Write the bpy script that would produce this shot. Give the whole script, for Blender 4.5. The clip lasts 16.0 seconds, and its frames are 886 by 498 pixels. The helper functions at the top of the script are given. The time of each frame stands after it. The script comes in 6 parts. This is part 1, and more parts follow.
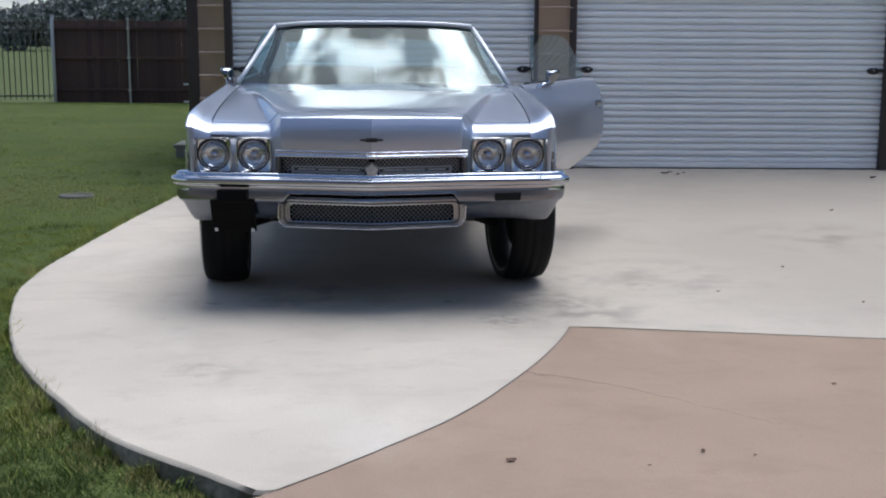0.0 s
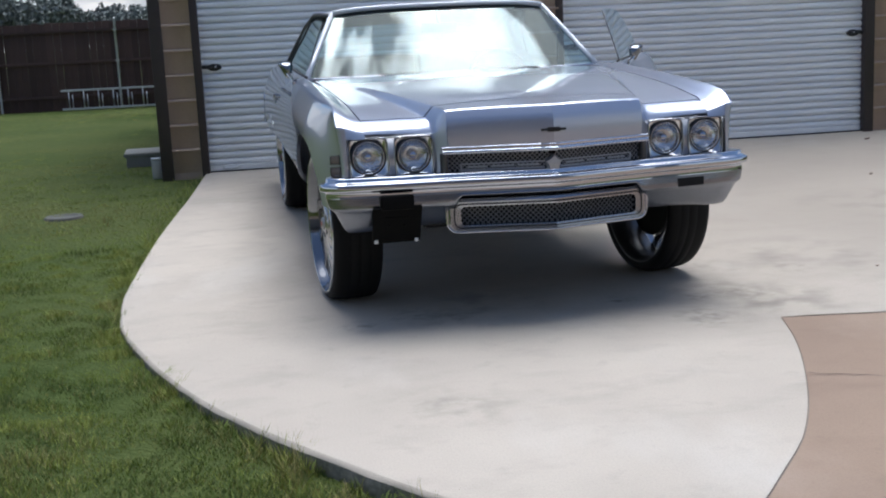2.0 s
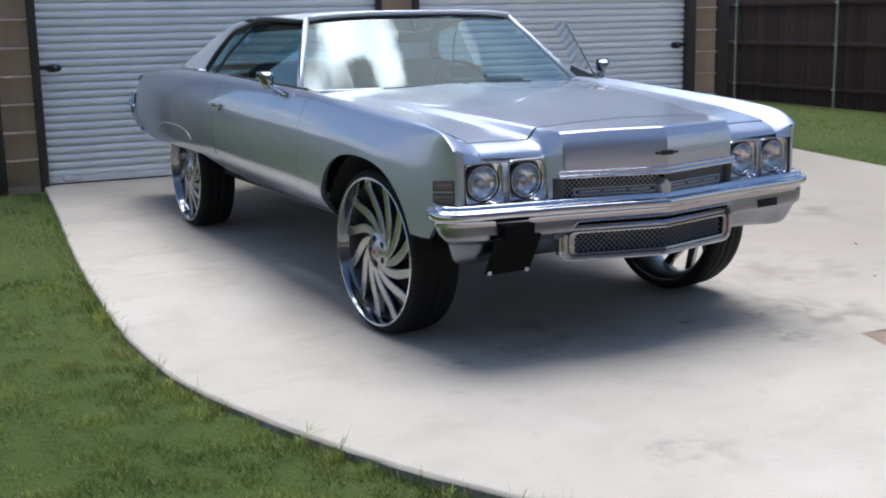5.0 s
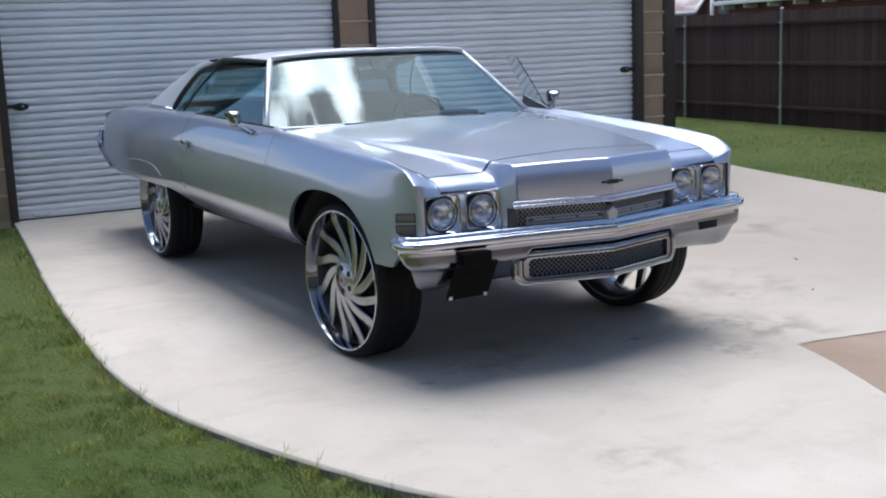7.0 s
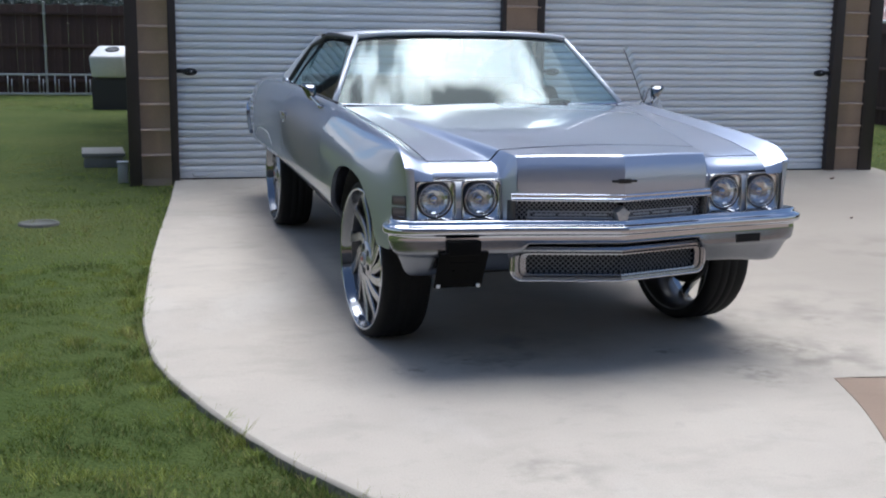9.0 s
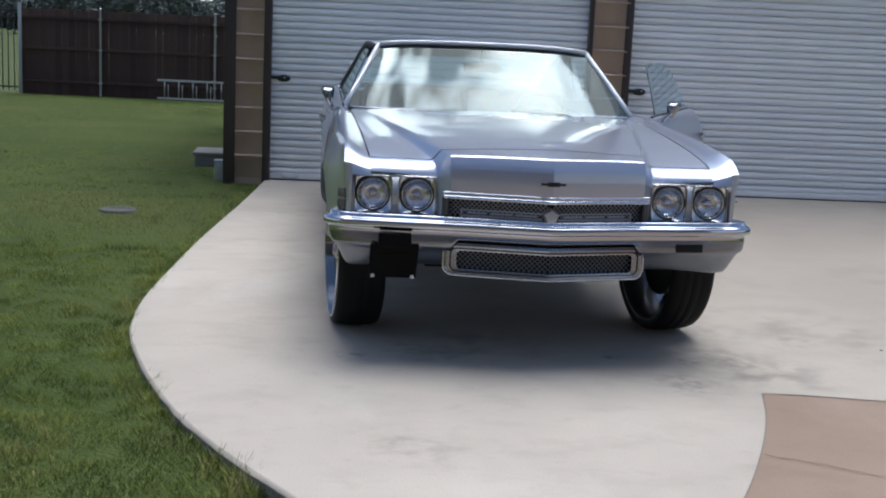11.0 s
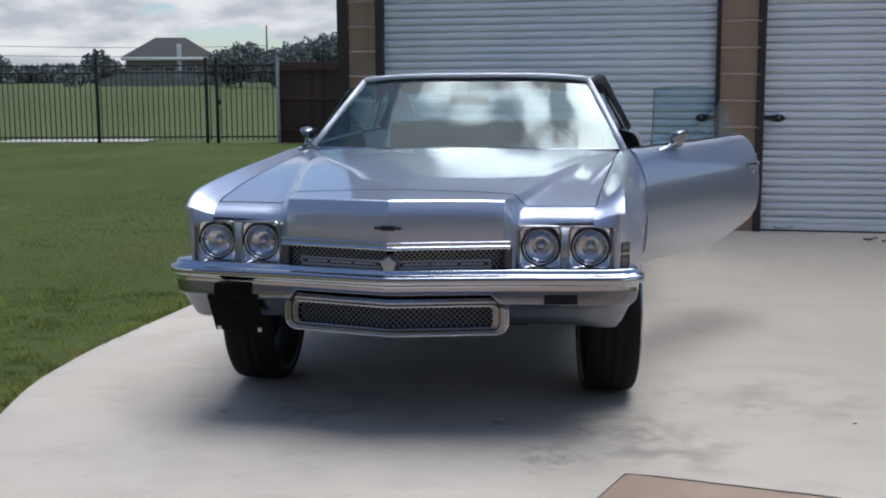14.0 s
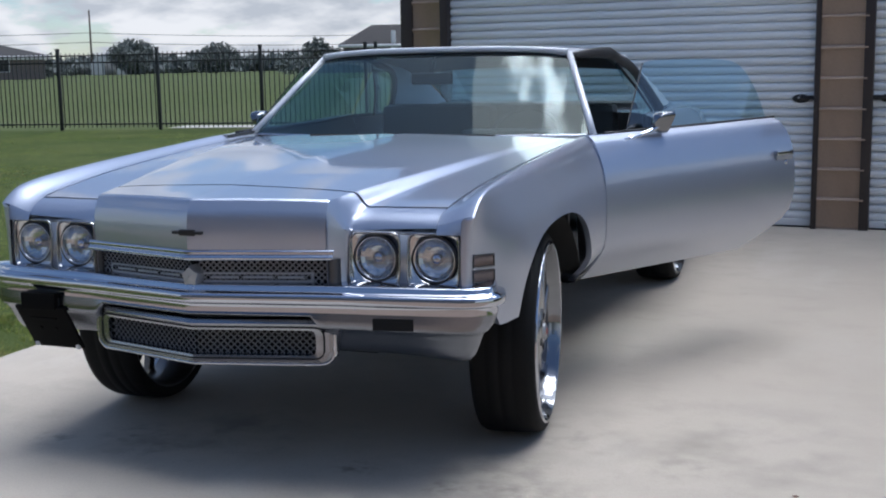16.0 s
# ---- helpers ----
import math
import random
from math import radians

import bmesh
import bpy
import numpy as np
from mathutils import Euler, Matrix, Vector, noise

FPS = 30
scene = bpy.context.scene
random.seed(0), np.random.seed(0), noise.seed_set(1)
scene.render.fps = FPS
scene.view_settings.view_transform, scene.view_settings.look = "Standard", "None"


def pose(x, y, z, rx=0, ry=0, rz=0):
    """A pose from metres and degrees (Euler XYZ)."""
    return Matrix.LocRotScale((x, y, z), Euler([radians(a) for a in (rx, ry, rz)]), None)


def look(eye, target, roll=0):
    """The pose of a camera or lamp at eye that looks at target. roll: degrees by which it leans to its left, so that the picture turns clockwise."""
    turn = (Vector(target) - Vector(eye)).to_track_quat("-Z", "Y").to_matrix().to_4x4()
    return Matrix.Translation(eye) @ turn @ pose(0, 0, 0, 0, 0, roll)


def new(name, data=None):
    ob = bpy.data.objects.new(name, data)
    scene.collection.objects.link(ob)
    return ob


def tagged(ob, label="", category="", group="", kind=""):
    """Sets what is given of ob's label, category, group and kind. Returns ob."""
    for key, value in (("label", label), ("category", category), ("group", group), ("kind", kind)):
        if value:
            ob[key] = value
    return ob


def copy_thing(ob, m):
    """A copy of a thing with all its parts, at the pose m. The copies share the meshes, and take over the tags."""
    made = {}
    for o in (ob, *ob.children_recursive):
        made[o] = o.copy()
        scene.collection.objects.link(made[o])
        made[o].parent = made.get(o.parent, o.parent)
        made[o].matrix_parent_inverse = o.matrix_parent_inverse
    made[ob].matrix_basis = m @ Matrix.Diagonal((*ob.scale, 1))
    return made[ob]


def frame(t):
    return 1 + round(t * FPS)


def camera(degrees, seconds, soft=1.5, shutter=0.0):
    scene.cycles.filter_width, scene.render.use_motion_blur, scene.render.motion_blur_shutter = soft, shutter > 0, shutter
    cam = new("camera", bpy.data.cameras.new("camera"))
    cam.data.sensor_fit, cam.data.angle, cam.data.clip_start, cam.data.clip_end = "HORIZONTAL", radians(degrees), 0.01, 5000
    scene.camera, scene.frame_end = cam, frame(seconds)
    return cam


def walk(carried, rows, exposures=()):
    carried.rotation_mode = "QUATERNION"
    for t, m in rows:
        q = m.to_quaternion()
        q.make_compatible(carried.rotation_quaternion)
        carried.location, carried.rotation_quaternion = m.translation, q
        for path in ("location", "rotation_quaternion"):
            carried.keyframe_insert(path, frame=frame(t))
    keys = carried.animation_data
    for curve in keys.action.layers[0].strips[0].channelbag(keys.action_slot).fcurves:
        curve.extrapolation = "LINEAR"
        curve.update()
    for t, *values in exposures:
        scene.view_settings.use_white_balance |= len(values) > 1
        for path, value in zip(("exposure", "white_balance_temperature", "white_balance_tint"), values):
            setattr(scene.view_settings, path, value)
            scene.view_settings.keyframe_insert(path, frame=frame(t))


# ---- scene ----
cam = camera(41.7, 16.0, 2.0)
METRES, EYE, TILT, LEAN, TURN = 10.65, 1.3, 0.0, 0.0, 0.0
ROWS = [
    (0.0, 0.0, 0.0, 0.0, 0.05, -9.75, -0.3),
    (0.5, -0.0362, 0.0176, -0.0029, -2.79, -9.04, 0.59),
    (1.0, -0.0739, 0.0282, -0.0026, -3.83, -9.29, 1.27),
    (1.5, -0.1142, 0.0405, -0.0003, -5.47, -9.63, 0.72),
    (2.0, -0.1461, 0.0666, -0.0006, -8.75, -10.49, 2.75),
    (2.5, -0.1767, 0.0857, 0.0024, -11.37, -10.92, 2.18),
    (3.0, -0.2113, 0.1009, 0.0057, -14.77, -9.75, -0.07),
    (3.5, -0.2354, 0.1238, 0.0051, -19.14, -10.38, 1.13),
    (4.0, -0.2611, 0.1419, 0.0075, -20.48, -11.74, 1.48),
    (4.5, -0.2937, 0.1516, 0.0102, -23.62, -11.53, 0.51),
    (7.0, -0.3198, 0.123, 0.0223, -27.53, -10.35, 2.22),
    (7.5, -0.2932, 0.1143, 0.0217, -25.09, -9.76, 2.08),
    (8.0, -0.2734, 0.1008, 0.018, -19.22, -8.85, -0.4),
    (8.5, -0.2448, 0.0939, 0.0186, -14.38, -9.72, -1.19),
    (9.0, -0.21, 0.0933, 0.0175, -13.35, -10.65, -0.78),
    (11.5, -0.0757, 0.0468, 0.0122, 0.7, -9.75, -1.64),
    (12.0, -0.037, 0.0476, 0.0139, 4.28, -9.98, -0.4),
    (12.5, -0.006, 0.0545, 0.0139, 5.62, -11.02, -1.0),
    (13.0, 0.0195, 0.0736, 0.0143, 5.15, -10.81, -1.44),
    (13.5, 0.0528, 0.0893, 0.0125, 8.72, -9.68, 0.24),
    (14.0, 0.0831, 0.1148, 0.0128, 12.97, -8.19, 0.32),
    (14.5, 0.1008, 0.149, 0.0098, 13.35, -8.49, -0.02),
    (15.0, 0.1285, 0.1747, 0.0062, 16.88, -8.67, 1.73),
    (15.5, 0.1561, 0.2058, 0.0085, 21.95, -7.85, 1.6),
    (16.0, 0.1809, 0.2361, 0.0072, 23.85, -8.8, 1.01),
]
walk(cam, [(t, pose(0, 0, EYE, TILT, LEAN, TURN) @ pose(METRES * x, METRES * y, METRES * z, 90 + pitch, roll, yaw)) for t, x, y, z, yaw, pitch, roll in ROWS],
     [(0.0, -0.30, 6560, 10), (1.5, -0.28, 6580, 10), (3.0, -0.16, 6540, 10), (7.0, -0.03, 6480, 10), (9.0, -0.20, 6480, 10), (11.5, -0.37, 6560, 10), (13.0, -0.37, 6560, 10), (14.5, -0.44, 6460, 10), (16.0, -0.34, 6340, 10)])

# ---- light ----
world = bpy.data.worlds.new("sky")
scene.world = world
world.use_nodes = True
SUN_ELEV, SUN_AZ = 75.0, 25.0   # degrees; azimuth from +y towards +x

GLOW = 13.0


def build_world():
    nt = world.node_tree
    nt.nodes.clear()
    N, L = nt.nodes.new, nt.links.new
    out, bg = N("ShaderNodeOutputWorld"), N("ShaderNodeBackground")
    sky = N("ShaderNodeTexSky")
    sky.sky_type, sky.sun_disc = "NISHITA", False
    sky.sun_elevation, sky.sun_rotation = radians(SUN_ELEV), radians(SUN_AZ)
    sky.dust_density, sky.ozone_density = 0.3, 6.0
    tc, sep = N("ShaderNodeTexCoord"), N("ShaderNodeSeparateXYZ")
    L(tc.outputs["Generated"], sep.inputs[0])
    lift = N("ShaderNodeMath")
    lift.operation, lift.inputs[1].default_value = "ADD", 0.35
    L(sep.outputs[2], lift.inputs[0])
    lim = N("ShaderNodeMath")
    lim.operation, lim.inputs[1].default_value = "MAXIMUM", 0.05
    L(lift.outputs[0], lim.inputs[0])
    comb = N("ShaderNodeCombineXYZ")
    for k in range(3):
        L(lim.outputs[0], comb.inputs[k])
    div = N("ShaderNodeVectorMath")
    div.operation = "DIVIDE"
    L(tc.outputs["Generated"], div.inputs[0])
    L(comb.outputs[0], div.inputs[1])
    n1 = N("ShaderNodeTexNoise")
    n1.inputs["Scale"].default_value, n1.inputs["Detail"].default_value = 4.1, 8.0
    n1.inputs["Roughness"].default_value = 0.55
    L(div.outputs[0], n1.inputs["Vector"])
    ramp = N("ShaderNodeValToRGB")
    ramp.color_ramp.elements[0].position, ramp.color_ramp.elements[1].position = 0.585, 0.655
    ramp.color_ramp.elements[0].color, ramp.color_ramp.elements[1].color = (0.05,) * 3 + (1,), (0.95, 0.95, 0.95, 1)
    # more cloud towards the horizon
    low = N("ShaderNodeMapRange")
    low.interpolation_type = "SMOOTHSTEP"
    low.inputs[1].default_value, low.inputs[2].default_value = 0.09, 0.36
    low.inputs[3].default_value, low.inputs[4].default_value = 0.16, 0.0
    L(sep.outputs[2], low.inputs[0])
    # cover is cut on both sides of a strip overhead, fitted to windscreen reflections
    shift, wide = N("ShaderNodeMath"), N("ShaderNodeMath")
    shift.operation, shift.inputs[1].default_value = "SUBTRACT", 0.14
    wide.operation = "ABSOLUTE"
    L(sep.outputs[0], shift.inputs[0])
    L(shift.outputs[0], wide.inputs[0])
    beside, high, overhead_strip = N("ShaderNodeMapRange"), N("ShaderNodeMapRange"), N("ShaderNodeMath")
    for rng, a, b, hi in ((beside, 0.30, 0.43, -0.14), (high, 0.50, 0.72, 1.0)):
        rng.interpolation_type = "SMOOTHSTEP"
        rng.inputs[1].default_value, rng.inputs[2].default_value = a, b
        rng.inputs[3].default_value, rng.inputs[4].default_value = 0.0, hi
    L(wide.outputs[0], beside.inputs[0])
    L(sep.outputs[2], high.inputs[0])
    overhead_strip.operation = "MULTIPLY_ADD"
    L(beside.outputs[0], overhead_strip.inputs[0])
    L(high.outputs[0], overhead_strip.inputs[1])
    L(n1.outputs[0], overhead_strip.inputs[2])
    cover = N("ShaderNodeMath")
    L(overhead_strip.outputs[0], cover.inputs[0])
    L(low.outputs[0], cover.inputs[1])
    cover_2 = N("ShaderNodeMath")
    L(cover.outputs[0], cover_2.inputs[0])
    L(cover_2.outputs[0], ramp.inputs[0])
    near_sun = cover_2.inputs[1]
    n2 = N("ShaderNodeTexNoise")
    n2.inputs["Scale"].default_value, n2.inputs["Detail"].default_value = 6.5, 7.0
    L(div.outputs[0], n2.inputs["Vector"])
    cl = N("ShaderNodeValToRGB")
    cl.color_ramp.elements[0].position, cl.color_ramp.elements[1].position = 0.40, 0.62
    cl.color_ramp.elements[0].color, cl.color_ramp.elements[1].color = (4.3, 4.6, 5.2, 1), (7.3, 7.4, 7.75, 1)
    L(n2.outputs[0], cl.inputs[0])
    # the veiled sun brightens the clouds round it
    dot = N("ShaderNodeVectorMath")
    dot.operation = "DOT_PRODUCT"
    e, a = radians(SUN_ELEV), radians(SUN_AZ)
    dot.inputs[1].default_value = (math.cos(e) * math.sin(a), math.cos(e) * math.cos(a), math.sin(e))
    L(tc.outputs["Generated"], dot.inputs[0])
    glows = []
    for start, gain in ((0.76, 1.2), (0.74, GLOW)):
        glow = N("ShaderNodeMapRange")
        glow.interpolation_type = "SMOOTHERSTEP"
        glow.inputs[1].default_value, glow.inputs[2].default_value = start, 0.96
        glow.inputs[3].default_value, glow.inputs[4].default_value = 0.0, gain
        L(dot.outputs["Value"], glow.inputs[0])
        glows.append(glow.outputs[0])
    veil = N("ShaderNodeMath")
    veil.operation, veil.inputs[1].default_value = "MULTIPLY", 0.105
    L(glows[0], veil.inputs[0])
    L(veil.outputs[0], near_sun)
    both_glows = N("ShaderNodeMath")
    L(glows[0], both_glows.inputs[0])
    L(glows[1], both_glows.inputs[1])
    warm = N("ShaderNodeVectorMath")
    warm.operation, warm.inputs[0].default_value = "SCALE", (0.98, 0.99, 1.0)
    L(both_glows.outputs[0], warm.inputs["Scale"])
    plus = N("ShaderNodeVectorMath")
    plus.operation, plus.inputs[1].default_value = "ADD", (1.0, 1.0, 1.0)
    L(warm.outputs[0], plus.inputs[0])
    lit = N("ShaderNodeVectorMath")
    lit.operation = "MULTIPLY"
    L(cl.outputs[0], lit.inputs[0])
    L(plus.outputs[0], lit.inputs[1])
    mix = N("ShaderNodeMix")
    mix.data_type = "RGBA"
    L(ramp.outputs[0], mix.inputs[0])
    L(sky.outputs[0], mix.inputs[6])
    L(lit.outputs[0], mix.inputs[7])
    L(mix.outputs[2], bg.inputs[0])
    bg.inputs[1].default_value = 0.15
    L(bg.outputs[0], out.inputs[0])


build_world()
sun = new("sun", bpy.data.lights.new("sun", "SUN"))
sun.data.energy, sun.data.angle, sun.data.color = 0.8, radians(50), (1.0, 0.985, 0.96)
_e, _a = radians(SUN_ELEV), radians(SUN_AZ)
sun.matrix_world = look((30 * math.cos(_e) * math.sin(_a), 30 * math.cos(_e) * math.cos(_a), 30 * math.sin(_e)), (0, 0, 0))

# ---- materials ----


def material(name, color, rough=0.5, metal=0.0, grain=0.0, grain_scale=80.0, patch=0.0, patch_scale=2.0, bump=0.0,
             coat=0.0, spec=0.5, dark=None, per_object=0.0, stretch=(1, 1, 1)):
    """A surface with fine grain, broad patches of a second colour and a little relief."""
    m = bpy.data.materials.new(name)
    m.use_nodes = True
    nt = m.node_tree
    N, L = nt.nodes.new, nt.links.new
    b = nt.nodes["Principled BSDF"]
    b.inputs["Roughness"].default_value, b.inputs["Metallic"].default_value = rough, metal
    b.inputs["Coat Weight"].default_value, b.inputs["Coat Roughness"].default_value = coat, 0.04
    b.inputs["Specular IOR Level"].default_value = spec
    tc = N("ShaderNodeTexCoord")
    mp = N("ShaderNodeMapping")
    mp.inputs["Scale"].default_value = stretch
    L(tc.outputs["Object"], mp.inputs[0])
    dark = dark or tuple(c * 0.55 for c in color)

    def noise_of(scale, detail):
        n = N("ShaderNodeTexNoise")
        n.inputs["Scale"].default_value, n.inputs["Detail"].default_value = scale, detail
        L(mp.outputs[0], n.inputs["Vector"])
        return n

    def blend(fac, a, c):
        x = N("ShaderNodeMix")
        x.data_type = "RGBA"
        L(fac, x.inputs[0])
        for slot, v in ((6, a), (7, c)):
            if isinstance(v, tuple):
                x.inputs[slot].default_value = (*v, 1)
            else:
                L(v, x.inputs[slot])
        return x.outputs[2]

    def scaled(sock, lo, hi, gain):
        r = N("ShaderNodeMapRange")
        r.inputs[1].default_value, r.inputs[2].default_value = lo, hi
        r.inputs[3].default_value, r.inputs[4].default_value = 0.0, gain
        L(sock, r.inputs[0])
        return r.outputs[0]

    col = tuple(color)
    if patch:
        col = blend(scaled(noise_of(patch_scale, 5).outputs[0], 0.35, 0.7, patch), col, tuple(dark))
    fine = None
    if grain or bump:
        fine = noise_of(grain_scale, 4)
    if grain:
        col = blend(scaled(fine.outputs[0], 0.3, 0.75, grain), col, tuple(dark))
    if per_object:
        oi, h = N("ShaderNodeObjectInfo"), N("ShaderNodeHueSaturation")
        r = N("ShaderNodeMapRange")
        r.inputs[3].default_value, r.inputs[4].default_value = 1 - per_object, 1 + per_object
        L(oi.outputs["Random"], r.inputs[0])
        L(r.outputs[0], h.inputs["Value"])
        if isinstance(col, tuple):
            h.inputs["Color"].default_value = (*col, 1)
        else:
            L(col, h.inputs["Color"])
        col = h.outputs[0]
    if isinstance(col, tuple):
        b.inputs["Base Color"].default_value = (*col, 1)
    else:
        L(col, b.inputs["Base Color"])
    if bump:
        bp = N("ShaderNodeBump")
        bp.inputs["Strength"].default_value, bp.inputs["Distance"].default_value = 1.0, bump
        L(fine.outputs[0], bp.inputs["Height"])
        L(bp.outputs[0], b.inputs["Normal"])
    return m


def glass(name, tint=(0.8, 0.9, 0.88), rough=0.0, gloss=0.10, sheen=(1.0, 1.0, 1.0)):
    """A thin pane: mostly clear, with more gloss at grazing angles."""
    m = bpy.data.materials.new(name)
    m.use_nodes = True
    nt = m.node_tree
    nt.nodes.clear()
    N, L = nt.nodes.new, nt.links.new
    out, mix, lw = N("ShaderNodeOutputMaterial"), N("ShaderNodeMixShader"), N("ShaderNodeLayerWeight")
    lw.inputs[0].default_value = 0.5
    pw, fr = N("ShaderNodeMath"), N("ShaderNodeMath")
    pw.operation, pw.inputs[1].default_value = "POWER", 4.0
    L(lw.outputs["Facing"], pw.inputs[0])
    fr.operation, fr.inputs[1].default_value, fr.inputs[2].default_value = "MULTIPLY_ADD", 0.90, gloss
    L(pw.outputs[0], fr.inputs[0])
    tr, gl = N("ShaderNodeBsdfTransparent"), N("ShaderNodeBsdfGlossy")
    tr.inputs[0].default_value = (*tint, 1)
    gl.inputs["Roughness"].default_value = rough
    gl.inputs[0].default_value = (*sheen, 1)
    L(fr.outputs[0], mix.inputs[0])
    L(tr.outputs[0], mix.inputs[1])
    L(gl.outputs[0], mix.inputs[2])
    L(mix.outputs[0], out.inputs[0])
    return m




def concrete(name, base, stain, pale, spots=(), toned=None):
    """Weathered slab: broad tone drift, blotchy stains, pale scuffs and fine aggregate."""
    m = material(name, base, 0.9, bump=0.0012, grain_scale=140, spec=0.12)
    nt = m.node_tree
    N, L = nt.nodes.new, nt.links.new
    b = nt.nodes["Principled BSDF"]
    tc = N("ShaderNodeTexCoord")
    col = None
    for k, (scale, detail, lo, hi, gain, tone, sx) in enumerate(((0.55, 4, 0.38, 0.66, 0.55, stain, 1), (2.3, 8, 0.52, 0.72, 0.45, stain, 1.6), (1.3, 6, 0.55, 0.75, 0.6, pale, 0.5), (7.0, 9, 0.58, 0.74, 0.35, stain, 1.0), (130.0, 3, 0.45, 0.75, 0.35, stain, 1.0))):
        mp, n, r, x = N("ShaderNodeMapping"), N("ShaderNodeTexNoise"), N("ShaderNodeMapRange"), N("ShaderNodeMix")
        mp.inputs["Location"].default_value = (3.7 * k, 1.9 * k, 0)
        mp.inputs["Scale"].default_value = (1, sx, 1)
        L(tc.outputs["Object"], mp.inputs[0])
        L(mp.outputs[0], n.inputs["Vector"])
        n.inputs["Scale"].default_value, n.inputs["Detail"].default_value = scale, detail
        n.inputs["Roughness"].default_value = 0.6
        r.inputs[1].default_value, r.inputs[2].default_value, r.inputs[4].default_value = lo, hi, gain
        L(n.outputs[0], r.inputs[0])
        x.data_type = "RGBA"
        L(r.outputs[0], x.inputs[0])
        if col is None:
            x.inputs[6].default_value = (*base, 1)
        else:
            L(col, x.inputs[6])
        x.inputs[7].default_value = (*tone, 1)
        col = x.outputs[2]
    # a browner, darker tone that fades out over a few metres from its centre
    if toned:
        centre, near, far, tone, gain = toned
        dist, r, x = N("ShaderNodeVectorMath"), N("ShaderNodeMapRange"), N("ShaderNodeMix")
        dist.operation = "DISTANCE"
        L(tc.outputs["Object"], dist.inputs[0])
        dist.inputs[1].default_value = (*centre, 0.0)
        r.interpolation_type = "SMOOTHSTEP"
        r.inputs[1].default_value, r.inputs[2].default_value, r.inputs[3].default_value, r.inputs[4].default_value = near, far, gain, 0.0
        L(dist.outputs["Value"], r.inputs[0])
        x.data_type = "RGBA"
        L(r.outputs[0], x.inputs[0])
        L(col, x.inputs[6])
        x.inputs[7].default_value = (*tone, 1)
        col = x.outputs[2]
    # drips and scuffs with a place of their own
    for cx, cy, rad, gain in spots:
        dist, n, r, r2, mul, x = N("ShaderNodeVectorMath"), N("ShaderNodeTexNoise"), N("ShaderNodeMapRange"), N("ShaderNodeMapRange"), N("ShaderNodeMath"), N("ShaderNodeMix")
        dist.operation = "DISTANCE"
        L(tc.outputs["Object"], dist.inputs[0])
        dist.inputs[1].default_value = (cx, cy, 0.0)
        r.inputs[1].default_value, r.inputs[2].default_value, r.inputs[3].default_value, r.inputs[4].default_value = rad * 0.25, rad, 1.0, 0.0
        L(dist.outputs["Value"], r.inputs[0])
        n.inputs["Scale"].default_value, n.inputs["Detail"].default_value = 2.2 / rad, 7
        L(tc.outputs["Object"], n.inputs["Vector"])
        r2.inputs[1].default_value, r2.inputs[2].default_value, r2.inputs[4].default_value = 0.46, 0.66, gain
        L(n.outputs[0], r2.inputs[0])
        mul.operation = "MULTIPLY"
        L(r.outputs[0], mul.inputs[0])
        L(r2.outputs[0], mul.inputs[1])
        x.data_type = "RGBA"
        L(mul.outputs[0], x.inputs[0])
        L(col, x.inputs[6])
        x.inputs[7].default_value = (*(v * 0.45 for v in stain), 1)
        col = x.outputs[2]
    L(col, b.inputs["Base Color"])
    return m


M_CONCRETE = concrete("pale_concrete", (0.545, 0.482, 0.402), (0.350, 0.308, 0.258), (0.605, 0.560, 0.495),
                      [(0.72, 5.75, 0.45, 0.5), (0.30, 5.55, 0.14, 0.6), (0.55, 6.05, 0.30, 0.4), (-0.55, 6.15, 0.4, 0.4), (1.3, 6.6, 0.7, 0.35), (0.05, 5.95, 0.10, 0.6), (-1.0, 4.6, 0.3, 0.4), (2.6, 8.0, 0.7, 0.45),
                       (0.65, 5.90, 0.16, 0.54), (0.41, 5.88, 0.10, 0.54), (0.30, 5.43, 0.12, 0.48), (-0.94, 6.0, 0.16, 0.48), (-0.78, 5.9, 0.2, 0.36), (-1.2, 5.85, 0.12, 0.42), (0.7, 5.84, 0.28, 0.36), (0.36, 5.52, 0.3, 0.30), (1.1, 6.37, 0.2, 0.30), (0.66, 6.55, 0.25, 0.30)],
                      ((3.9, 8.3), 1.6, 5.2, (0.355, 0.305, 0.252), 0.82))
# dirt, with the side's own shade also put into the tone
M_SLABSIDE = material("dirty_shaded_slab_side", (0.29, 0.27, 0.235), 0.95, grain=0.6, grain_scale=40, patch=0.7, patch_scale=5, dark=(0.06, 0.065, 0.045), bump=0.004)
M_BROWN = concrete("brown_concrete", (0.345, 0.250, 0.186), (0.240, 0.172, 0.130), (0.405, 0.312, 0.248))
M_LAWN = material("lawn_soil", (0.100, 0.114, 0.038), 0.95, grain=0.7, grain_scale=45, patch=0.8, patch_scale=0.45, bump=0.012, dark=(0.042, 0.068, 0.016), spec=0.08)
M_FIELD = material("field_grass", (0.102, 0.116, 0.054), 0.95, grain=0.5, grain_scale=3, patch=0.5, patch_scale=0.05, bump=0.02, dark=(0.055, 0.080, 0.024), spec=0.08)
M_TAN = material("tan_metal_siding", (0.455, 0.337, 0.257), 0.55, grain=0.2, grain_scale=60, patch=0.3, patch_scale=1.5, bump=0.0006)
M_TRIM = material("dark_brown_trim", (0.045, 0.032, 0.028), 0.45, grain=0.2, grain_scale=50, patch=0.3)
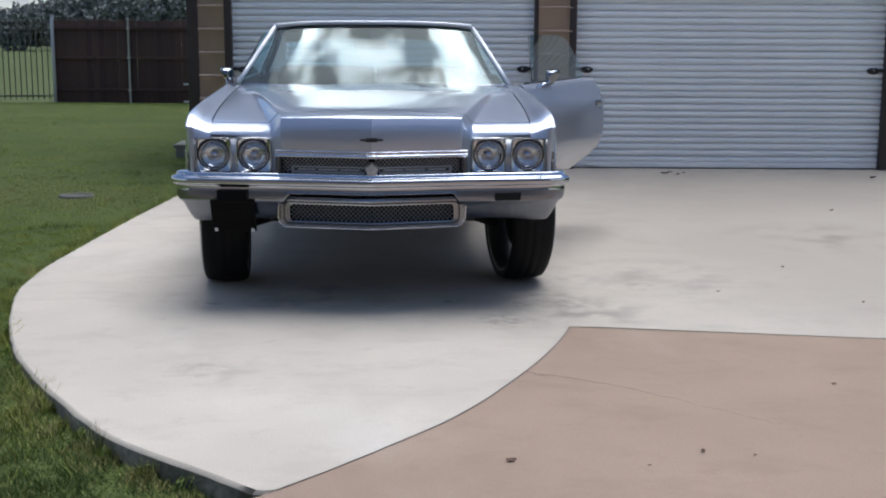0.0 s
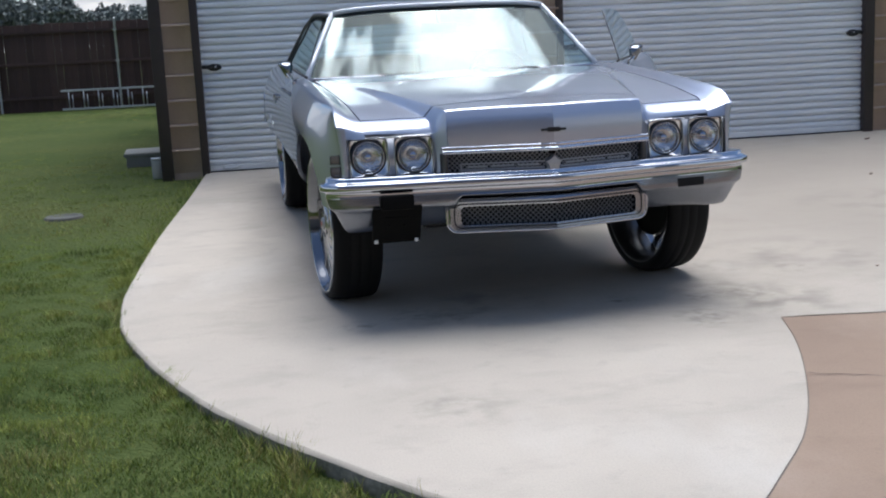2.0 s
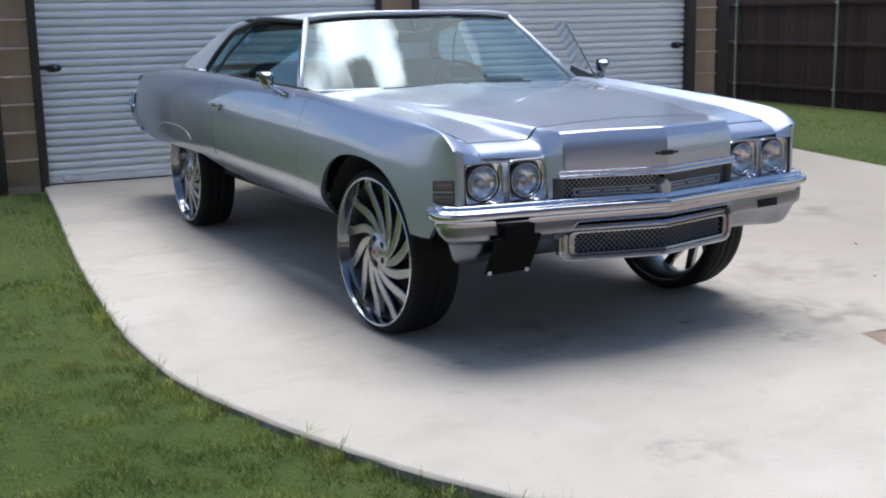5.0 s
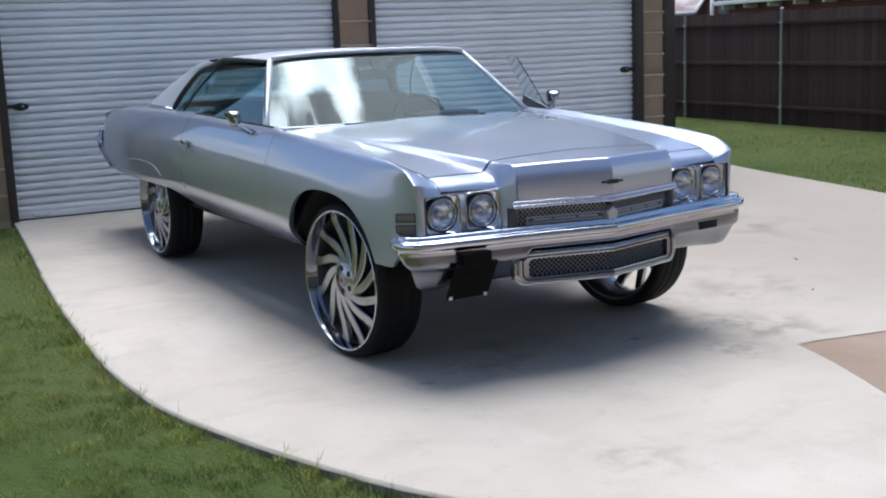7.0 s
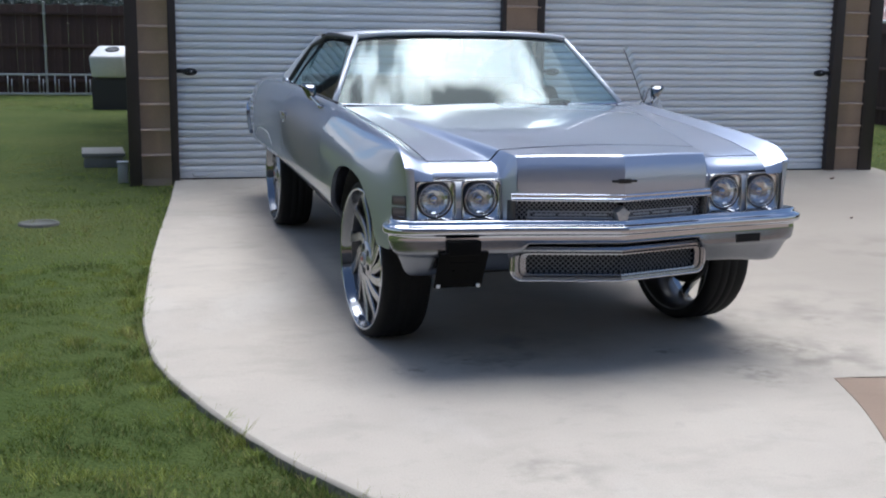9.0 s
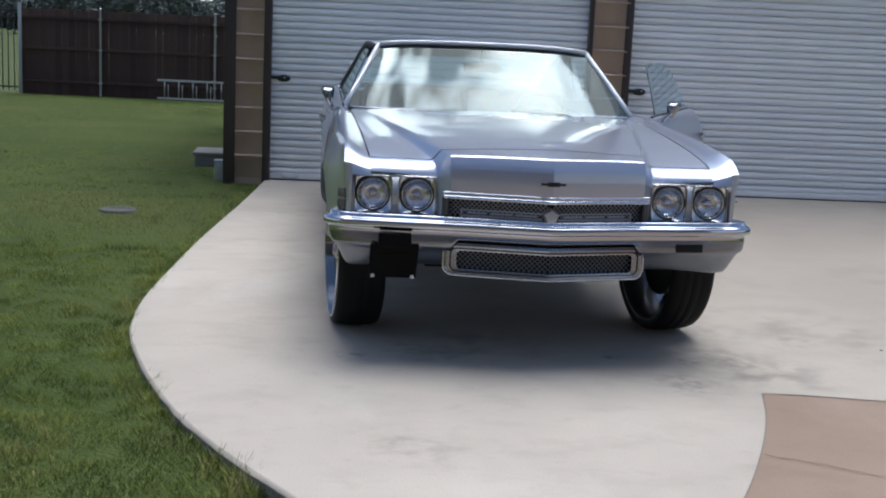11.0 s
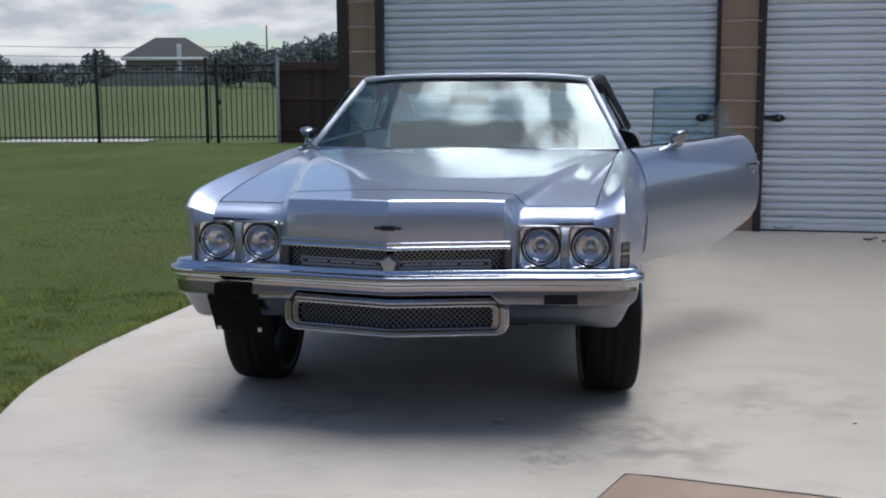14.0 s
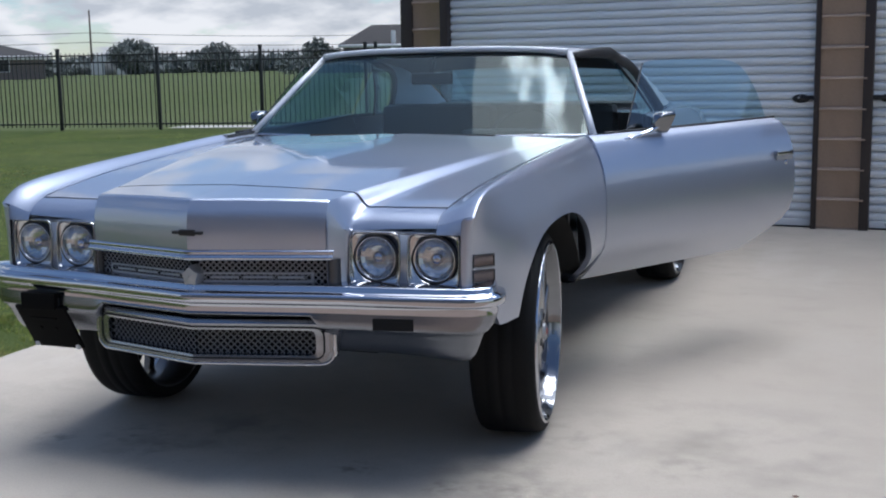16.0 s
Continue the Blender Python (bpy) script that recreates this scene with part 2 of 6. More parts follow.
M_SLAT = material("white_slat_paint", (0.87, 0.88, 0.885), 0.42, grain=0.12, grain_scale=40, patch=0.35, patch_scale=1.3, dark=(0.62, 0.63, 0.63), per_object=0.05)
M_BLACK = material("black_plastic", (0.015, 0.015, 0.016), 0.45, grain=0.3, grain_scale=90)
M_RUBBER = material("tyre_rubber", (0.005, 0.005, 0.0055), 0.7, grain=0.4, grain_scale=60, patch=0.4, patch_scale=6, dark=(0.010, 0.0098, 0.0095), spec=0.2)
M_PAINT = material("silver_car_paint", (0.425, 0.464, 0.556), 0.395, 0.92, grain=0.06, grain_scale=900, coat=1.0, patch=0.08, patch_scale=1.2)
M_PAINT.node_tree.nodes["Principled BSDF"].inputs["Coat IOR"].default_value = 1.68
M_VINYL = material("silver_vinyl_roof", (0.45, 0.468, 0.505), 0.5, 0.2, grain=0.3, grain_scale=260, bump=0.0006)
M_MESH = material("grey_wire_mesh", (0.16, 0.165, 0.17), 0.4, 0.8, grain=0.3, grain_scale=200)
M_CHROME = material("chrome", (0.53, 0.555, 0.61), 0.05, 1.0, grain=0.06, grain_scale=12)
# darker and rougher than the bumper blade's chrome
M_SATIN = material("dark_satin_chrome", (0.255, 0.270, 0.305), 0.26, 1.0, grain=0.12, grain_scale=30, patch=0.15, patch_scale=5)
# chrome darkened to stand in for dark reflections in rim and mirror
M_RIM = material("darkened_chrome", (0.235, 0.245, 0.265), 0.09, 1.0, grain=0.1, grain_scale=15)
M_ARGENT = material("grey_argent_paint", (0.40, 0.41, 0.43), 0.34, 0.7, grain=0.1, grain_scale=200, coat=0.3)
M_RING = material("satin_silver", (0.31, 0.325, 0.355), 0.22, 0.95, grain=0.1, grain_scale=60)
M_REFLECT = material("lamp_reflector", (0.62, 0.63, 0.64), 0.20, 1.0, grain=0.35, grain_scale=70)
M_BEZEL = material("satin_bezel", (0.52, 0.525, 0.54), 0.16, 1.0, grain=0.1, grain_scale=40)
M_HEADER = material("silver_roof_trim", (0.72, 0.735, 0.765), 0.36, 0.2, grain=0.1, grain_scale=60)
M_PLATE = material("matt_black_plastic", (0.005, 0.005, 0.005), 0.7, grain=0.2, grain_scale=90, spec=0.08)
M_RED = material("red_enamel", (0.35, 0.06, 0.05), 0.4, grain=0.1)
M_DULL = material("dull_grey_alloy", (0.33, 0.335, 0.345), 0.36, 0.85, grain=0.3, grain_scale=160)
M_BARREL = material("dark_inner_barrel", (0.10, 0.10, 0.105), 0.35, 0.7, grain=0.3, grain_scale=30)
M_BRUSHED = material("brushed_alloy", (0.40, 0.405, 0.415), 0.27, 1.0, grain=0.12, grain_scale=160)
M_STEEL = material("galvanised_steel", (0.50, 0.51, 0.52), 0.45, 0.7, grain=0.3, grain_scale=60)
M_GLASS = glass("windscreen_glass", (0.50, 0.72, 0.78), gloss=0.068, sheen=(0.88, 1.0, 0.97))
M_LENS = glass("lamp_lens", (0.93, 0.95, 0.97), 0.02, 0.06)
M_BLUEGLASS = glass("tinted_door_glass", (0.60, 0.82, 0.90))
M_UNDER = material("underbody_black", (0.010, 0.010, 0.010), 0.8, grain=0.3, grain_scale=20)
# near-black that stands in for the shade in gaps, holes and openings
M_GAP = material("gap_shade_black", (0.006, 0.006, 0.006), 0.9)
M_SEAT = material("grey_vinyl", (0.045, 0.050, 0.052), 0.5, grain=0.2, grain_scale=90, bump=0.0008)
M_DASH = material("dark_grey_dashboard", (0.035, 0.038, 0.042), 0.55, grain=0.3, grain_scale=120)
M_AMBER = material("smoked_marker_lens", (0.17, 0.125, 0.105), 0.6, spec=0.25, grain=0.2, grain_scale=80)
M_WOOD = material("dark_fence_wood", (0.082, 0.045, 0.038), 0.85, grain=0.6, grain_scale=14, patch=0.5, patch_scale=1.5, bump=0.002, per_object=0.22, stretch=(6, 6, 0.6), dark=(0.048, 0.028, 0.024))
M_IRON = material("black_iron", (0.012, 0.014, 0.013), 0.5, grain=0.2)
M_WHITE = material("white_plastic", (0.72, 0.72, 0.70), 0.5, grain=0.15, grain_scale=20, patch=0.3)
M_SLAB = material("grey_slab", (0.29, 0.285, 0.26), 0.9, grain=0.4, grain_scale=60, patch=0.4)
M_COVER = material("weathered_cover", (0.13, 0.128, 0.115), 0.9, grain=0.5, grain_scale=50, patch=0.5)
# leaf colour greyed and lightened to stand in for distance haze
M_HAZYLEAF = material("hazy_leaves", (0.185, 0.206, 0.192), 0.8, grain=0.5, grain_scale=0.4, patch=0.6, patch_scale=0.05, dark=(0.120, 0.140, 0.128))
M_BARK = material("bark", (0.09, 0.07, 0.055), 0.9, grain=0.6, grain_scale=20, bump=0.01)
M_BLADE = material("grass_blades", (0.252, 0.300, 0.066), 0.6, grain=0.5, grain_scale=9, patch=0.85, patch_scale=0.55, dark=(0.095, 0.148, 0.034), spec=0.15)
M_FRESH = material("fresh_grass", (0.355, 0.388, 0.098), 0.6, grain=0.4, grain_scale=14, spec=0.15)
M_DEEP = material("deep_green_grass", (0.088, 0.128, 0.036), 0.6, grain=0.4, grain_scale=14, spec=0.15)
M_STRAW = material("dry_grass", (0.35, 0.305, 0.115), 0.8, grain=0.4, grain_scale=20)
M_ROOF = material("grey_shingles", (0.052, 0.048, 0.046), 0.9, grain=0.5, grain_scale=12, patch=0.3)
M_BRICKWALL = material("far_house_wall", (0.22, 0.18, 0.16), 0.9, grain=0.4, grain_scale=8)
M_GREYWALL = material("unseen_grey_wall", (0.15, 0.155, 0.165), 0.9, grain=0.4, grain_scale=8, patch=0.3)
M_HEADLINER = material("dark_headliner", (0.06, 0.062, 0.066), 0.8, grain=0.3, grain_scale=100)
M_REDROOF = material("weathered_red_roof", (0.20, 0.10, 0.09), 0.85, patch=0.9, patch_scale=1.1, dark=(0.58, 0.53, 0.51), grain=0.3, grain_scale=8)
M_REDWALL = material("dark_red_siding", (0.11, 0.035, 0.032), 0.8, grain=0.4, grain_scale=10)
M_WHITEPAINT = material("white_trim_paint", (0.78, 0.78, 0.78), 0.6, grain=0.2, grain_scale=15)
M_GRAVEL = material("pale_gravel", (0.50, 0.48, 0.44), 0.95, grain=0.6, grain_scale=30, bump=0.01)

# ---- mesh helpers ----


def sm(y, *pairs):
    """A smooth curve through (place, value) pairs, with no overshoot."""
    xs, vs = [p[0] for p in pairs], [p[1] for p in pairs]
    if y <= xs[0]:
        return vs[0]
    if y >= xs[-1]:
        return vs[-1]
    i = max(k for k in range(len(xs) - 1) if xs[k] <= y)
    d = [(vs[k + 1] - vs[k]) / (xs[k + 1] - xs[k]) for k in range(len(xs) - 1)]

    def slope(k):
        if k == 0:
            return d[0]
        if k == len(xs) - 1:
            return d[-1]
        return 0.0 if d[k - 1] * d[k] <= 0 else 2 * d[k - 1] * d[k] / (d[k - 1] + d[k])
    h = xs[i + 1] - xs[i]
    s = (y - xs[i]) / h
    return ((2 * s ** 3 - 3 * s * s + 1) * vs[i] + (s ** 3 - 2 * s * s + s) * h * slope(i)
            + (3 * s * s - 2 * s ** 3) * vs[i + 1] + (s ** 3 - s * s) * h * slope(i + 1))


def lin(a, b, n):
    return [a + (b - a) * k / n for k in range(n + 1)]


def part(name, bm, mat, parent=None, label="", sharp=32.0, smooth=True):
    """Links a bmesh as one mesh object, under a thing or a part."""
    me = bpy.data.meshes.new(name)
    if smooth:
        for f in bm.faces:
            f.smooth = True
        for e in bm.edges:
            if len(e.link_faces) == 2 and e.calc_face_angle(0) > radians(sharp):
                e.smooth = False
    bm.to_mesh(me)
    bm.free()
    for m in (mat if isinstance(mat, (list, tuple)) else [mat]):
        me.materials.append(m)
    ob = new(name, me)
    ob.parent = parent
    if label:
        ob["label"] = label
    return ob


def thing(name, label, category, group="", kind="", at=(0, 0, 0), turn=0.0):
    ob = new(name)
    ob.empty_display_size = 0.1
    ob.matrix_basis = pose(*at, 0, 0, turn)
    return tagged(ob, label, category, group, kind)


def grid(bm, rows, flip=False, close_u=False, close_v=False, mat=0):
    """Faces over a grid of points, rows by columns."""
    vs = [[bm.verts.new(p) for p in r] for r in rows]
    nr, nc = len(vs), len(vs[0])
    for i in range(nr if close_u else nr - 1):
        for j in range(nc if close_v else nc - 1):
            q = [vs[i][j], vs[i][(j + 1) % nc], vs[(i + 1) % nr][(j + 1) % nc], vs[(i + 1) % nr][j]]
            if flip:
                q.reverse()
            try:
                f = bm.faces.new(q)
                f.material_index = mat
            except ValueError:
                pass
    return vs


def box(bm, lo, hi, bevel=0.0, m=None, mat=0):
    """A box from corner to corner, its edges rounded if asked."""
    vs = [bm.verts.new((x, y, z)) for x in (lo[0], hi[0]) for y in (lo[1], hi[1]) for z in (lo[2], hi[2])]
    fs = [bm.faces.new([vs[i] for i in q]) for q in ((0, 1, 3, 2), (4, 6, 7, 5), (0, 4, 5, 1), (2, 3, 7, 6), (0, 2, 6, 4), (1, 5, 7, 3))]
    for f in fs:
        f.material_index = mat
    if m is not None:
        bmesh.ops.transform(bm, matrix=m, verts=vs)
    if bevel:
        es = list({e for f in fs for e in f.edges})
        bmesh.ops.bevel(bm, geom=es, offset=bevel, segments=2, profile=0.6, affect="EDGES", material=-1)
    return vs


def lathe(bm, prof, n=48, axis="x", centre=(0, 0, 0), mat=0, flip=False):
    """Turns a profile of (along, radius) round an axis."""
    rows = []
    for a in range(n):
        c, s = math.cos(2 * math.pi * a / n), math.sin(2 * math.pi * a / n)
        if axis == "x":
            rows.append([(centre[0] + u, centre[1] + r * c, centre[2] + r * s) for u, r in prof])
        elif axis == "y":
            rows.append([(centre[0] + r * c, centre[1] + u, centre[2] + r * s) for u, r in prof])
        else:
            rows.append([(centre[0] + r * c, centre[1] + r * s, centre[2] + u) for u, r in prof])
    return grid(bm, rows, flip=flip, close_u=True, mat=mat)


def tube(bm, pts, r, n=8, mat=0, cap=True):
    """A round bar along points."""
    pts = [Vector(p) for p in pts]
    rs = r if isinstance(r, (list, tuple)) else [r] * len(pts)
    rows = []
    for i, p in enumerate(pts):
        d = (pts[min(i + 1, len(pts) - 1)] - pts[max(i - 1, 0)]).normalized()
        a = d.cross(Vector((0, 0, 1)) if abs(d.z) < 0.9 else Vector((1, 0, 0))).normalized()
        b = d.cross(a)
        rows.append([p + rs[i] * (math.cos(2 * math.pi * k / n) * a + math.sin(2 * math.pi * k / n) * b) for k in range(n)])
    vs = grid(bm, rows, close_v=True, mat=mat)
    if cap:
        for ring in (vs[0][::-1], vs[-1]):
            try:
                bm.faces.new(ring).material_index = mat
            except ValueError:
                pass


def mirrored(rows):
    return [[(-x, y, z) for x, y, z in r] for r in rows]


def ground_z(y):
    return 0.00228 * max(0.0, y - 4.8) ** 2 if y < 11.8 else 0.1117


def lawn_z(x, y):
    left = sm(y, (2.0, -0.085), (3.6, -0.066), (4.8, -0.046), (6.5, -0.028), (9.0, 0.008), (11.5, 0.06), (16.0, 0.09))
    return left + (-0.07 - left) * sm(x, (4.4, 0.0), (7.0, 1.0))


def field_z(x, y):
    """The open field climbs gently towards its far edge."""
    return sm(math.hypot(x, y), (32, 0.0), (60, 0.30), (100, 0.85), (150, 1.25), (220, 1.60)) if y > 0 else 0.0

# ---- ground ----


def pad_left(y):
    return sm(y, (3.27, -0.52), (3.43, -0.70), (3.79, -1.12), (4.2, -1.42), (4.6, -1.68), (5.0, -1.89), (5.6, -2.12),
              (6.3, -2.31), (7.0, -2.365), (8.4, -2.34), (9.4, -2.29), (10.5, -2.22), (11.8, -2.15))


def seam_x(y):
    return sm(y, (3.27, -0.52), (3.51, -0.32), (3.72, -0.16), (4.0, 0.04), (4.43, 0.26), (5.06, 0.51), (5.41, 0.61))


def seam_y(x):
    return 5.41 - 0.15 * max(0.0, x - 0.61)


def pad_right(y):
    return sm(y, (4.4, 4.45), (8.5, 4.66), (9.5, 4.78), (10.5, 4.88), (12.0, 5.1))


def build_ground():
    bm = bmesh.new()
    xs = [-900, -400, -250, -190, -150, -120, -100, -80, -60, -50, -40, -30] + lin(-24, 14, 76) + [20, 30, 60, 120, 400, 900]
    ys = [-600, -200, -60, -30, -15, -8, -4] + lin(-2, 30, 64) + [34, 40, 50, 60, 70, 85, 100, 120, 150, 185, 220, 320, 500, 900]

    def z(x, y):
        bump = 0.018 * noise.noise((x * 0.35, y * 0.35, 3.0)) if -25 < x < 14 and -2 < y < 26 else 0.0
        return lawn_z(x, y) + bump + field_z(x, y)
    grid(bm, [[(x, y, z(x, y)) for x in xs] for y in ys])
    for f in bm.faces:
        c = f.calc_center_median()
        far = c.y > 26.1 + 0.2 * (c.x + 8.65) and c.x < -8 or c.y > 27
        f.material_index = 1 if far else 0
    ob = part("ground", bm, [M_LAWN, M_FIELD], sharp=60)
    tagged(ob, "mown green lawn running on into an open field", "ground", kind="structure")


build_ground()


def build_pad():
    bm = bmesh.new()
    G = 0.003
    rows = []
    for y in lin(3.30, 5.404, 42):
        a, b = pad_left(y), seam_x(y) - G
        rows.append([(a + (b - a) * k / 14, y, ground_z(y)) for k in range(15)])
    rows2 = []
    for v in lin(0, 1, 60):
        r = []
        for u in lin(0, 1, 40):
            y = 5.41 + (11.95 - 5.41) * v
            x = pad_left(y) + (pad_right(y) - pad_left(y)) * u
            lo = seam_y(x) + (G if x > 0.61 else -0.006)
            y = lo + (11.95 - lo) * v
            r.append((x, y, ground_z(y)))
        rows2.append(r)
    grid(bm, rows)
    grid(bm, rows2)
    # rounded edge and the side of the slab, all along the lawn
    edge = [p for p in rows[0][::-1]] + [r[0] for r in rows] + [r[0] for r in rows2]
    edge2 = [r[-1] for r in rows2]
    side = bmesh.new()
    for line, sgn in ((edge, -1), (edge2, 1)):
        out, low = [], []
        for x, y, z in line:
            wob = 0.006 * noise.noise((x * 9, y * 9, 1.0))
            out.append([(x, y, z), (x + sgn * 0.008, y - 0.003, z - 0.004), (x + sgn * (0.012 + wob), y - 0.006, z - 0.014)])
            low.append([(x + sgn * (0.012 + wob), y - 0.006, z - 0.014), (x + sgn * (0.016 + wob * 1.5), y - 0.008, z - 0.06), (x + sgn * (0.020 + wob), y - 0.010, z - 0.20)])
        grid(bm, out, flip=sgn > 0)
        grid(side, low, flip=sgn > 0)
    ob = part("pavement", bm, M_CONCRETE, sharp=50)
    tagged(ob, "pale grey broom-finished concrete parking pad with a curved edge", "concrete pad", kind="structure")

    part("slab_side", side, M_SLABSIDE, ob, "dirt-stained side of the slab, darkened for its shade")

    bm = bmesh.new()
    def top_y(x):
        if x >= 0.61:
            return seam_y(x) - 0.003
        if x <= -0.52:
            return sm(x, (-9, 2.15), (-5, 2.2), (-2.5, 2.32), (-1.5, 2.6), (-0.9, 2.95), (-0.52, 3.27))
        lo, hi = 3.27, 5.41
        for _ in range(30):
            mid = (lo + hi) / 2
            lo, hi = (mid, hi) if seam_x(mid) + 0.003 < x else (lo, mid)
        return lo
    cols = []
    for x in lin(-9, -0.6, 60) + lin(-0.52, 0.60, 60) + lin(0.612, 9.0, 40):
        ty = top_y(x)
        cols.append([(x, ty, -0.16), (x, ty, -0.002)] + [(x, ty + (-9 - ty) * k, -0.002) for k in (0.02, 0.1, 0.25, 0.5, 1.0)])
    grid(bm, cols)
    bmesh.ops.recalc_face_normals(bm, faces=bm.faces)
    ob = part("driveway", bm, M_BROWN, sharp=50)
    tagged(ob, "brownish pink concrete driveway with a long thin crack", "driveway", kind="structure")

    # dirt in the joint between the slabs
    bm = bmesh.new()
    for line in ([(seam_x(y), y) for y in lin(3.28, 5.41, 40)], [(x, seam_y(x)) for x in lin(0.61, 8.9, 40)]):
        flat = abs(line[-1][0] - line[0][0]) > 4
        grid(bm, [[(x, y - 0.02, -0.005) if flat else (x - 0.02, y, -0.005), (x, y + 0.02, -0.005) if flat else (x + 0.02, y, -0.005)] for x, y in line], flip=flat)
    tagged(part("slab_joint", bm, material("joint_dirt", (0.25, 0.205, 0.17), 0.95, grain=0.6, grain_scale=60)), "dirt-filled joint between the two slabs", "joint", kind="structure")

    # a wandering crack in the driveway
    bm = bmesh.new()
    rows = []
    for k, s in enumerate(lin(0, 1, 46)):
        x = sm(s, (0, 0.345), (0.33, 0.64), (0.7, 0.98), (1, 1.17))
        y = sm(s, (0, 4.60), (0.33, 4.44), (0.7, 4.14), (1, 3.96)) + 0.025 * noise.noise((x * 14, 2.0, 0.0))
        w = 0.0035 * (0.5 + abs(noise.noise((x * 21, 7.0, 0.0))) * 1.6) * (1 - 0.6 * s)
        rows.append([(x, y - w, 0.002), (x, y + w, 0.002)])
    grid(bm, rows, flip=True)
    tagged(part("driveway_crack", bm, material("crack_shadow", (0.10, 0.075, 0.06), 0.95, grain=0.5)), "thin dark crack across the brown concrete", "crack", kind="structure")


build_pad()

# ---- garage ----
WY = 11.8
DOORS = ((-2.12, 0.90), (1.32, 4.42))
DOOR_TOP = 2.75


def build_garage():
    g = thing("garage", "tan metal-sided garage with two white roll-up doors and dark trim", "garage", kind="structure")
    # walls behind the siding
    bm = bmesh.new()
    z0 = ground_z(WY) - 0.15
    for a, b in ((-2.47, DOORS[0][0] - 0.07), (DOORS[0][1] + 0.04, DOORS[1][0] - 0.04), (DOORS[1][1] + 0.10, 4.87)):
        box(bm, (a, WY, z0), (b, WY + 0.16, 3.3))
    for a, b in DOORS:
        box(bm, (a - 0.1, WY + 0.001, DOOR_TOP), (b + 0.1, WY + 0.159, 3.3))
    box(bm, (4.72, WY + 0.16, z0), (4.87, 19.6, 3.3))
    box(bm, (-2.47, 19.6, z0), (4.87, 19.75, 3.3))
    part("wall", bm, M_TAN, g, smooth=False)
    bm = bmesh.new()
    box(bm, (-2.47, WY + 0.16, z0), (-2.32, 19.6, 3.3))
    part("side_wall", bm, M_TRIM, g, "dark brown side wall", smooth=False)
    # stepped siding courses, one board each
    for a, b in ((-2.45, DOORS[0][0] - 0.072), (DOORS[0][1] + 0.042, DOORS[1][0] - 0.042), (DOORS[1][1] + 0.102, 4.80)):
        bm = bmesh.new()
        prof = [(0.0, 0.0), (-0.004, 0.004), (-0.006, 0.195), (-0.030, 0.200), (-0.036, 0.206), (-0.035, 0.214), (-0.022, 0.222), (0, 0.2275)]
        vs = grid(bm, [[(x, WY + y, z) for y, z in prof] for x in (a, b)])
        for row in (vs[0], vs[1][::-1]):
            bm.faces.new(row)
        me = part("siding_board", bm, M_TAN, g, sharp=25)
        me.location.z = 0.128
        for i in range(1, 12):
            o = new("siding_board", me.data)
            o.parent = g
            o.location.z = 0.128 + 0.229 * i
    # dark corner posts and door frames
    for a, b, d in ((-2.56, -2.45, 0.035), (4.80, 4.95, 0.035)):
        bm = bmesh.new()
        box(bm, (a, WY - d, z0), (b, WY + 0.10, 3.3), 0.006)
        part("corner_trim", bm, M_TRIM, g)
    for a, b in DOORS:
        for x0, x1 in ((a - 0.07, a), (b, b + (0.04 if b < 2 else 0.10))):
            bm = bmesh.new()
            box(bm, (x0, WY - 0.032, z0), (x1, WY + 0.12, DOOR_TOP + 0.06), 0.005)
            part("door_frame", bm, M_TRIM, g)
        bm = bmesh.new()
        box(bm, (a, WY - 0.030, DOOR_TOP), (b, WY + 0.12, DOOR_TOP + 0.06), 0.005)
        part("door_frame", bm, M_TRIM, g)
    bm = bmesh.new()
    grid(bm, [[(-2.8, 11.68, 3.25), (1.2, 11.68, 4.3), (5.2, 11.68, 3.25)], [(-2.8, 20.1, 3.25), (1.2, 20.1, 4.3), (5.2, 20.1, 3.25)]])
    grid(bm, [[(-2.8, 11.68, 3.17), (1.2, 11.68, 4.22), (5.2, 11.68, 3.17)], [(-2.8, 20.1, 3.17), (1.2, 20.1, 4.22), (5.2, 20.1, 3.17)]], flip=True)
    for y in (11.68, 20.1):
        grid(bm, [[(-2.8, y, 3.25), (1.2, y, 4.3), (5.2, y, 3.25)], [(-2.8, y, 3.17), (1.2, y, 4.22), (5.2, y, 3.17)]])
    for y in (11.82, 19.7):
        bm.faces.new([bm.verts.new(p) for p in ((-2.47, y, 3.3), (4.87, y, 3.3), (1.2, y, 4.24))])
    part("roof", bm, M_TRIM, g, smooth=False)


build_garage()


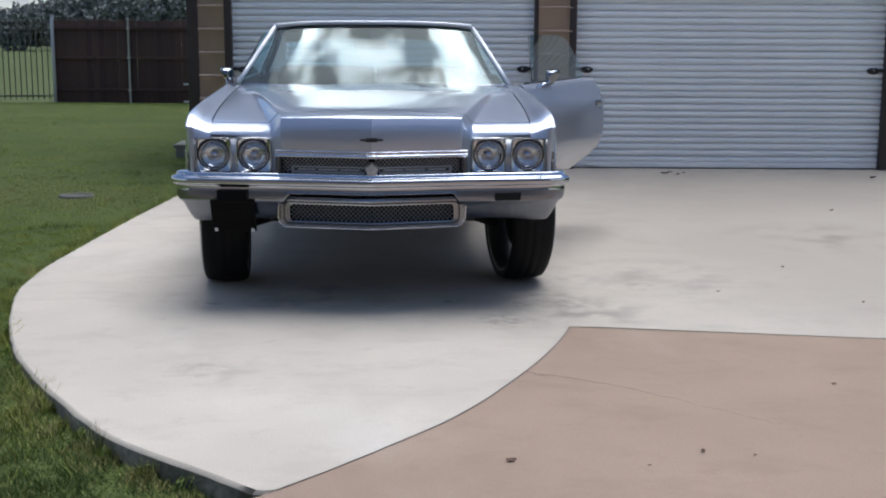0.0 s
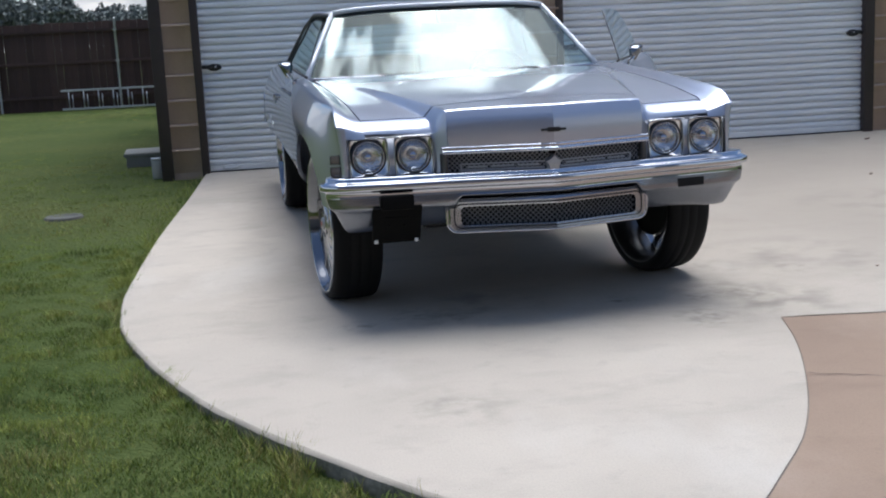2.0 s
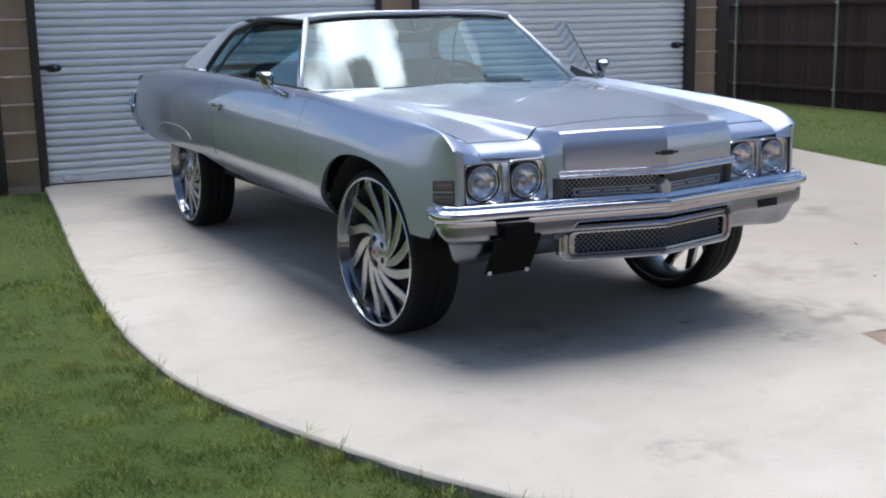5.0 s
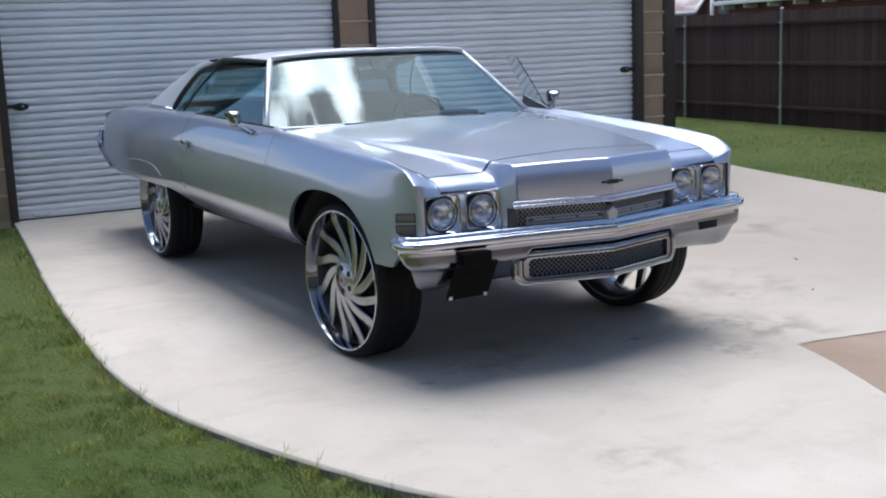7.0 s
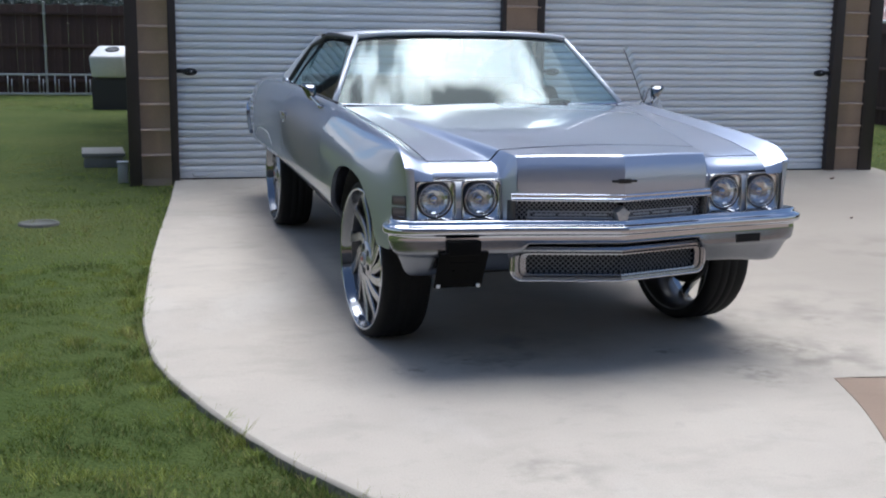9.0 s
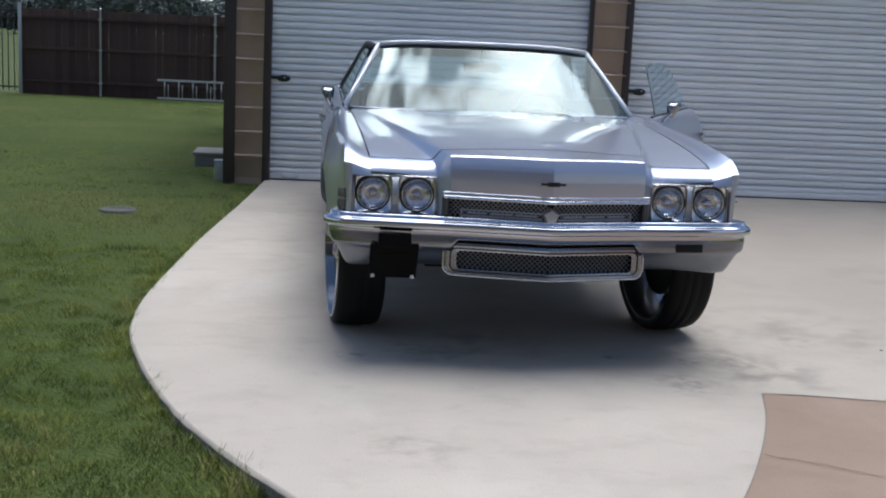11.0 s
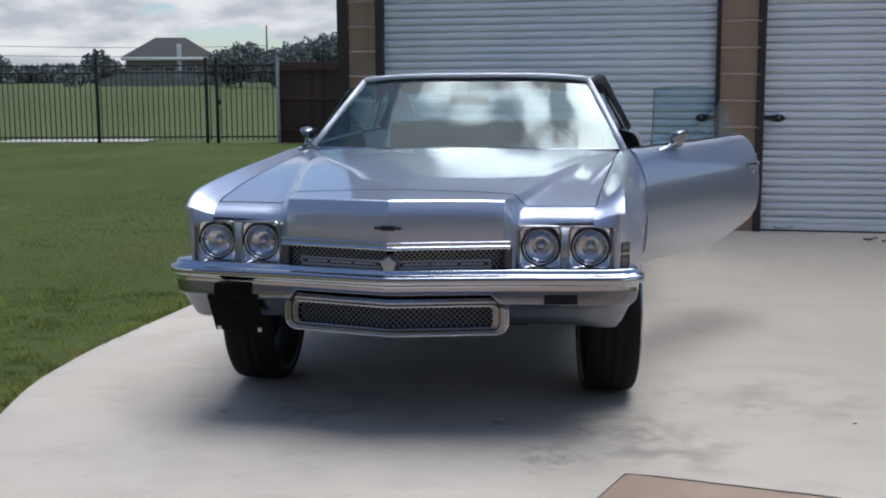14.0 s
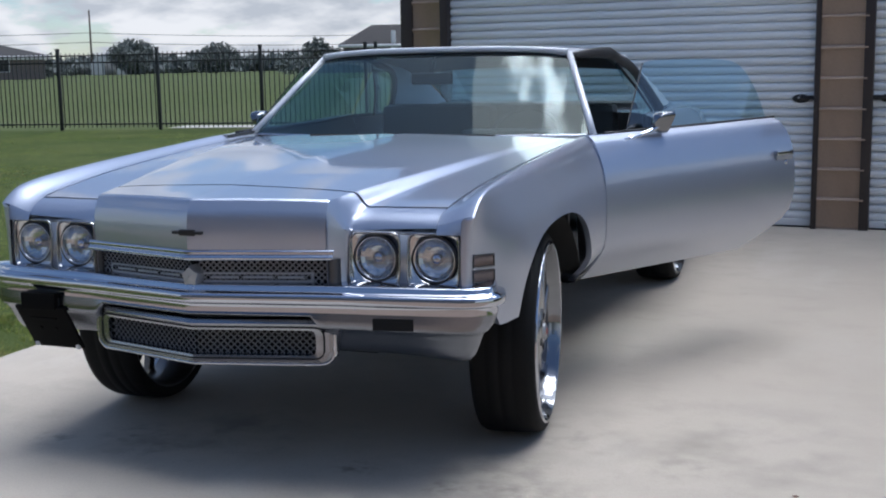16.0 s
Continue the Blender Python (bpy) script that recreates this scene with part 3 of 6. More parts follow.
def build_rollup(index, a, b):
    d = thing("door_%d" % index, "closed white corrugated steel roll-up garage door", "garage door", "garage doors", "structure", at=(0, 0, 0))
    zb = ground_z(WY) + 0.012
    bm = bmesh.new()
    P = 0.066
    prof = [(0.030, 0.0), (0.013, 0.0018), (0.002, 0.0065), (-0.004, 0.0155), (-0.006, 0.029), (-0.005, 0.0425), (0.001, 0.0525), (0.011, 0.0578), (0.030, 0.0600), (0.030, 0.066)]
    grid(bm, [[(x, y, z) for y, z in prof] for x in (a - 0.03, b + 0.03)])
    first = part("slat", bm, M_SLAT, d, sharp=45)
    first.location = (0, WY + 0.05, zb + 0.05)
    for i in range(1, 41):
        o = new("slat", first.data)
        o.parent = d
        o.location = (0, WY + 0.05, zb + 0.05 + P * i)
    bm = bmesh.new()
    box(bm, (a + 0.002, WY + 0.035, zb), (b - 0.002, WY + 0.075, zb + 0.052), 0.006)
    part("bottom_bar", bm, M_SLAT, d)
    bm = bmesh.new()
    box(bm, (a + 0.002, WY + 0.04, zb - 0.012), (b - 0.002, WY + 0.07, zb + 0.004))
    part("seal", bm, M_BLACK, d, "black rubber seal")
    # pull at the foot of the door
    bm = bmesh.new()
    tube(bm, [(a + 0.12, WY + 0.035, zb + 0.035), (a + 0.13, WY, zb + 0.02), (a + 0.24, WY - 0.005, zb + 0.02), (a + 0.28, WY + 0.035, zb + 0.035)], 0.007)
    part("lift_handle", bm, M_STEEL, d)
    for x, s, low in ((a + 0.115, 1, 0.018 if index == 1 else 0.0), (b - 0.10, -1, 0.0)):
        bm = bmesh.new()
        lathe(bm, [(0, 0.001), (0, 0.045), (-0.012, 0.043), (-0.02, 0.03), (-0.022, 0.001)], 20, "y")
        bmesh.ops.scale(bm, vec=(1.5, 1, 0.75), verts=bm.verts)
        bmesh.ops.translate(bm, vec=(x, WY + 0.045, 1.105 - low), verts=bm.verts)
        box(bm, (x - (0.115 if s > 0 else -0.02), WY + 0.01, 1.095 - low), (x + (-0.02 if s > 0 else 0.115), WY + 0.035, 1.128 - low), 0.006)
        lathe(bm, [(0, 0.001), (0, 0.016), (-0.03, 0.014), (-0.032, 0.001)], 14, "y", (x + 0.01 * s, WY + 0.025, 1.108 - low))
        part("latch", bm, M_BLACK, d, "black slide lock")
        bm = bmesh.new()
        lathe(bm, [(0, 0.001), (0, 0.009), (-0.003, 0.008), (-0.004, 0.001)], 12, "y", (x + 0.012 * s, WY - 0.008, 1.112 - low))
        part("lock_cylinder", bm, M_STEEL, d)


build_rollup(1, *DOORS[0])
build_rollup(2, *DOORS[1])

# ---- fences ----


def wood_fence(start, end, label, posts, inside, hgt=1.80, first=0.0):
    """A board fence seen from its post side. posts: places along it; inside: the side, +1 or -1, on which the posts stand."""
    s, e = Vector(start), Vector(end)
    length = (e - s).length
    ang = math.degrees(math.atan2(e.y - s.y, e.x - s.x))
    f = thing("wooden_fence", label, "fence", at=(s.x, s.y, lawn_z((s.x + e.x) / 2 - 1, s.y)), turn=ang)
    bm = bmesh.new()
    box(bm, (0, 0, -0.03), (0.1405, 0.018, hgt), 0.003)
    board = part("board", bm, M_WOOD, f, sharp=20)
    n = int(length / 0.143)
    for i in range(1, n):
        o = new("board", board.data)
        o.parent = f
        o.location = (0.143 * i, random.uniform(-0.004, 0.004), random.uniform(-0.02, 0.012))
        o.rotation_euler = (0, random.uniform(-0.004, 0.004), 0)
    for z in (0.28, 0.98, 1.62):
        bm = bmesh.new()
        box(bm, (0, 0.02 if inside > 0 else -0.036, z - 0.034), (length, 0.054 if inside > 0 else -0.002, z + 0.034), 0.004)
        part("rail", bm, M_WOOD, f)
    for p in posts:
        bm = bmesh.new()
        y = 0.092 if inside > 0 else -0.075
        lathe(bm, [(-0.1, 0.024), (hgt + 0.02, 0.024), (hgt + 0.035, 0.029), (hgt + 0.05, 0.024), (hgt + 0.062, 0.001)], 14, "z", (p, y, 0))
        for z in (0.28, 0.98, 1.62):
            box(bm, (p - 0.042, y - 0.028, z - 0.014), (p + 0.042, y, z + 0.014), 0.003)
        part("post", bm, M_STEEL, f, "round galvanised steel post with a cap")


wood_fence((-8.65, 26.2), (10.5, 25.2), "dark brown board fence on galvanised steel posts behind the lawn", [0.05 + 1.65 + 2.43 * i for i in range(0, 7)], -1)
wood_fence((10.5, 25.2), (9.7, 6.0), "dark brown board fence on galvanised steel posts beside the lawn", [2.25 + 2.5 * i for i in range(0, 7)], -1)


def iron_fence():
    f = thing("iron_fence", "black iron picket fence on square posts between lawn and field", "fence", at=(-8.65, 26.1, lawn_z(0, 26)), turn=math.degrees(math.atan2(-0.2, -1)))
    bm = bmesh.new()
    box(bm, (-0.009, -0.009, 0.06), (0.009, 0.009, 1.80))
    picket = part("picket", bm, M_IRON, f)
    posts = [0.0, 1.38, 1.62] + [4.10 + 2.54 * i for i in range(0, 7)]
    x = 0.12
    while x < posts[-1]:
        if min(abs(x - p) for p in posts) > 0.05:
            o = new("picket", picket.data)
            o.parent, o.location = f, (x, 0, 0)
        x += 0.118
    for z in (0.14, 1.58, 1.74):
        bm = bmesh.new()
        box(bm, (0, -0.018, z - 0.016), (posts[-1], 0.018, z + 0.016))
        part("rail", bm, M_IRON, f)
    for i, p in enumerate(posts):
        bm = bmesh.new()
        w = 0.035
        box(bm, (p - w, -w, -0.1), (p + w, w, 1.88), 0.004)
        box(bm, (p - w - 0.008, -w - 0.008, 1.88), (p + w + 0.008, w + 0.008, 1.91), 0.006)
        part("post", bm, M_STEEL if i == 0 else M_IRON, f, "grey steel corner post" if i == 0 else "")
    bm = bmesh.new()
    box(bm, (1.30, -0.05, 0.86), (1.36, 0.05, 0.98), 0.008)
    part("gate_latch", bm, M_IRON, f)


iron_fence()


def build_south():
    """Unseen plain wall and roof, added to close the south and darken reflections."""
    bm = bmesh.new()
    box(bm, (-15.0, -9.3, -0.1), (13.0, -9.0, 5.25))
    tagged(part("unseen_wall", bm, M_GREYWALL, smooth=False), "unseen plain dark grey wall added across the driveway to darken reflections", "wall", kind="structure")
    bm = bmesh.new()
    rows = [[(x, -8.4, 5.10), (x, -8.4, 5.26), (x * 0.70, -14.5, 9.4), (x, -20.6, 5.26)] for x in (-15.6, -8.0, 0.0, 7.0, 13.6)]
    grid(bm, rows)
    tagged(part("unseen_roof", bm, M_ROOF, smooth=False), "unseen dark roof added over that wall to darken reflections", "roof", kind="structure")


build_south()

# ---- the car ----
CAR_X, CAR_Y, CAR_TURN = -0.345, 5.58, 3.0
car = thing("car", "silver two-door hardtop on oversized chrome wheels, one door open", "car", at=(CAR_X, CAR_Y, 0), turn=CAR_TURN)
AXLE_F, AXLE_R, HUB_Z = 0.945, 4.03, 0.3845


def ridge_z(y):
    return sm(y, (0.20, 0.918), (0.24, 0.950), (0.30, 0.978), (0.41, 0.998), (0.7, 1.024), (1.3, 1.062), (1.67, 1.082), (2.4, 1.098),
              (3.3, 1.118), (4.5, 1.108), (5.1, 1.075), (5.42, 1.035))


def ridge_x(y):
    return sm(y, (0.20, 0.918), (0.26, 0.914), (0.33, 0.909), (0.41, 0.903), (0.9, 0.898), (1.67, 0.893), (2.4, 0.887), (3.3, 0.882), (4.5, 0.870), (5.42, 0.835))


def side_x(y, z):
    d = ridge_z(y) - z
    f = sm(d, (0, 0), (0.010, 0.020), (0.03, 0.040), (0.06, 0.056), (0.12, 0.083), (0.145, 0.0925), (0.165, 0.0975), (0.22, 0.1045), (0.29, 0.110), (0.38, 0.1085), (0.44, 0.1045), (0.462, 0.101), (0.474, 0.096), (0.495, 0.084), (0.53, 0.055), (0.60, -0.012), (0.66, -0.075))
    return ridge_x(y) + f * sm(y, (0.20, -0.20), (0.28, 0.02), (0.34, 0.19), (0.42, 0.43), (0.507, 0.63), (0.62, 0.80), (0.9, 1.0), (4.6, 1.0), (5.42, 0.85))


def crease_x(y):
    return sm(y, (0.15, 0.44), (0.29, 0.466), (0.6, 0.53), (1.27, 0.663), (1.8, 0.745))


def gap_x(y):
    return sm(y, (0.19, 0.79), (0.30, 0.795), (1.43, 0.828), (1.8, 0.838))


def centre_z(y):
    return sm(y, (0.04, 0.966), (0.15, 0.974), (0.29, 0.986), (0.6, 1.012), (1.3, 1.058), (1.8, 1.074))


def valley_z(y):
    return sm(y, (0.19, 0.866), (0.205, 0.893), (0.235, 0.916), (0.295, 0.934), (0.41, 0.951), (0.7, 0.987), (1.27, 1.040), (1.8, 1.066))


def gap_z(y):
    return sm(y, (0.19, 0.864), (0.205, 0.893), (0.235, 0.918), (0.297, 0.938), (0.41, 0.957), (0.7, 0.992), (1.43, 1.046), (1.8, 1.066))


STEP = 0.055
RIDGE = 0.010


def hood_point(c, y):
    """c runs 0 to 1 from the middle to the crease, 1 to 2 down its step, 2 to 3 on to the gap beside the wing."""
    k, g = crease_x(y), gap_x(y)
    if c <= 1:
        return (k * c, y, centre_z(y) - 0.006 * c ** 4 + RIDGE * (1 - c))
    zk = centre_z(y) - 0.006
    if c <= 2:
        t = c - 1
        return (k + STEP * t, y, zk + (valley_z(y) - zk) * (3 * t * t - 2 * t ** 3) ** 0.85)
    t = c - 2
    x0 = k + STEP
    return (x0 + (g - x0) * t, y, valley_z(y) + (gap_z(y) - valley_z(y)) * t)


COLS = [0, 0.02, 0.2, 0.4, 0.6, 0.8, 0.92, 0.975, 1.0, 1.1, 1.25, 1.4, 1.55, 1.7, 1.85, 2.0, 2.2, 2.45, 2.7, 2.9, 3.0]


def both(cols):
    return [-c for c in cols[:0:-1]] + cols


def signed(c, y, fn):
    x, yy, z = fn(abs(c), y)
    return (-x if c < 0 else x, yy, z)


def build_hood():
    bm = bmesh.new()
    rows = [[signed(c, y, hood_point) for c in both(COLS)] for y in lin(0.294, 1.80, 40)]
    grid(bm, rows)
    # turned-down rear and front edges
    for i, s in ((0, -1), (-1, 1)):
        grid(bm, [rows[i], [(x, y, z - 0.02) for x, y, z in rows[i]]], flip=s > 0)
    for j in (0, -1):
        col = [r[j] for r in rows]
        grid(bm, [col, [(x, y, z - 0.02) for x, y, z in col]], flip=j == 0)
    bmesh.ops.remove_doubles(bm, verts=bm.verts, dist=0.0003)
    part("hood", bm, M_PAINT, car, sharp=24)
    # black sheet under the hood's edges, for the shade in the gap
    bm = bmesh.new()
    grid(bm, [[(x * 1.006, y, z - 0.012) for x, y, z in r] for r in [[signed(c, y, hood_point) for c in both(COLS)] for y in [0.283] + lin(0.30, 1.80, 12) + [1.812]]])
    part("hood_gap", bm, M_GAP, car, sharp=30)


build_hood()


def nose_start(x):
    x = abs(x)
    if x <= 0.44:
        return 0.04 + 0.25 * x
    return sm(x, (0.44, 0.15), (0.47, 0.168), (0.505, 0.190), (0.9, 0.200))


def build_nose():
    bm = bmesh.new()

    def nose_point(c, v):
        x0 = hood_point(c, 0.17)[0]
        y0 = nose_start(x0)
        y = y0 + (0.281 - y0) * v
        x, _, z = hood_point(c, max(y, 0.15))
        if c <= 1:
            z = centre_z(max(y, 0.04)) - 0.006 * c ** 4 + RIDGE * (1 - c)
            x = x0 + (crease_x(0.285) * c - x0) * v
        return (x, y, z)
    cols = both(COLS)
    rows = [[signed(c, v, lambda a, b: nose_point(a, b)) for c in cols] for v in (0, 0.04, 0.1, 0.2, 0.35, 0.5, 0.65, 0.8, 0.92, 1.0)]
    grid(bm, rows)
    # the upright face: bevel, face and foot
    face = [p for p, c in zip(rows[0], cols) if abs(c) <= 1.0]
    side_r = [p for p, c in zip(rows[0], cols) if 1.0 <= c <= 2.0]
    drop = [[(x, y, z) for x, y, z in face],
            [(x, y - 0.010, z - 0.006) for x, y, z in face],
            [(x, y - 0.026, z - 0.034) for x, y, z in face],
            [(x, y - 0.031, z - 0.046) for x, y, z in face],
            [(x, y - 0.036, z - 0.068) for x, y, z in face],
            [(x, y - 0.0393, 0.870) for x, y, z in face],
            [(x, y - 0.0400, 0.838) for x, y, z in face],
            [(x, y - 0.038, 0.806) for x, y, z in face]]
    grid(bm, drop, flip=True)
    for s in (1, -1):
        pts = [(x * s, y, z) for x, y, z in side_r]
        lows = []
        for k, (x, y, z) in enumerate(pts):
            t = k / (len(pts) - 1)
            fwd = 1 - t
            lows.append([(x, y, z), (x, y - 0.010 * fwd, z - 0.006), (x, y - 0.026 * fwd, z - 0.034 * fwd - 0.002 * t), (x, y - 0.030 * fwd, z - 0.042 * fwd - 0.003 * t),
                         (x, y - 0.034 * fwd, min(0.870, z - 0.004)), (x, y - 0.038 * fwd, 0.806), (x, y - 0.036 * fwd, 0.690)])
        grid(bm, [list(r) for r in zip(*lows)], flip=s > 0)
    bmesh.ops.remove_doubles(bm, verts=bm.verts, dist=0.0004)
    part("header_panel", bm, M_PAINT, car, sharp=20)
    # chrome strip along the foot of the face
    bm = bmesh.new()
    prof = [(0.004, 0.812), (-0.006, 0.811), (-0.010, 0.804), (-0.004, 0.798), (-0.006, 0.796), (-0.015, 0.791), (-0.017, 0.784), (-0.010, 0.778), (0.012, 0.777)]
    xs = lin(-0.47, 0.47, 36)
    grid(bm, [[(x, 0.002 + 0.25 * abs(x) + o, z) for o, z in prof] for x in xs])
    part("grille_moulding", bm, M_CHROME, car, "bright chrome strip")
    # plain dark emblem
    bm = bmesh.new()
    for a, b, h in ((-0.055, 0.055, 0.010), (-0.028, 0.028, 0.020)):
        box(bm, (a, -0.004, 0.868 - h / 2), (b, 0.014, 0.868 + h / 2), 0.003)
    part("emblem", bm, M_BLACK, car, "small dark plain emblem")


build_nose()

ARCH_C, ARCH_A, ARCH_B, ARCH_Z = 0.960, 0.470, 0.437, 0.400


def low_edge(y):
    dy = abs(y - ARCH_C)
    if dy < ARCH_A:
        return max(0.545 if y < ARCH_C else 0.50, ARCH_Z + ARCH_B * max(0.0, 1 - (dy / ARCH_A) ** 2.5) ** (1 / 2.5))
    if y < ARCH_C:
        return sm(y, (0.20, 0.625), (0.335, 0.605), (0.385, 0.540), (0.49, 0.545))
    return 0.50


def build_fender(s):
    bm = bmesh.new()
    ys = lin(0.203, 0.47, 12) + [0.4895]
    ys += [ARCH_C - ARCH_A * math.cos(math.pi * k / 44) for k in range(1, 44)]
    ys += [1.431] + lin(1.445, 1.680, 8)
    rows = []
    for y in ys:
        g, r = gap_x(y) + sm(y, (0.270, 0.0012), (0.305, 0.0065)), ridge_x(y)
        zg, zr = gap_z(y), ridge_z(y)
        col = []
        for t in (0, 0.2, 0.4, 0.6, 0.8, 0.93):
            col.append((g + (r - g) * t, y, zg + (zr - zg) * (t * t * (3 - 2 * t)) ** 0.9))
        zb = max(low_edge(y), 0.40)
        for t in (0, 0.02, 0.05, 0.09, 0.14, 0.2, 0.27, 0.35, 0.43, 0.52, 0.6, 0.68, 0.76, 0.84, 0.9, 0.95, 1.0):
            z = zr + (zb - zr) * t
            col.append((side_x(y, z), y, z))
        rows.append(col)
    edge = [r[-1] for r in rows]
    front = rows[0]
    rows = [[(x * s, y, z) for x, y, z in r] for r in rows]
    grid(bm, rows, flip=s < 0)
    # panel that runs on beside the hood to the windscreen's foot
    tops = []
    for y in lin(1.680, 1.955, 8):
        g, r = gap_x(y) + 0.0065, ridge_x(y) - 0.004
        zg, zr = gap_z(min(y, 1.80)), ridge_z(y) - 0.006
        tops.append([(g * s, y, zg - 0.02), (g * s, y, zg)] + [((g + (r - g) * t) * s, y, zg + (zr - zg) * t) for t in (0.35, 0.7, 1.0)] + [(r * s, y, zr - 0.03)])
    grid(bm, tops, flip=s < 0)
    # flange round the arch and along the foot
    fl = [[(x * s, y, z), ((x - 0.012) * s, y, z + 0.003), ((x - 0.022) * s, y, z + 0.006)] for x, y, z in edge]
    grid(bm, fl, flip=s < 0)
    # front cap beside the lamps
    def brow(z):
        g, r, zg, zr = front[0][0], front[6][0], front[0][2], front[6][2]
        for k in range(41):
            q = k / 40
            if zg + (zr - zg) * (q * q * (3 - 2 * q)) ** 0.9 >= z:
                return g + (r - g) * q
        return r
    cap = []
    for x, y, z in front[6:]:
        xi = max(0.876, brow(z)) if z > front[0][2] else 0.876
        w = x - xi
        k, low = min(1, w / 0.03), 0.06 * (z - 0.93)
        cap.append([(x * s, y, z), ((x - 0.08 * w) * s, y - 0.004 * k + 0.3 * low * k, z), ((x - 0.28 * w) * s, y - 0.009 * k + 0.8 * low * k, z), ((x - 0.6 * w) * s, y - 0.011 * k + low * k, z), (xi * s, y - 0.012 * k + low * k, z)])
    grid(bm, cap, flip=s > 0)
    g, r, zg, zr = front[0][0], front[6][0], front[0][2], front[6][2]
    top = []
    for x in lin(g, 0.882, 10):
        q = (x - g) / (r - g)
        top.append((x, front[0][1], zg + (zr - zg) * (q * q * (3 - 2 * q)) ** 0.9))
    grid(bm, [[(x * s, y, z) for x, y, z in top], [(x * s, y - 0.008, z - 0.012) for x, y, z in top], [(x * s, 0.188, 0.862) for x, y, z in top]], flip=s < 0)
    f = part("fender", bm, M_PAINT, car, sharp=30)
    # dark liner of the wheel well
    bm = bmesh.new()
    liner = []
    for k in range(33):
        a = math.pi * k / 32
        y, z = ARCH_C - 0.50 * math.cos(a), max(0.53, 0.40 + 0.45 * math.sin(a))
        liner.append([(0.94 * s, y, z), (0.55 * s, y, z)])
    grid(bm, liner)
    bm.faces.new([bm.verts.new(r[1]) for r in liner])
    part("wheel_well", bm, M_UNDER, f)
    # two stacked side markers
    for z in (0.728, 0.778):
        bm = bmesh.new()
        pts = []
        for y in lin(0.222, 0.342, 8):
            pts.append([((side_x(y, zz) + o) * s, y, zz) for o, zz in ((-0.004, z - 0.0195 - 0.1 * (y - 0.21)), (0.001, z - 0.0185 - 0.1 * (y - 0.21)), (0.001, z + 0.0175 - 0.1 * (y - 0.21)), (-0.004, z + 0.0185 - 0.1 * (y - 0.21)))])
        grid(bm, pts, flip=s > 0)
        lens = part("side_marker", bm, M_AMBER, f, "smoked amber marker lens")
        bm = bmesh.new()
        for q in (-0.0200, 0.0190):
            tube(bm, [((side_x(y, z + q - 0.1 * (y - 0.21)) + 0.002) * s, y, z + q - 0.1 * (y - 0.21)) for y in lin(0.218, 0.346, 8)], 0.0026, 6)
        for y in (0.220, 0.344):
            tube(bm, [((side_x(y, z + q - 0.1 * (y - 0.21)) + 0.002) * s, y, z + q - 0.1 * (y - 0.21)) for q in lin(-0.0195, 0.0185, 4)], 0.0026, 6)
        part("marker_frame", bm, M_BARREL, lens, "dark thin frame")
    return f


fender_r, fender_l = build_fender(-1), build_fender(1)


def bezel_y(x):
    return 0.175 + 0.061 * (abs(x) - 0.481)


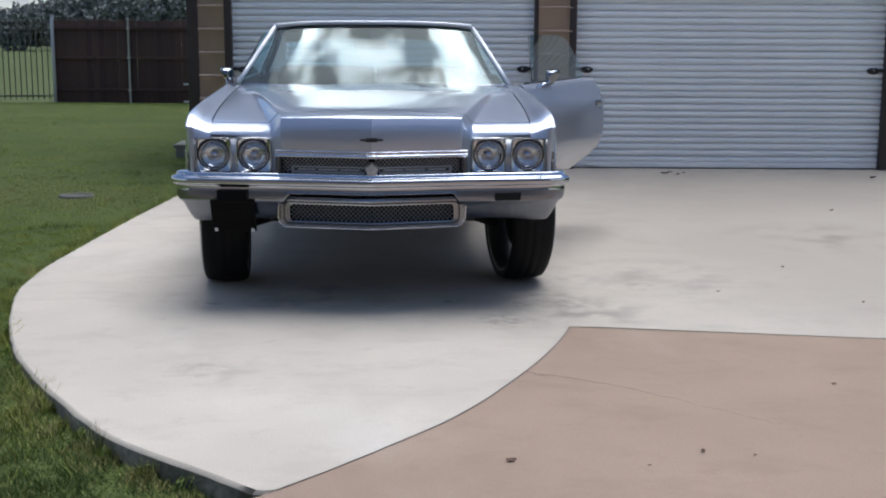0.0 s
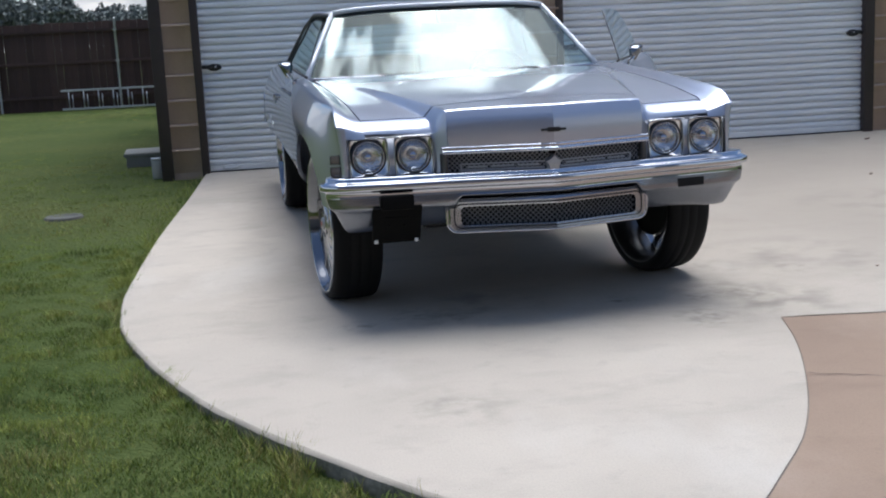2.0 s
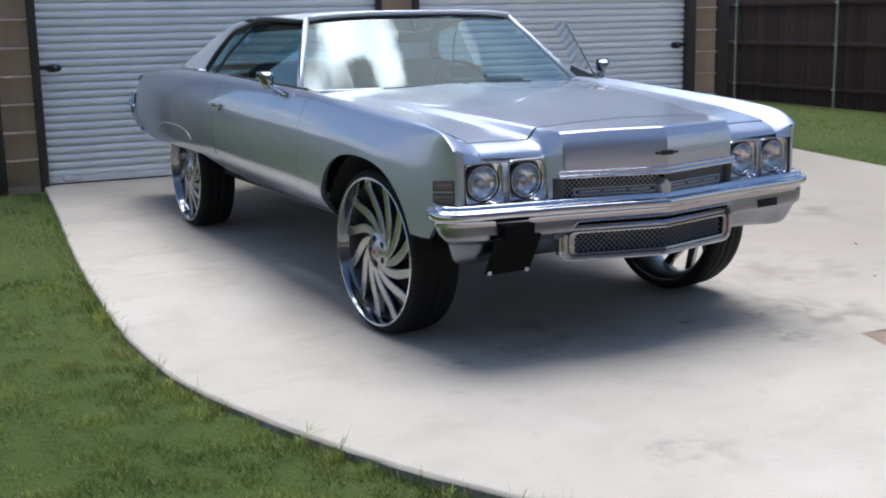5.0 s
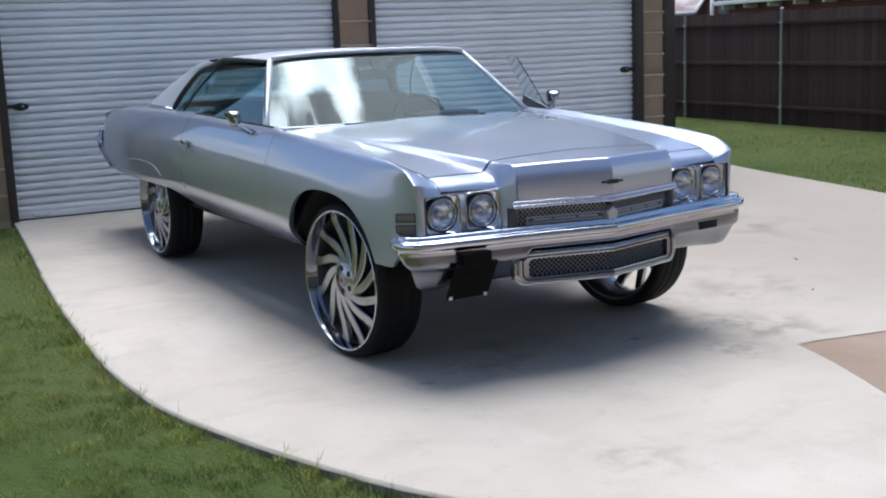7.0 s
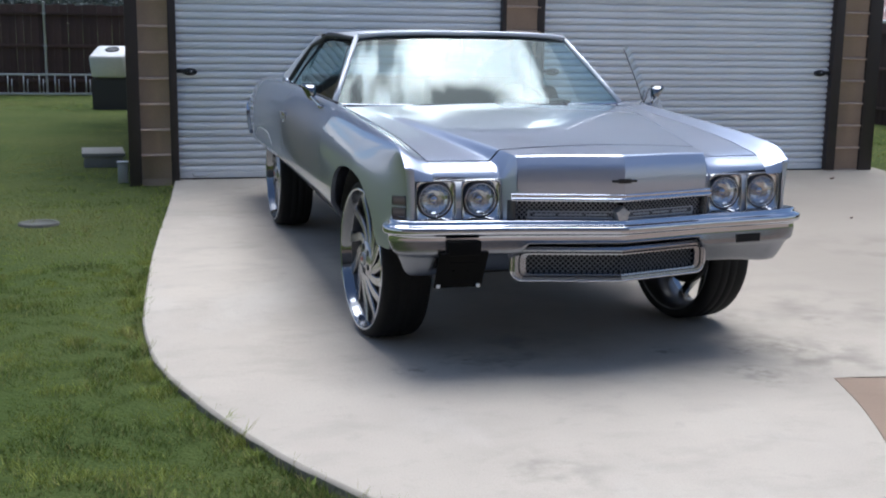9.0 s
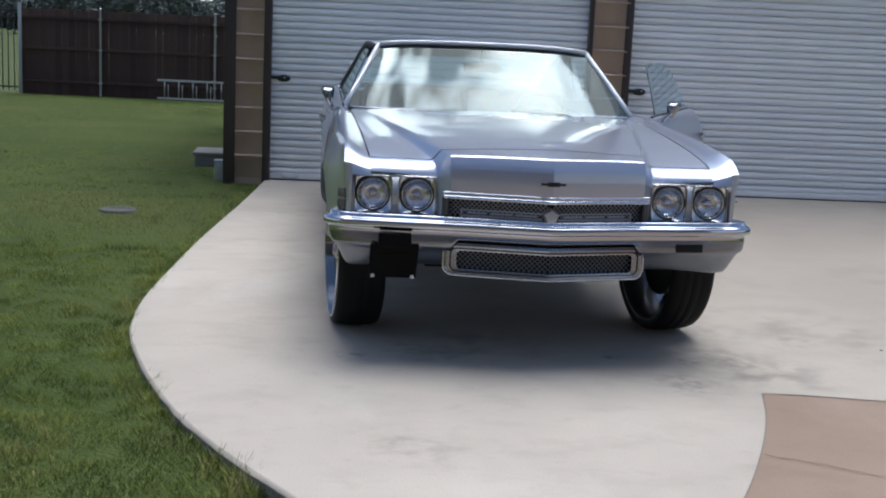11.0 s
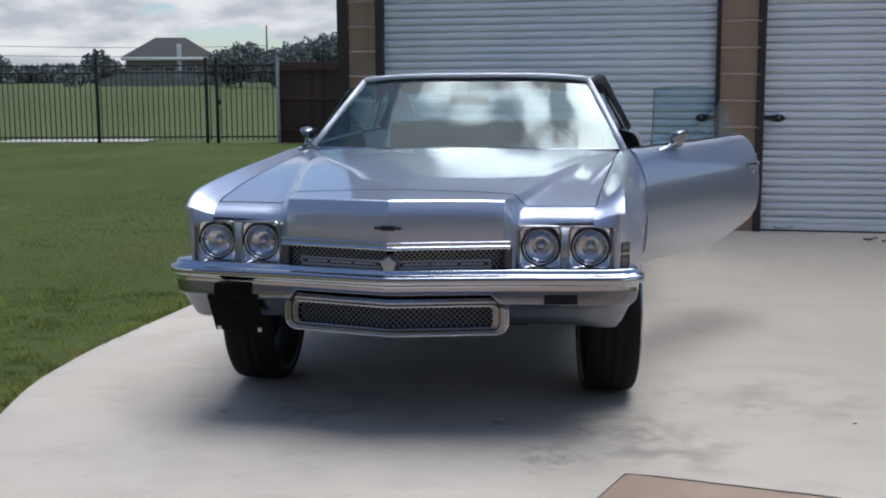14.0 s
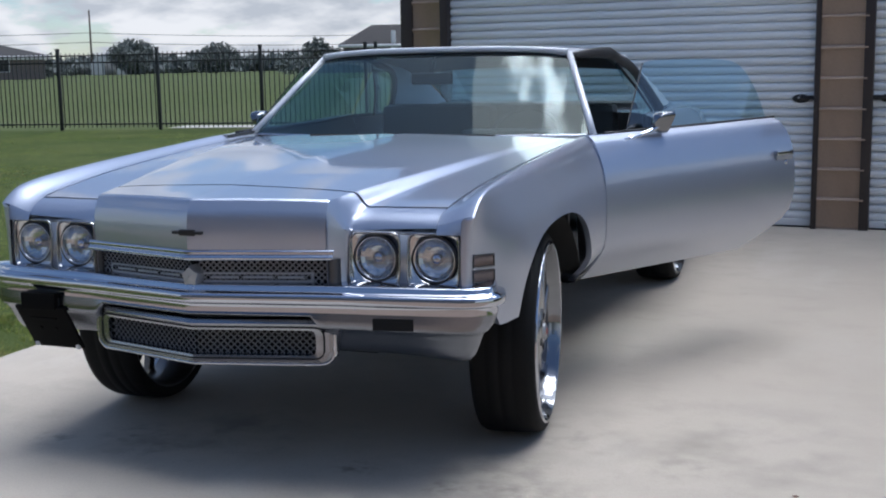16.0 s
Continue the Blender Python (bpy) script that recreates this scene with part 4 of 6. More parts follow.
def build_headlights(s):
    z0, z1 = 0.688, 0.862
    bm = bmesh.new()
    # surround behind the lamp cells
    for xa, xb, za, zb in ((0.462, 0.499, 0.672, 0.868), (0.665, 0.697, 0.672, 0.868), (0.863, 0.884, 0.672, 0.868), (0.495, 0.868, 0.672, 0.694), (0.495, 0.868, 0.857, 0.868)):
        xs = lin(xa, xb, 6)
        grid(bm, [[(x * s, bezel_y(x) + dy + 0.075 * (z - 0.775), z) for x in xs] for dy, z in ((0.06, za), (0.002, za), (0.002, zb), (0.06, zb))], flip=s < 0)
    grid(bm, [[(x * s, bezel_y(x) + 0.11, z) for x in lin(0.47, 0.88, 6)] for z in (0.672, 0.868)], flip=s < 0)
    part("headlight_panel", bm, M_ARGENT, car, "grey painted headlight panel")
    for cx in (0.582, 0.780):
        xa, xb = cx - 0.093, cx + 0.093
        zc = (z0 + z1) / 2 + 0.004
        n = 56
        R = 0.0745

        def ring(hx, hz, rr, dy, round_k):
            pts = []
            for i in range(n):
                a = 2 * math.pi * i / n
                c, q = math.cos(a), math.sin(a)
                k = 1 / max((abs(c) ** 8 + abs(q) ** 8) ** 0.125, 1e-6)
                x, z = cx + hx * c * k * round_k + rr * c * (1 - round_k), zc + hz * q * k * round_k + rr * q * (1 - round_k)
                pts.append((x * s, bezel_y(x) + dy + 0.075 * (z - 0.775), z))
            return pts
        bm = bmesh.new()
        rows = [ring(0.0868, 0.0868, R, 0.012, 1), ring(0.0868, 0.0868, R, -0.005, 1), ring(0.0838, 0.0838, R, -0.007, 1), ring(0.0822, 0.0822, R, -0.002, 1),
                ring(0.0806, 0.0806, R, 0.003, 1), ring(0.0790, 0.0790, R, 0.0045, 1), ring(0.078, 0.078, 0.0775, 0.006, 0.0), ring(0.078, 0.078, 0.0765, 0.014, 0.0)]
        grid(bm, rows, close_v=True, flip=s < 0)
        bz = part("headlight_bezel", bm, M_BEZEL, car, "polished bezel with square outline", sharp=28)
        bm = bmesh.new()
        y0 = bezel_y(cx)
        lathe(bm, [(0.034, 0.0768), (0.012, 0.0768), (0.006, 0.0752), (0.005, 0.0735), (0.007, 0.0722), (0.014, 0.0715)], 48, "y", (cx * s, y0, zc))
        part("lamp_ring", bm, M_BARREL, bz, "dark retaining ring")
        bm = bmesh.new()
        lathe(bm, [(0.016, 0.0716), (0.006, 0.0714), (0.003, 0.0695), (0.004, 0.0668), (0.010, 0.0640)], 48, "y", (cx * s, y0, zc))
        part("lamp_rim", bm, M_BEZEL, bz, "bright rim of the lens")
        bm = bmesh.new()
        lathe(bm, [(0.010, 0.0645), (0.022, 0.0600), (0.031, 0.050), (0.037, 0.038), (0.041, 0.024), (0.043, 0.001)], 18, "y", (cx * s, y0, zc))
        part("reflector", bm, M_REFLECT, bz, smooth=False)
        bm = bmesh.new()
        lathe(bm, [(0.0, 0.001), (0.002, 0.012), (0.010, 0.019), (0.022, 0.020), (0.06, 0.014)], 20, "y", (cx * s, y0 + 0.016, zc))
        part("bulb_shield", bm, M_CHROME, bz)
        bm = bmesh.new()
        lathe(bm, [(-0.006, 0.001), (-0.0055, 0.02), (-0.003, 0.038), (0.001, 0.052), (0.006, 0.0640)], 40, "y", (cx * s, y0, zc))
        part("lens", bm, M_LENS, bz).visible_shadow = False


build_headlights(-1)
build_headlights(1)


def lattice(bm, place, u0, u1, v0, v1, pitch, w, depth=0.004):
    """Crossed diagonal bars within a rectangle; place(u, v, d) puts a point of it in space."""
    h = v1 - v0
    for sgn in (1, -1):
        c = u0 - h
        while c < u1 + h:
            # bar u = c + sgn*(v - v0) for sgn=1, mirrored otherwise
            seg = []
            for v in (v0, v1):
                seg.append((c + (v - v0) if sgn > 0 else c + h - (v - v0), v))
            (ua, va), (ub, vb) = seg
            lo, hi = 0.0, 1.0
            du = ub - ua
            if abs(du) > 1e-9:
                t0, t1 = sorted(((u0 - ua) / du, (u1 - ua) / du))
                lo, hi = max(lo, t0), min(hi, t1)
            if hi - lo > 0.04:
                p = [(ua + du * t, va + (vb - va) * t) for t in (lo, (lo + hi) / 2, hi)]
                rows = [[place(a - w, b, 0.0), place(a, b, -depth), place(a + w, b, 0.0)] for a, b in p]
                grid(bm, rows, flip=False)
            c += pitch


def build_grille():
    def at(u, v, d):
        return (u, 0.036 + 0.25 * abs(u) + d, v)
    # black backing, for the shade in the opening
    bm = bmesh.new()
    xs = lin(-0.47, 0.47, 30)
    grid(bm, [[(x, 0.075 + 0.25 * abs(x), 0.685) for x in xs], [(x, 0.075 + 0.25 * abs(x), 0.80) for x in xs]])
    grid(bm, [[(x, 0.075 + 0.25 * abs(x), 0.690) for x in xs], [(x, 0.0 + 0.25 * abs(x), 0.690) for x in xs]])
    g = part("grille", bm, M_GAP, car, "dark recessed upper grille")
    for s in (-1, 1):
        bm = bmesh.new()
        lattice(bm, lambda u, v, d: at(u * s, v, d), 0.012, 0.440, 0.696, 0.777, 0.0205, 0.0032)
        part("mesh_screen", bm, M_DULL, g, "fine diamond wire mesh")
        # inner bar with slots
        bm = bmesh.new()
        for u0, u1, v0, v1 in ((0.035, 0.39, 0.728, 0.734), (0.035, 0.39, 0.702, 0.708), (0.384, 0.392, 0.702, 0.734), (0.06, 0.15, 0.714, 0.722), (0.165, 0.26, 0.714, 0.722), (0.275, 0.36, 0.714, 0.722)):
            us = lin(u0, u1, 4)
            rows = [[at(u * s, v, d) for d, v in ((0, v0), (-0.012, v0), (-0.012, v1), (0, v1))] for u in us]
            grid(bm, rows, flip=s > 0)
        part("grille_bar", bm, M_STEEL, g, "slotted alloy bar")
        bm = bmesh.new()
        rows = [[((0.445 + o) * s, 0.008 + 0.25 * 0.445 + d, z) for o, d in ((-0.004, 0.05), (0.0, 0.0), (0.014, 0.0), (0.028, 0.02), (0.030, 0.06))] for z in (0.688, 0.78)]
        grid(bm, rows, flip=s < 0)
        part("grille_end", bm, M_BARREL, g, "dark end of the grille opening")
    # plain crest in the middle
    bm = bmesh.new()
    n, big, small = 10, 0.037, 0.027
    pts = [((big if i % 2 == 0 else small) * math.sin(2 * math.pi * i / n), (big if i % 2 == 0 else small) * math.cos(2 * math.pi * i / n)) for i in range(n)]
    rows = [[(x * k, y, 0.722 + z * k) for x, z in pts] for y, k in ((0.050, 1.0), (0.010, 1.0), (0.004, 0.88), (0.003, 0.45), (0.0, 0.05))]
    grid(bm, rows, close_v=True)
    bmesh.ops.recalc_face_normals(bm, faces=bm.faces)
    part("crest", bm, M_STEEL, g, "plain grey crest")


build_grille()

BUMP = [(0.0, 0.0), (0.22, 0.042), (0.44, 0.085), (0.62, 0.109), (0.80, 0.136), (0.90, 0.158), (0.948, 0.186), (0.968, 0.218), (0.965, 0.268), (0.942, 0.335)]


def bump_path(n=60):
    """Points and outward directions along half of the bumper."""
    def at(t):
        k = min(int(t), len(BUMP) - 2)
        f = t - k
        p = [Vector(BUMP[max(0, min(len(BUMP) - 1, k + d))]) for d in (-1, 0, 1, 2)]
        return 0.5 * ((2 * p[1]) + (p[2] - p[0]) * f + (2 * p[0] - 5 * p[1] + 4 * p[2] - p[3]) * f * f + (3 * p[1] - p[0] - 3 * p[2] + p[3]) * f ** 3)
    out = []
    for k in range(n + 1):
        t = (len(BUMP) - 1) * k / n
        a, b = at(max(0, t - 0.02)), at(min(len(BUMP) - 1, t + 0.02))
        d = (b - a).normalized()
        nrm = Vector((d.y, -d.x))
        if k == 0:
            nrm = Vector((0, -1))
        out.append((at(t), nrm))
    return out


def build_bumper():
    bm = bmesh.new()
    blade = [(-0.075, 0.703), (-0.012, 0.7005), (-0.003, 0.6985), (0.0003, 0.694), (0.0015, 0.684), (0.004, 0.680), (0.020, 0.676), (0.0255, 0.6725), (0.0278, 0.667),
             (0.0285, 0.650), (0.0265, 0.645), (0.018, 0.6415), (0.006, 0.638), (0.0035, 0.634), (0.0033, 0.626), (0.0045, 0.612)]
    low = [(0.007, 0.590), (0.0088, 0.572), (0.006, 0.563), (-0.006, 0.557), (-0.014, 0.545), (-0.026, 0.515), (-0.038, 0.49), (-0.052, 0.473), (-0.075, 0.465), (-0.12, 0.467)]
    half = []
    for p, nrm in bump_path():
        r = [(p + nrm * o, z) for o, z in blade]
        x = p.x
        bottom = sm(x, (0.0, 0.578), (0.414, 0.577), (0.427, 0.462), (0.6, 0.458), (0.88, 0.446), (1.0, 0.448))
        bottom += sm(p.y, (0.165, 0.0), (0.19, 0.006), (0.22, 0.045), (0.26, 0.095), (0.30, 0.128), (0.345, 0.146))
        tuck = sm(p.y, (0.13, 0.0), (0.20, 0.035), (0.345, 0.06))
        for o, z in low:
            zz = 0.612 - (0.612 - z) * (0.612 - bottom) / (0.612 - 0.464)
            under_turn = sm(x, (0.44, 1.0), (0.72, 1.0), (0.86, 0.15), (1.0, 0.0)) * sm(z, (0.465, 0.045), (0.515, 0.020), (0.557, 0.0))
            r.append((p + nrm * (o - tuck * (0.612 - z) / 0.15 - under_turn), zz))
        half.append([(q.x, q.y, z) for q, z in r])
    rows = mirrored(half[:0:-1]) + half
    nb = len(blade)
    grid(bm, [r[:nb] for r in rows])
    under = bmesh.new()
    grid(under, [r[nb - 1:] for r in rows])
    for row, fl in ((rows[0], True), (rows[-1], False)):
        grid(bm, [row[:nb], [(x * 0.94, y + 0.01, z) for x, y, z in row[:nb]]], flip=fl)
    b = part("front_bumper", bm, M_CHROME, car, "chrome V-shaped front bumper", sharp=28)
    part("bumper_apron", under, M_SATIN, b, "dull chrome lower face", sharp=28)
    # lower air intake: chrome surround and mesh

    def yy(x):
        return 0.245 * abs(x) - 0.003

    def loop(hx, z0, z1, rad, o, n=10):
        pts = []
        corners = ((hx - rad, z1 - rad, 0), (-(hx - rad), z1 - rad, 90), (-(hx - rad), z0 + rad, 180), (hx - rad, z0 + rad, 270))
        for ci, (cx, cz, a0) in enumerate(corners):
            for k in range(n + 1):
                a = radians(a0 + 90 * k / n)
                x = cx + rad * math.cos(a)
                pts.append((x, yy(x) + o, cz + rad * math.sin(a)))
            nx = corners[(ci + 1) % 4]
            a = radians(a0 + 90)
            sx, sz = cx + rad * math.cos(a), cz + rad * math.sin(a)
            ex, ez = nx[0] + rad * math.cos(a), nx[1] + rad * math.sin(a)
            for k in range(1, 24):
                x = sx + (ex - sx) * k / 24
                pts.append((x, yy(x) + o, sz + (ez - sz) * k / 24))
        return pts
    bm = bmesh.new()
    rows = [loop(0.456, 0.438, 0.583, 0.045, 0.06), loop(0.459, 0.436, 0.583, 0.045, 0.022), loop(0.458, 0.437, 0.582, 0.044, 0.008), loop(0.448, 0.443, 0.570, 0.038, 0.000), loop(0.423, 0.459, 0.555, 0.028, 0.002),
            loop(0.402, 0.465, 0.548, 0.020, 0.004), loop(0.398, 0.467, 0.546, 0.018, 0.034)]
    grid(bm, rows, close_v=True)
    bmesh.ops.recalc_face_normals(bm, faces=bm.faces)
    surround = part("intake_surround", bm, M_RING, b, "rounded satin silver surround", sharp=26)
    bm = bmesh.new()
    lip = loop(0.460, 0.4345, 0.583, 0.046, 0.012)
    tube(bm, [p for p in lip[30:] + lip[:4] if p[2] < 0.556], 0.0065, 8)
    part("intake_lip", bm, M_CHROME, surround, "bright chrome lip")
    # black bead that stands for the groove's shade
    bm = bmesh.new()
    ring = loop(0.431, 0.455, 0.559, 0.031, -0.0005)
    tube(bm, ring + ring[:1], 0.0024, 6)
    part("intake_groove", bm, M_GAP, surround, "thin black bead for the groove's shade")
    bm = bmesh.new()
    for s in (-1, 1):
        lattice(bm, lambda u, v, d: (u * s, yy(u) + 0.028 + d, v), 0.0, 0.400, 0.463, 0.550, 0.0225, 0.0034)
    part("mesh_screen", bm, M_MESH, b, "diamond wire mesh")
    bm = bmesh.new()
    xs = lin(-0.445, 0.445, 24)
    grid(bm, [[(x, yy(x) + 0.07, z) for x in xs] for z in (0.45, 0.57)])
    part("intake_back", bm, M_GAP, b)
    # black plates for the shade in the signal-lamp openings
    for s in (-1, 1):
        bm = bmesh.new()
        c = (0.672 * s, 0.108)
        box(bm, (-0.066, -0.0025, -0.019), (0.066, 0.02, 0.019), 0.002, m=pose(c[0], 0.1065, 0.582, 0, 0, 8.5 * s))
        part("signal_shade_plate", bm, M_GAP, b, "black plate for the shade in the empty signal-lamp opening")
    # bumper bolts
    for x in (0.085, 0.20, 0.545):
        for s in (-1, 1):
            y = [p for p, n in bump_path() if p.x >= x][0].y
            bm = bmesh.new()
            lathe(bm, [(0.004, 0.009), (-0.003, 0.008), (-0.006, 0.004), (-0.0065, 0.0005)], 12, "y", (x * s, y - 0.000, 0.624))
            part("bolt", bm, M_CHROME, b)


build_bumper()


def build_plate_bracket():
    bm = bmesh.new()
    box(bm, (-0.755, 0.075, 0.560), (-0.610, 0.125, 0.620), 0.006)
    tilt = pose(-0.682, 0.088, 0.568, 30, 0, 0)
    box(bm, (-0.108, -0.006, -0.190), (0.108, 0.006, 0.004), 0.005, m=tilt)
    box(bm, (-0.060, -0.010, -0.052), (0.055, -0.004, -0.044), 0.002, m=tilt)
    for dx in (-0.035, 0.03):
        box(bm, (dx - 0.006, -0.010, -0.10), (dx + 0.006, -0.005, -0.088), 0.002, m=tilt)
    b = part("plate_bracket", bm, M_PLATE, car, "black empty number-plate bracket")
    for x, z in ((-0.772, 0.412), (-0.593, 0.409)):
        bm = bmesh.new()
        box(bm, (x - 0.008, 0.164, z - 0.008), (x + 0.008, 0.176, z + 0.008), 0.002)
        part("bolt", bm, M_WHITE, b, "white plastic bolt")


build_plate_bracket()

DOOR0, DOOR1 = 1.684, 3.125


def door_rear(z):
    return DOOR1 - 0.17 * max(0.0, (0.78 - z) / 0.28) ** 2 - 0.03 * max(0.0, (z - 1.03) / 0.07) ** 2


def build_door(s, hinge, angle):
    """A long coupe door; its mesh is made about the hinge."""
    bm = bmesh.new()
    hx, hy = hinge
    zs_t = (0, 0.02, 0.05, 0.09, 0.14, 0.2, 0.27, 0.35, 0.43, 0.52, 0.6, 0.68, 0.76, 0.84, 0.9, 0.95, 1.0)
    zb = 0.458 if angle else 0.492

    def col(u, inset):
        pts = []
        for t in zs_t:
            y = DOOR0 + (DOOR1 - DOOR0) * u
            z = ridge_z(y) + (zb - ridge_z(y)) * t
            yr = door_rear(z)
            y = DOOR0 + (yr - DOOR0) * u
            x = side_x(y, z)
            if inset:
                x = min(x - 0.035, 0.86)
                x = x - 0.03 * math.sin(math.pi * t)
            pts.append(((x - hx) * s, y - hy, z))
        return pts
    us = lin(0, 0.9, 24) + [0.93, 0.96, 0.985, 1.0]
    outer, inner = [col(u, 0) for u in us], [col(u, 1) for u in us]
    grid(bm, outer, flip=s < 0)
    grid(bm, inner, flip=s > 0, mat=1)
    for j, fl in ((0, s > 0), (-1, s < 0)):
        grid(bm, [[r[j] for r in outer], [r[j] for r in inner]], flip=fl)
    for i, fl in ((0, s < 0), (-1, s > 0)):
        grid(bm, [outer[i], inner[i]], flip=fl)
    bmesh.ops.remove_doubles(bm, verts=bm.verts, dist=0.0003)
    d = part("door", bm, [M_PAINT, M_SEAT], car, "open driver's door with its window up" if angle else "closed passenger door")
    d.matrix_basis = pose(hx * s, hy, 0, -0.5 if angle else 0.0, 0, -angle * s)
    # window pane
    bm = bmesh.new()
    pane = []
    for u in lin(0, 0.86, 14) + lin(0.88, 1.0, 8):
        y = 1.96 + (3.06 - 1.96) * u
        top = sm(y, (1.96, 1.092), (2.10, 1.243), (2.24, 1.392), (2.34, 1.406), (2.75, 1.412), (2.90, 1.407), (2.98, 1.388), (3.03, 1.345), (3.06, 1.250))
        r = []
        for t in lin(0, 1, 8):
            z = 1.085 + (top - 1.085) * t
            x = 0.868 - 0.50 * (z - 1.085) ** 1.08
            r.append(((x - hx) * s, y - hy, z))
        pane.append(r)
    grid(bm, pane, flip=s < 0)
    w = part("window_glass", bm, M_BLUEGLASS if angle else M_GLASS, d, "blue-tinted window glass")
    w.visible_shadow = False
    # dark front edge of the pane
    bm = bmesh.new()
    edge = [(y, sm(y, (1.96, 1.092), (2.10, 1.243), (2.24, 1.392))) for y in lin(1.96, 2.24, 8)]
    tube(bm, [((0.868 - 0.50 * (z - 1.085) ** 1.08 - hx) * s, y - hy, z) for y, z in edge], 0.0035, 6)
    part("edge_seal", bm, M_BLACK, w, "thin dark edge")
    # belt trim
    bm = bmesh.new()
    tube(bm, [((ridge_x(y) - 0.012 - hx) * s, y - hy, ridge_z(y) + 0.004) for y in lin(1.80, 3.11, 16)], 0.006)
    part("belt_trim", bm, M_BLACK, d, "thin black weather strip")
    # handle: plate, pull and key lock
    bm = bmesh.new()
    hxo = side_x(3.03, 0.945)
    m = pose((hxo - hx + 0.010) * s, 3.025 - hy, 0.948)
    box(bm, (-0.012, -0.075, -0.012), (0.012, 0.075, 0.012), 0.006, m=m)
    part("door_handle", bm, M_CHROME, d, "chrome pull handle")
    bm = bmesh.new()
    box(bm, (-0.010, -0.068, -0.034), (0.004, 0.068, -0.010), 0.004, m=m)
    part("handle_recess", bm, M_STEEL, d)
    bm = bmesh.new()
    lathe(bm, [(-0.01, 0.013), (0.008, 0.013), (0.010, 0.010), (0.011, 0.001)] if s > 0 else [(0.01, 0.013), (-0.008, 0.013), (-0.010, 0.010), (-0.011, 0.001)], 16, "x", ((hxo - hx) * s, 3.05 - hy, 0.90))
    part("door_lock", bm, M_CHROME, d)
    # mirror: swept stalk and rounded head; the passenger side's stands further back
    if s < 0:
        hx, hy = hx - 0.022, hy - 0.06
    bm = bmesh.new()
    tube(bm, [((0.916 - hx) * s, 1.925 - hy, 1.062), ((0.921 - hx) * s, 1.98 - hy, 1.072), ((0.930 - hx) * s, 2.05 - hy, 1.090), ((0.942 - hx) * s, 2.10 - hy, 1.112)], [0.013, 0.010, 0.009, 0.012], 10)
    box(bm, ((0.914 - hx) * s - 0.016, 1.885 - hy, 1.048), ((0.914 - hx) * s + 0.016, 1.965 - hy, 1.066), 0.005)
    mi = part("mirror", bm, M_CHROME, d, "chrome door mirror on a swept stalk")
    bm = bmesh.new()
    rows = []
    for yy_, sc in ((-0.055, 0.02), (-0.052, 0.35), (-0.042, 0.62), (-0.022, 0.85), (0.005, 0.97), (0.03, 1.0), (0.04, 0.985)):
        ring = []
        for i in range(28):
            a = 2 * math.pi * i / 28
            c, q = math.cos(a), math.sin(a)
            kk = 1 / (abs(c) ** 4 + abs(q) ** 4) ** 0.25
            ring.append(((0.950 - hx + 0.050 * c * kk * sc * (0.34 + 0.33 * (q * kk + 1)) - 0.011 * (1 - q)) * s, 2.120 - hy + yy_, 1.128 + 0.050 * q * kk * sc))
        rows.append(ring)
    vs = grid(bm, rows, close_v=True, flip=s < 0)
    bm.faces.new(vs[0])
    bmesh.ops.recalc_face_normals(bm, faces=bm.faces)
    part("mirror_head", bm, M_RIM, mi, sharp=50)
    bm = bmesh.new()
    bm.faces.new([bm.verts.new((x, y - 0.004, z)) for x, y, z in rows[-1]])
    part("mirror_glass", bm, M_CHROME, mi)
    return d


build_door(-1, (0.90, 1.66), 0.0)
build_door(1, (0.90, 1.66), 28.0)


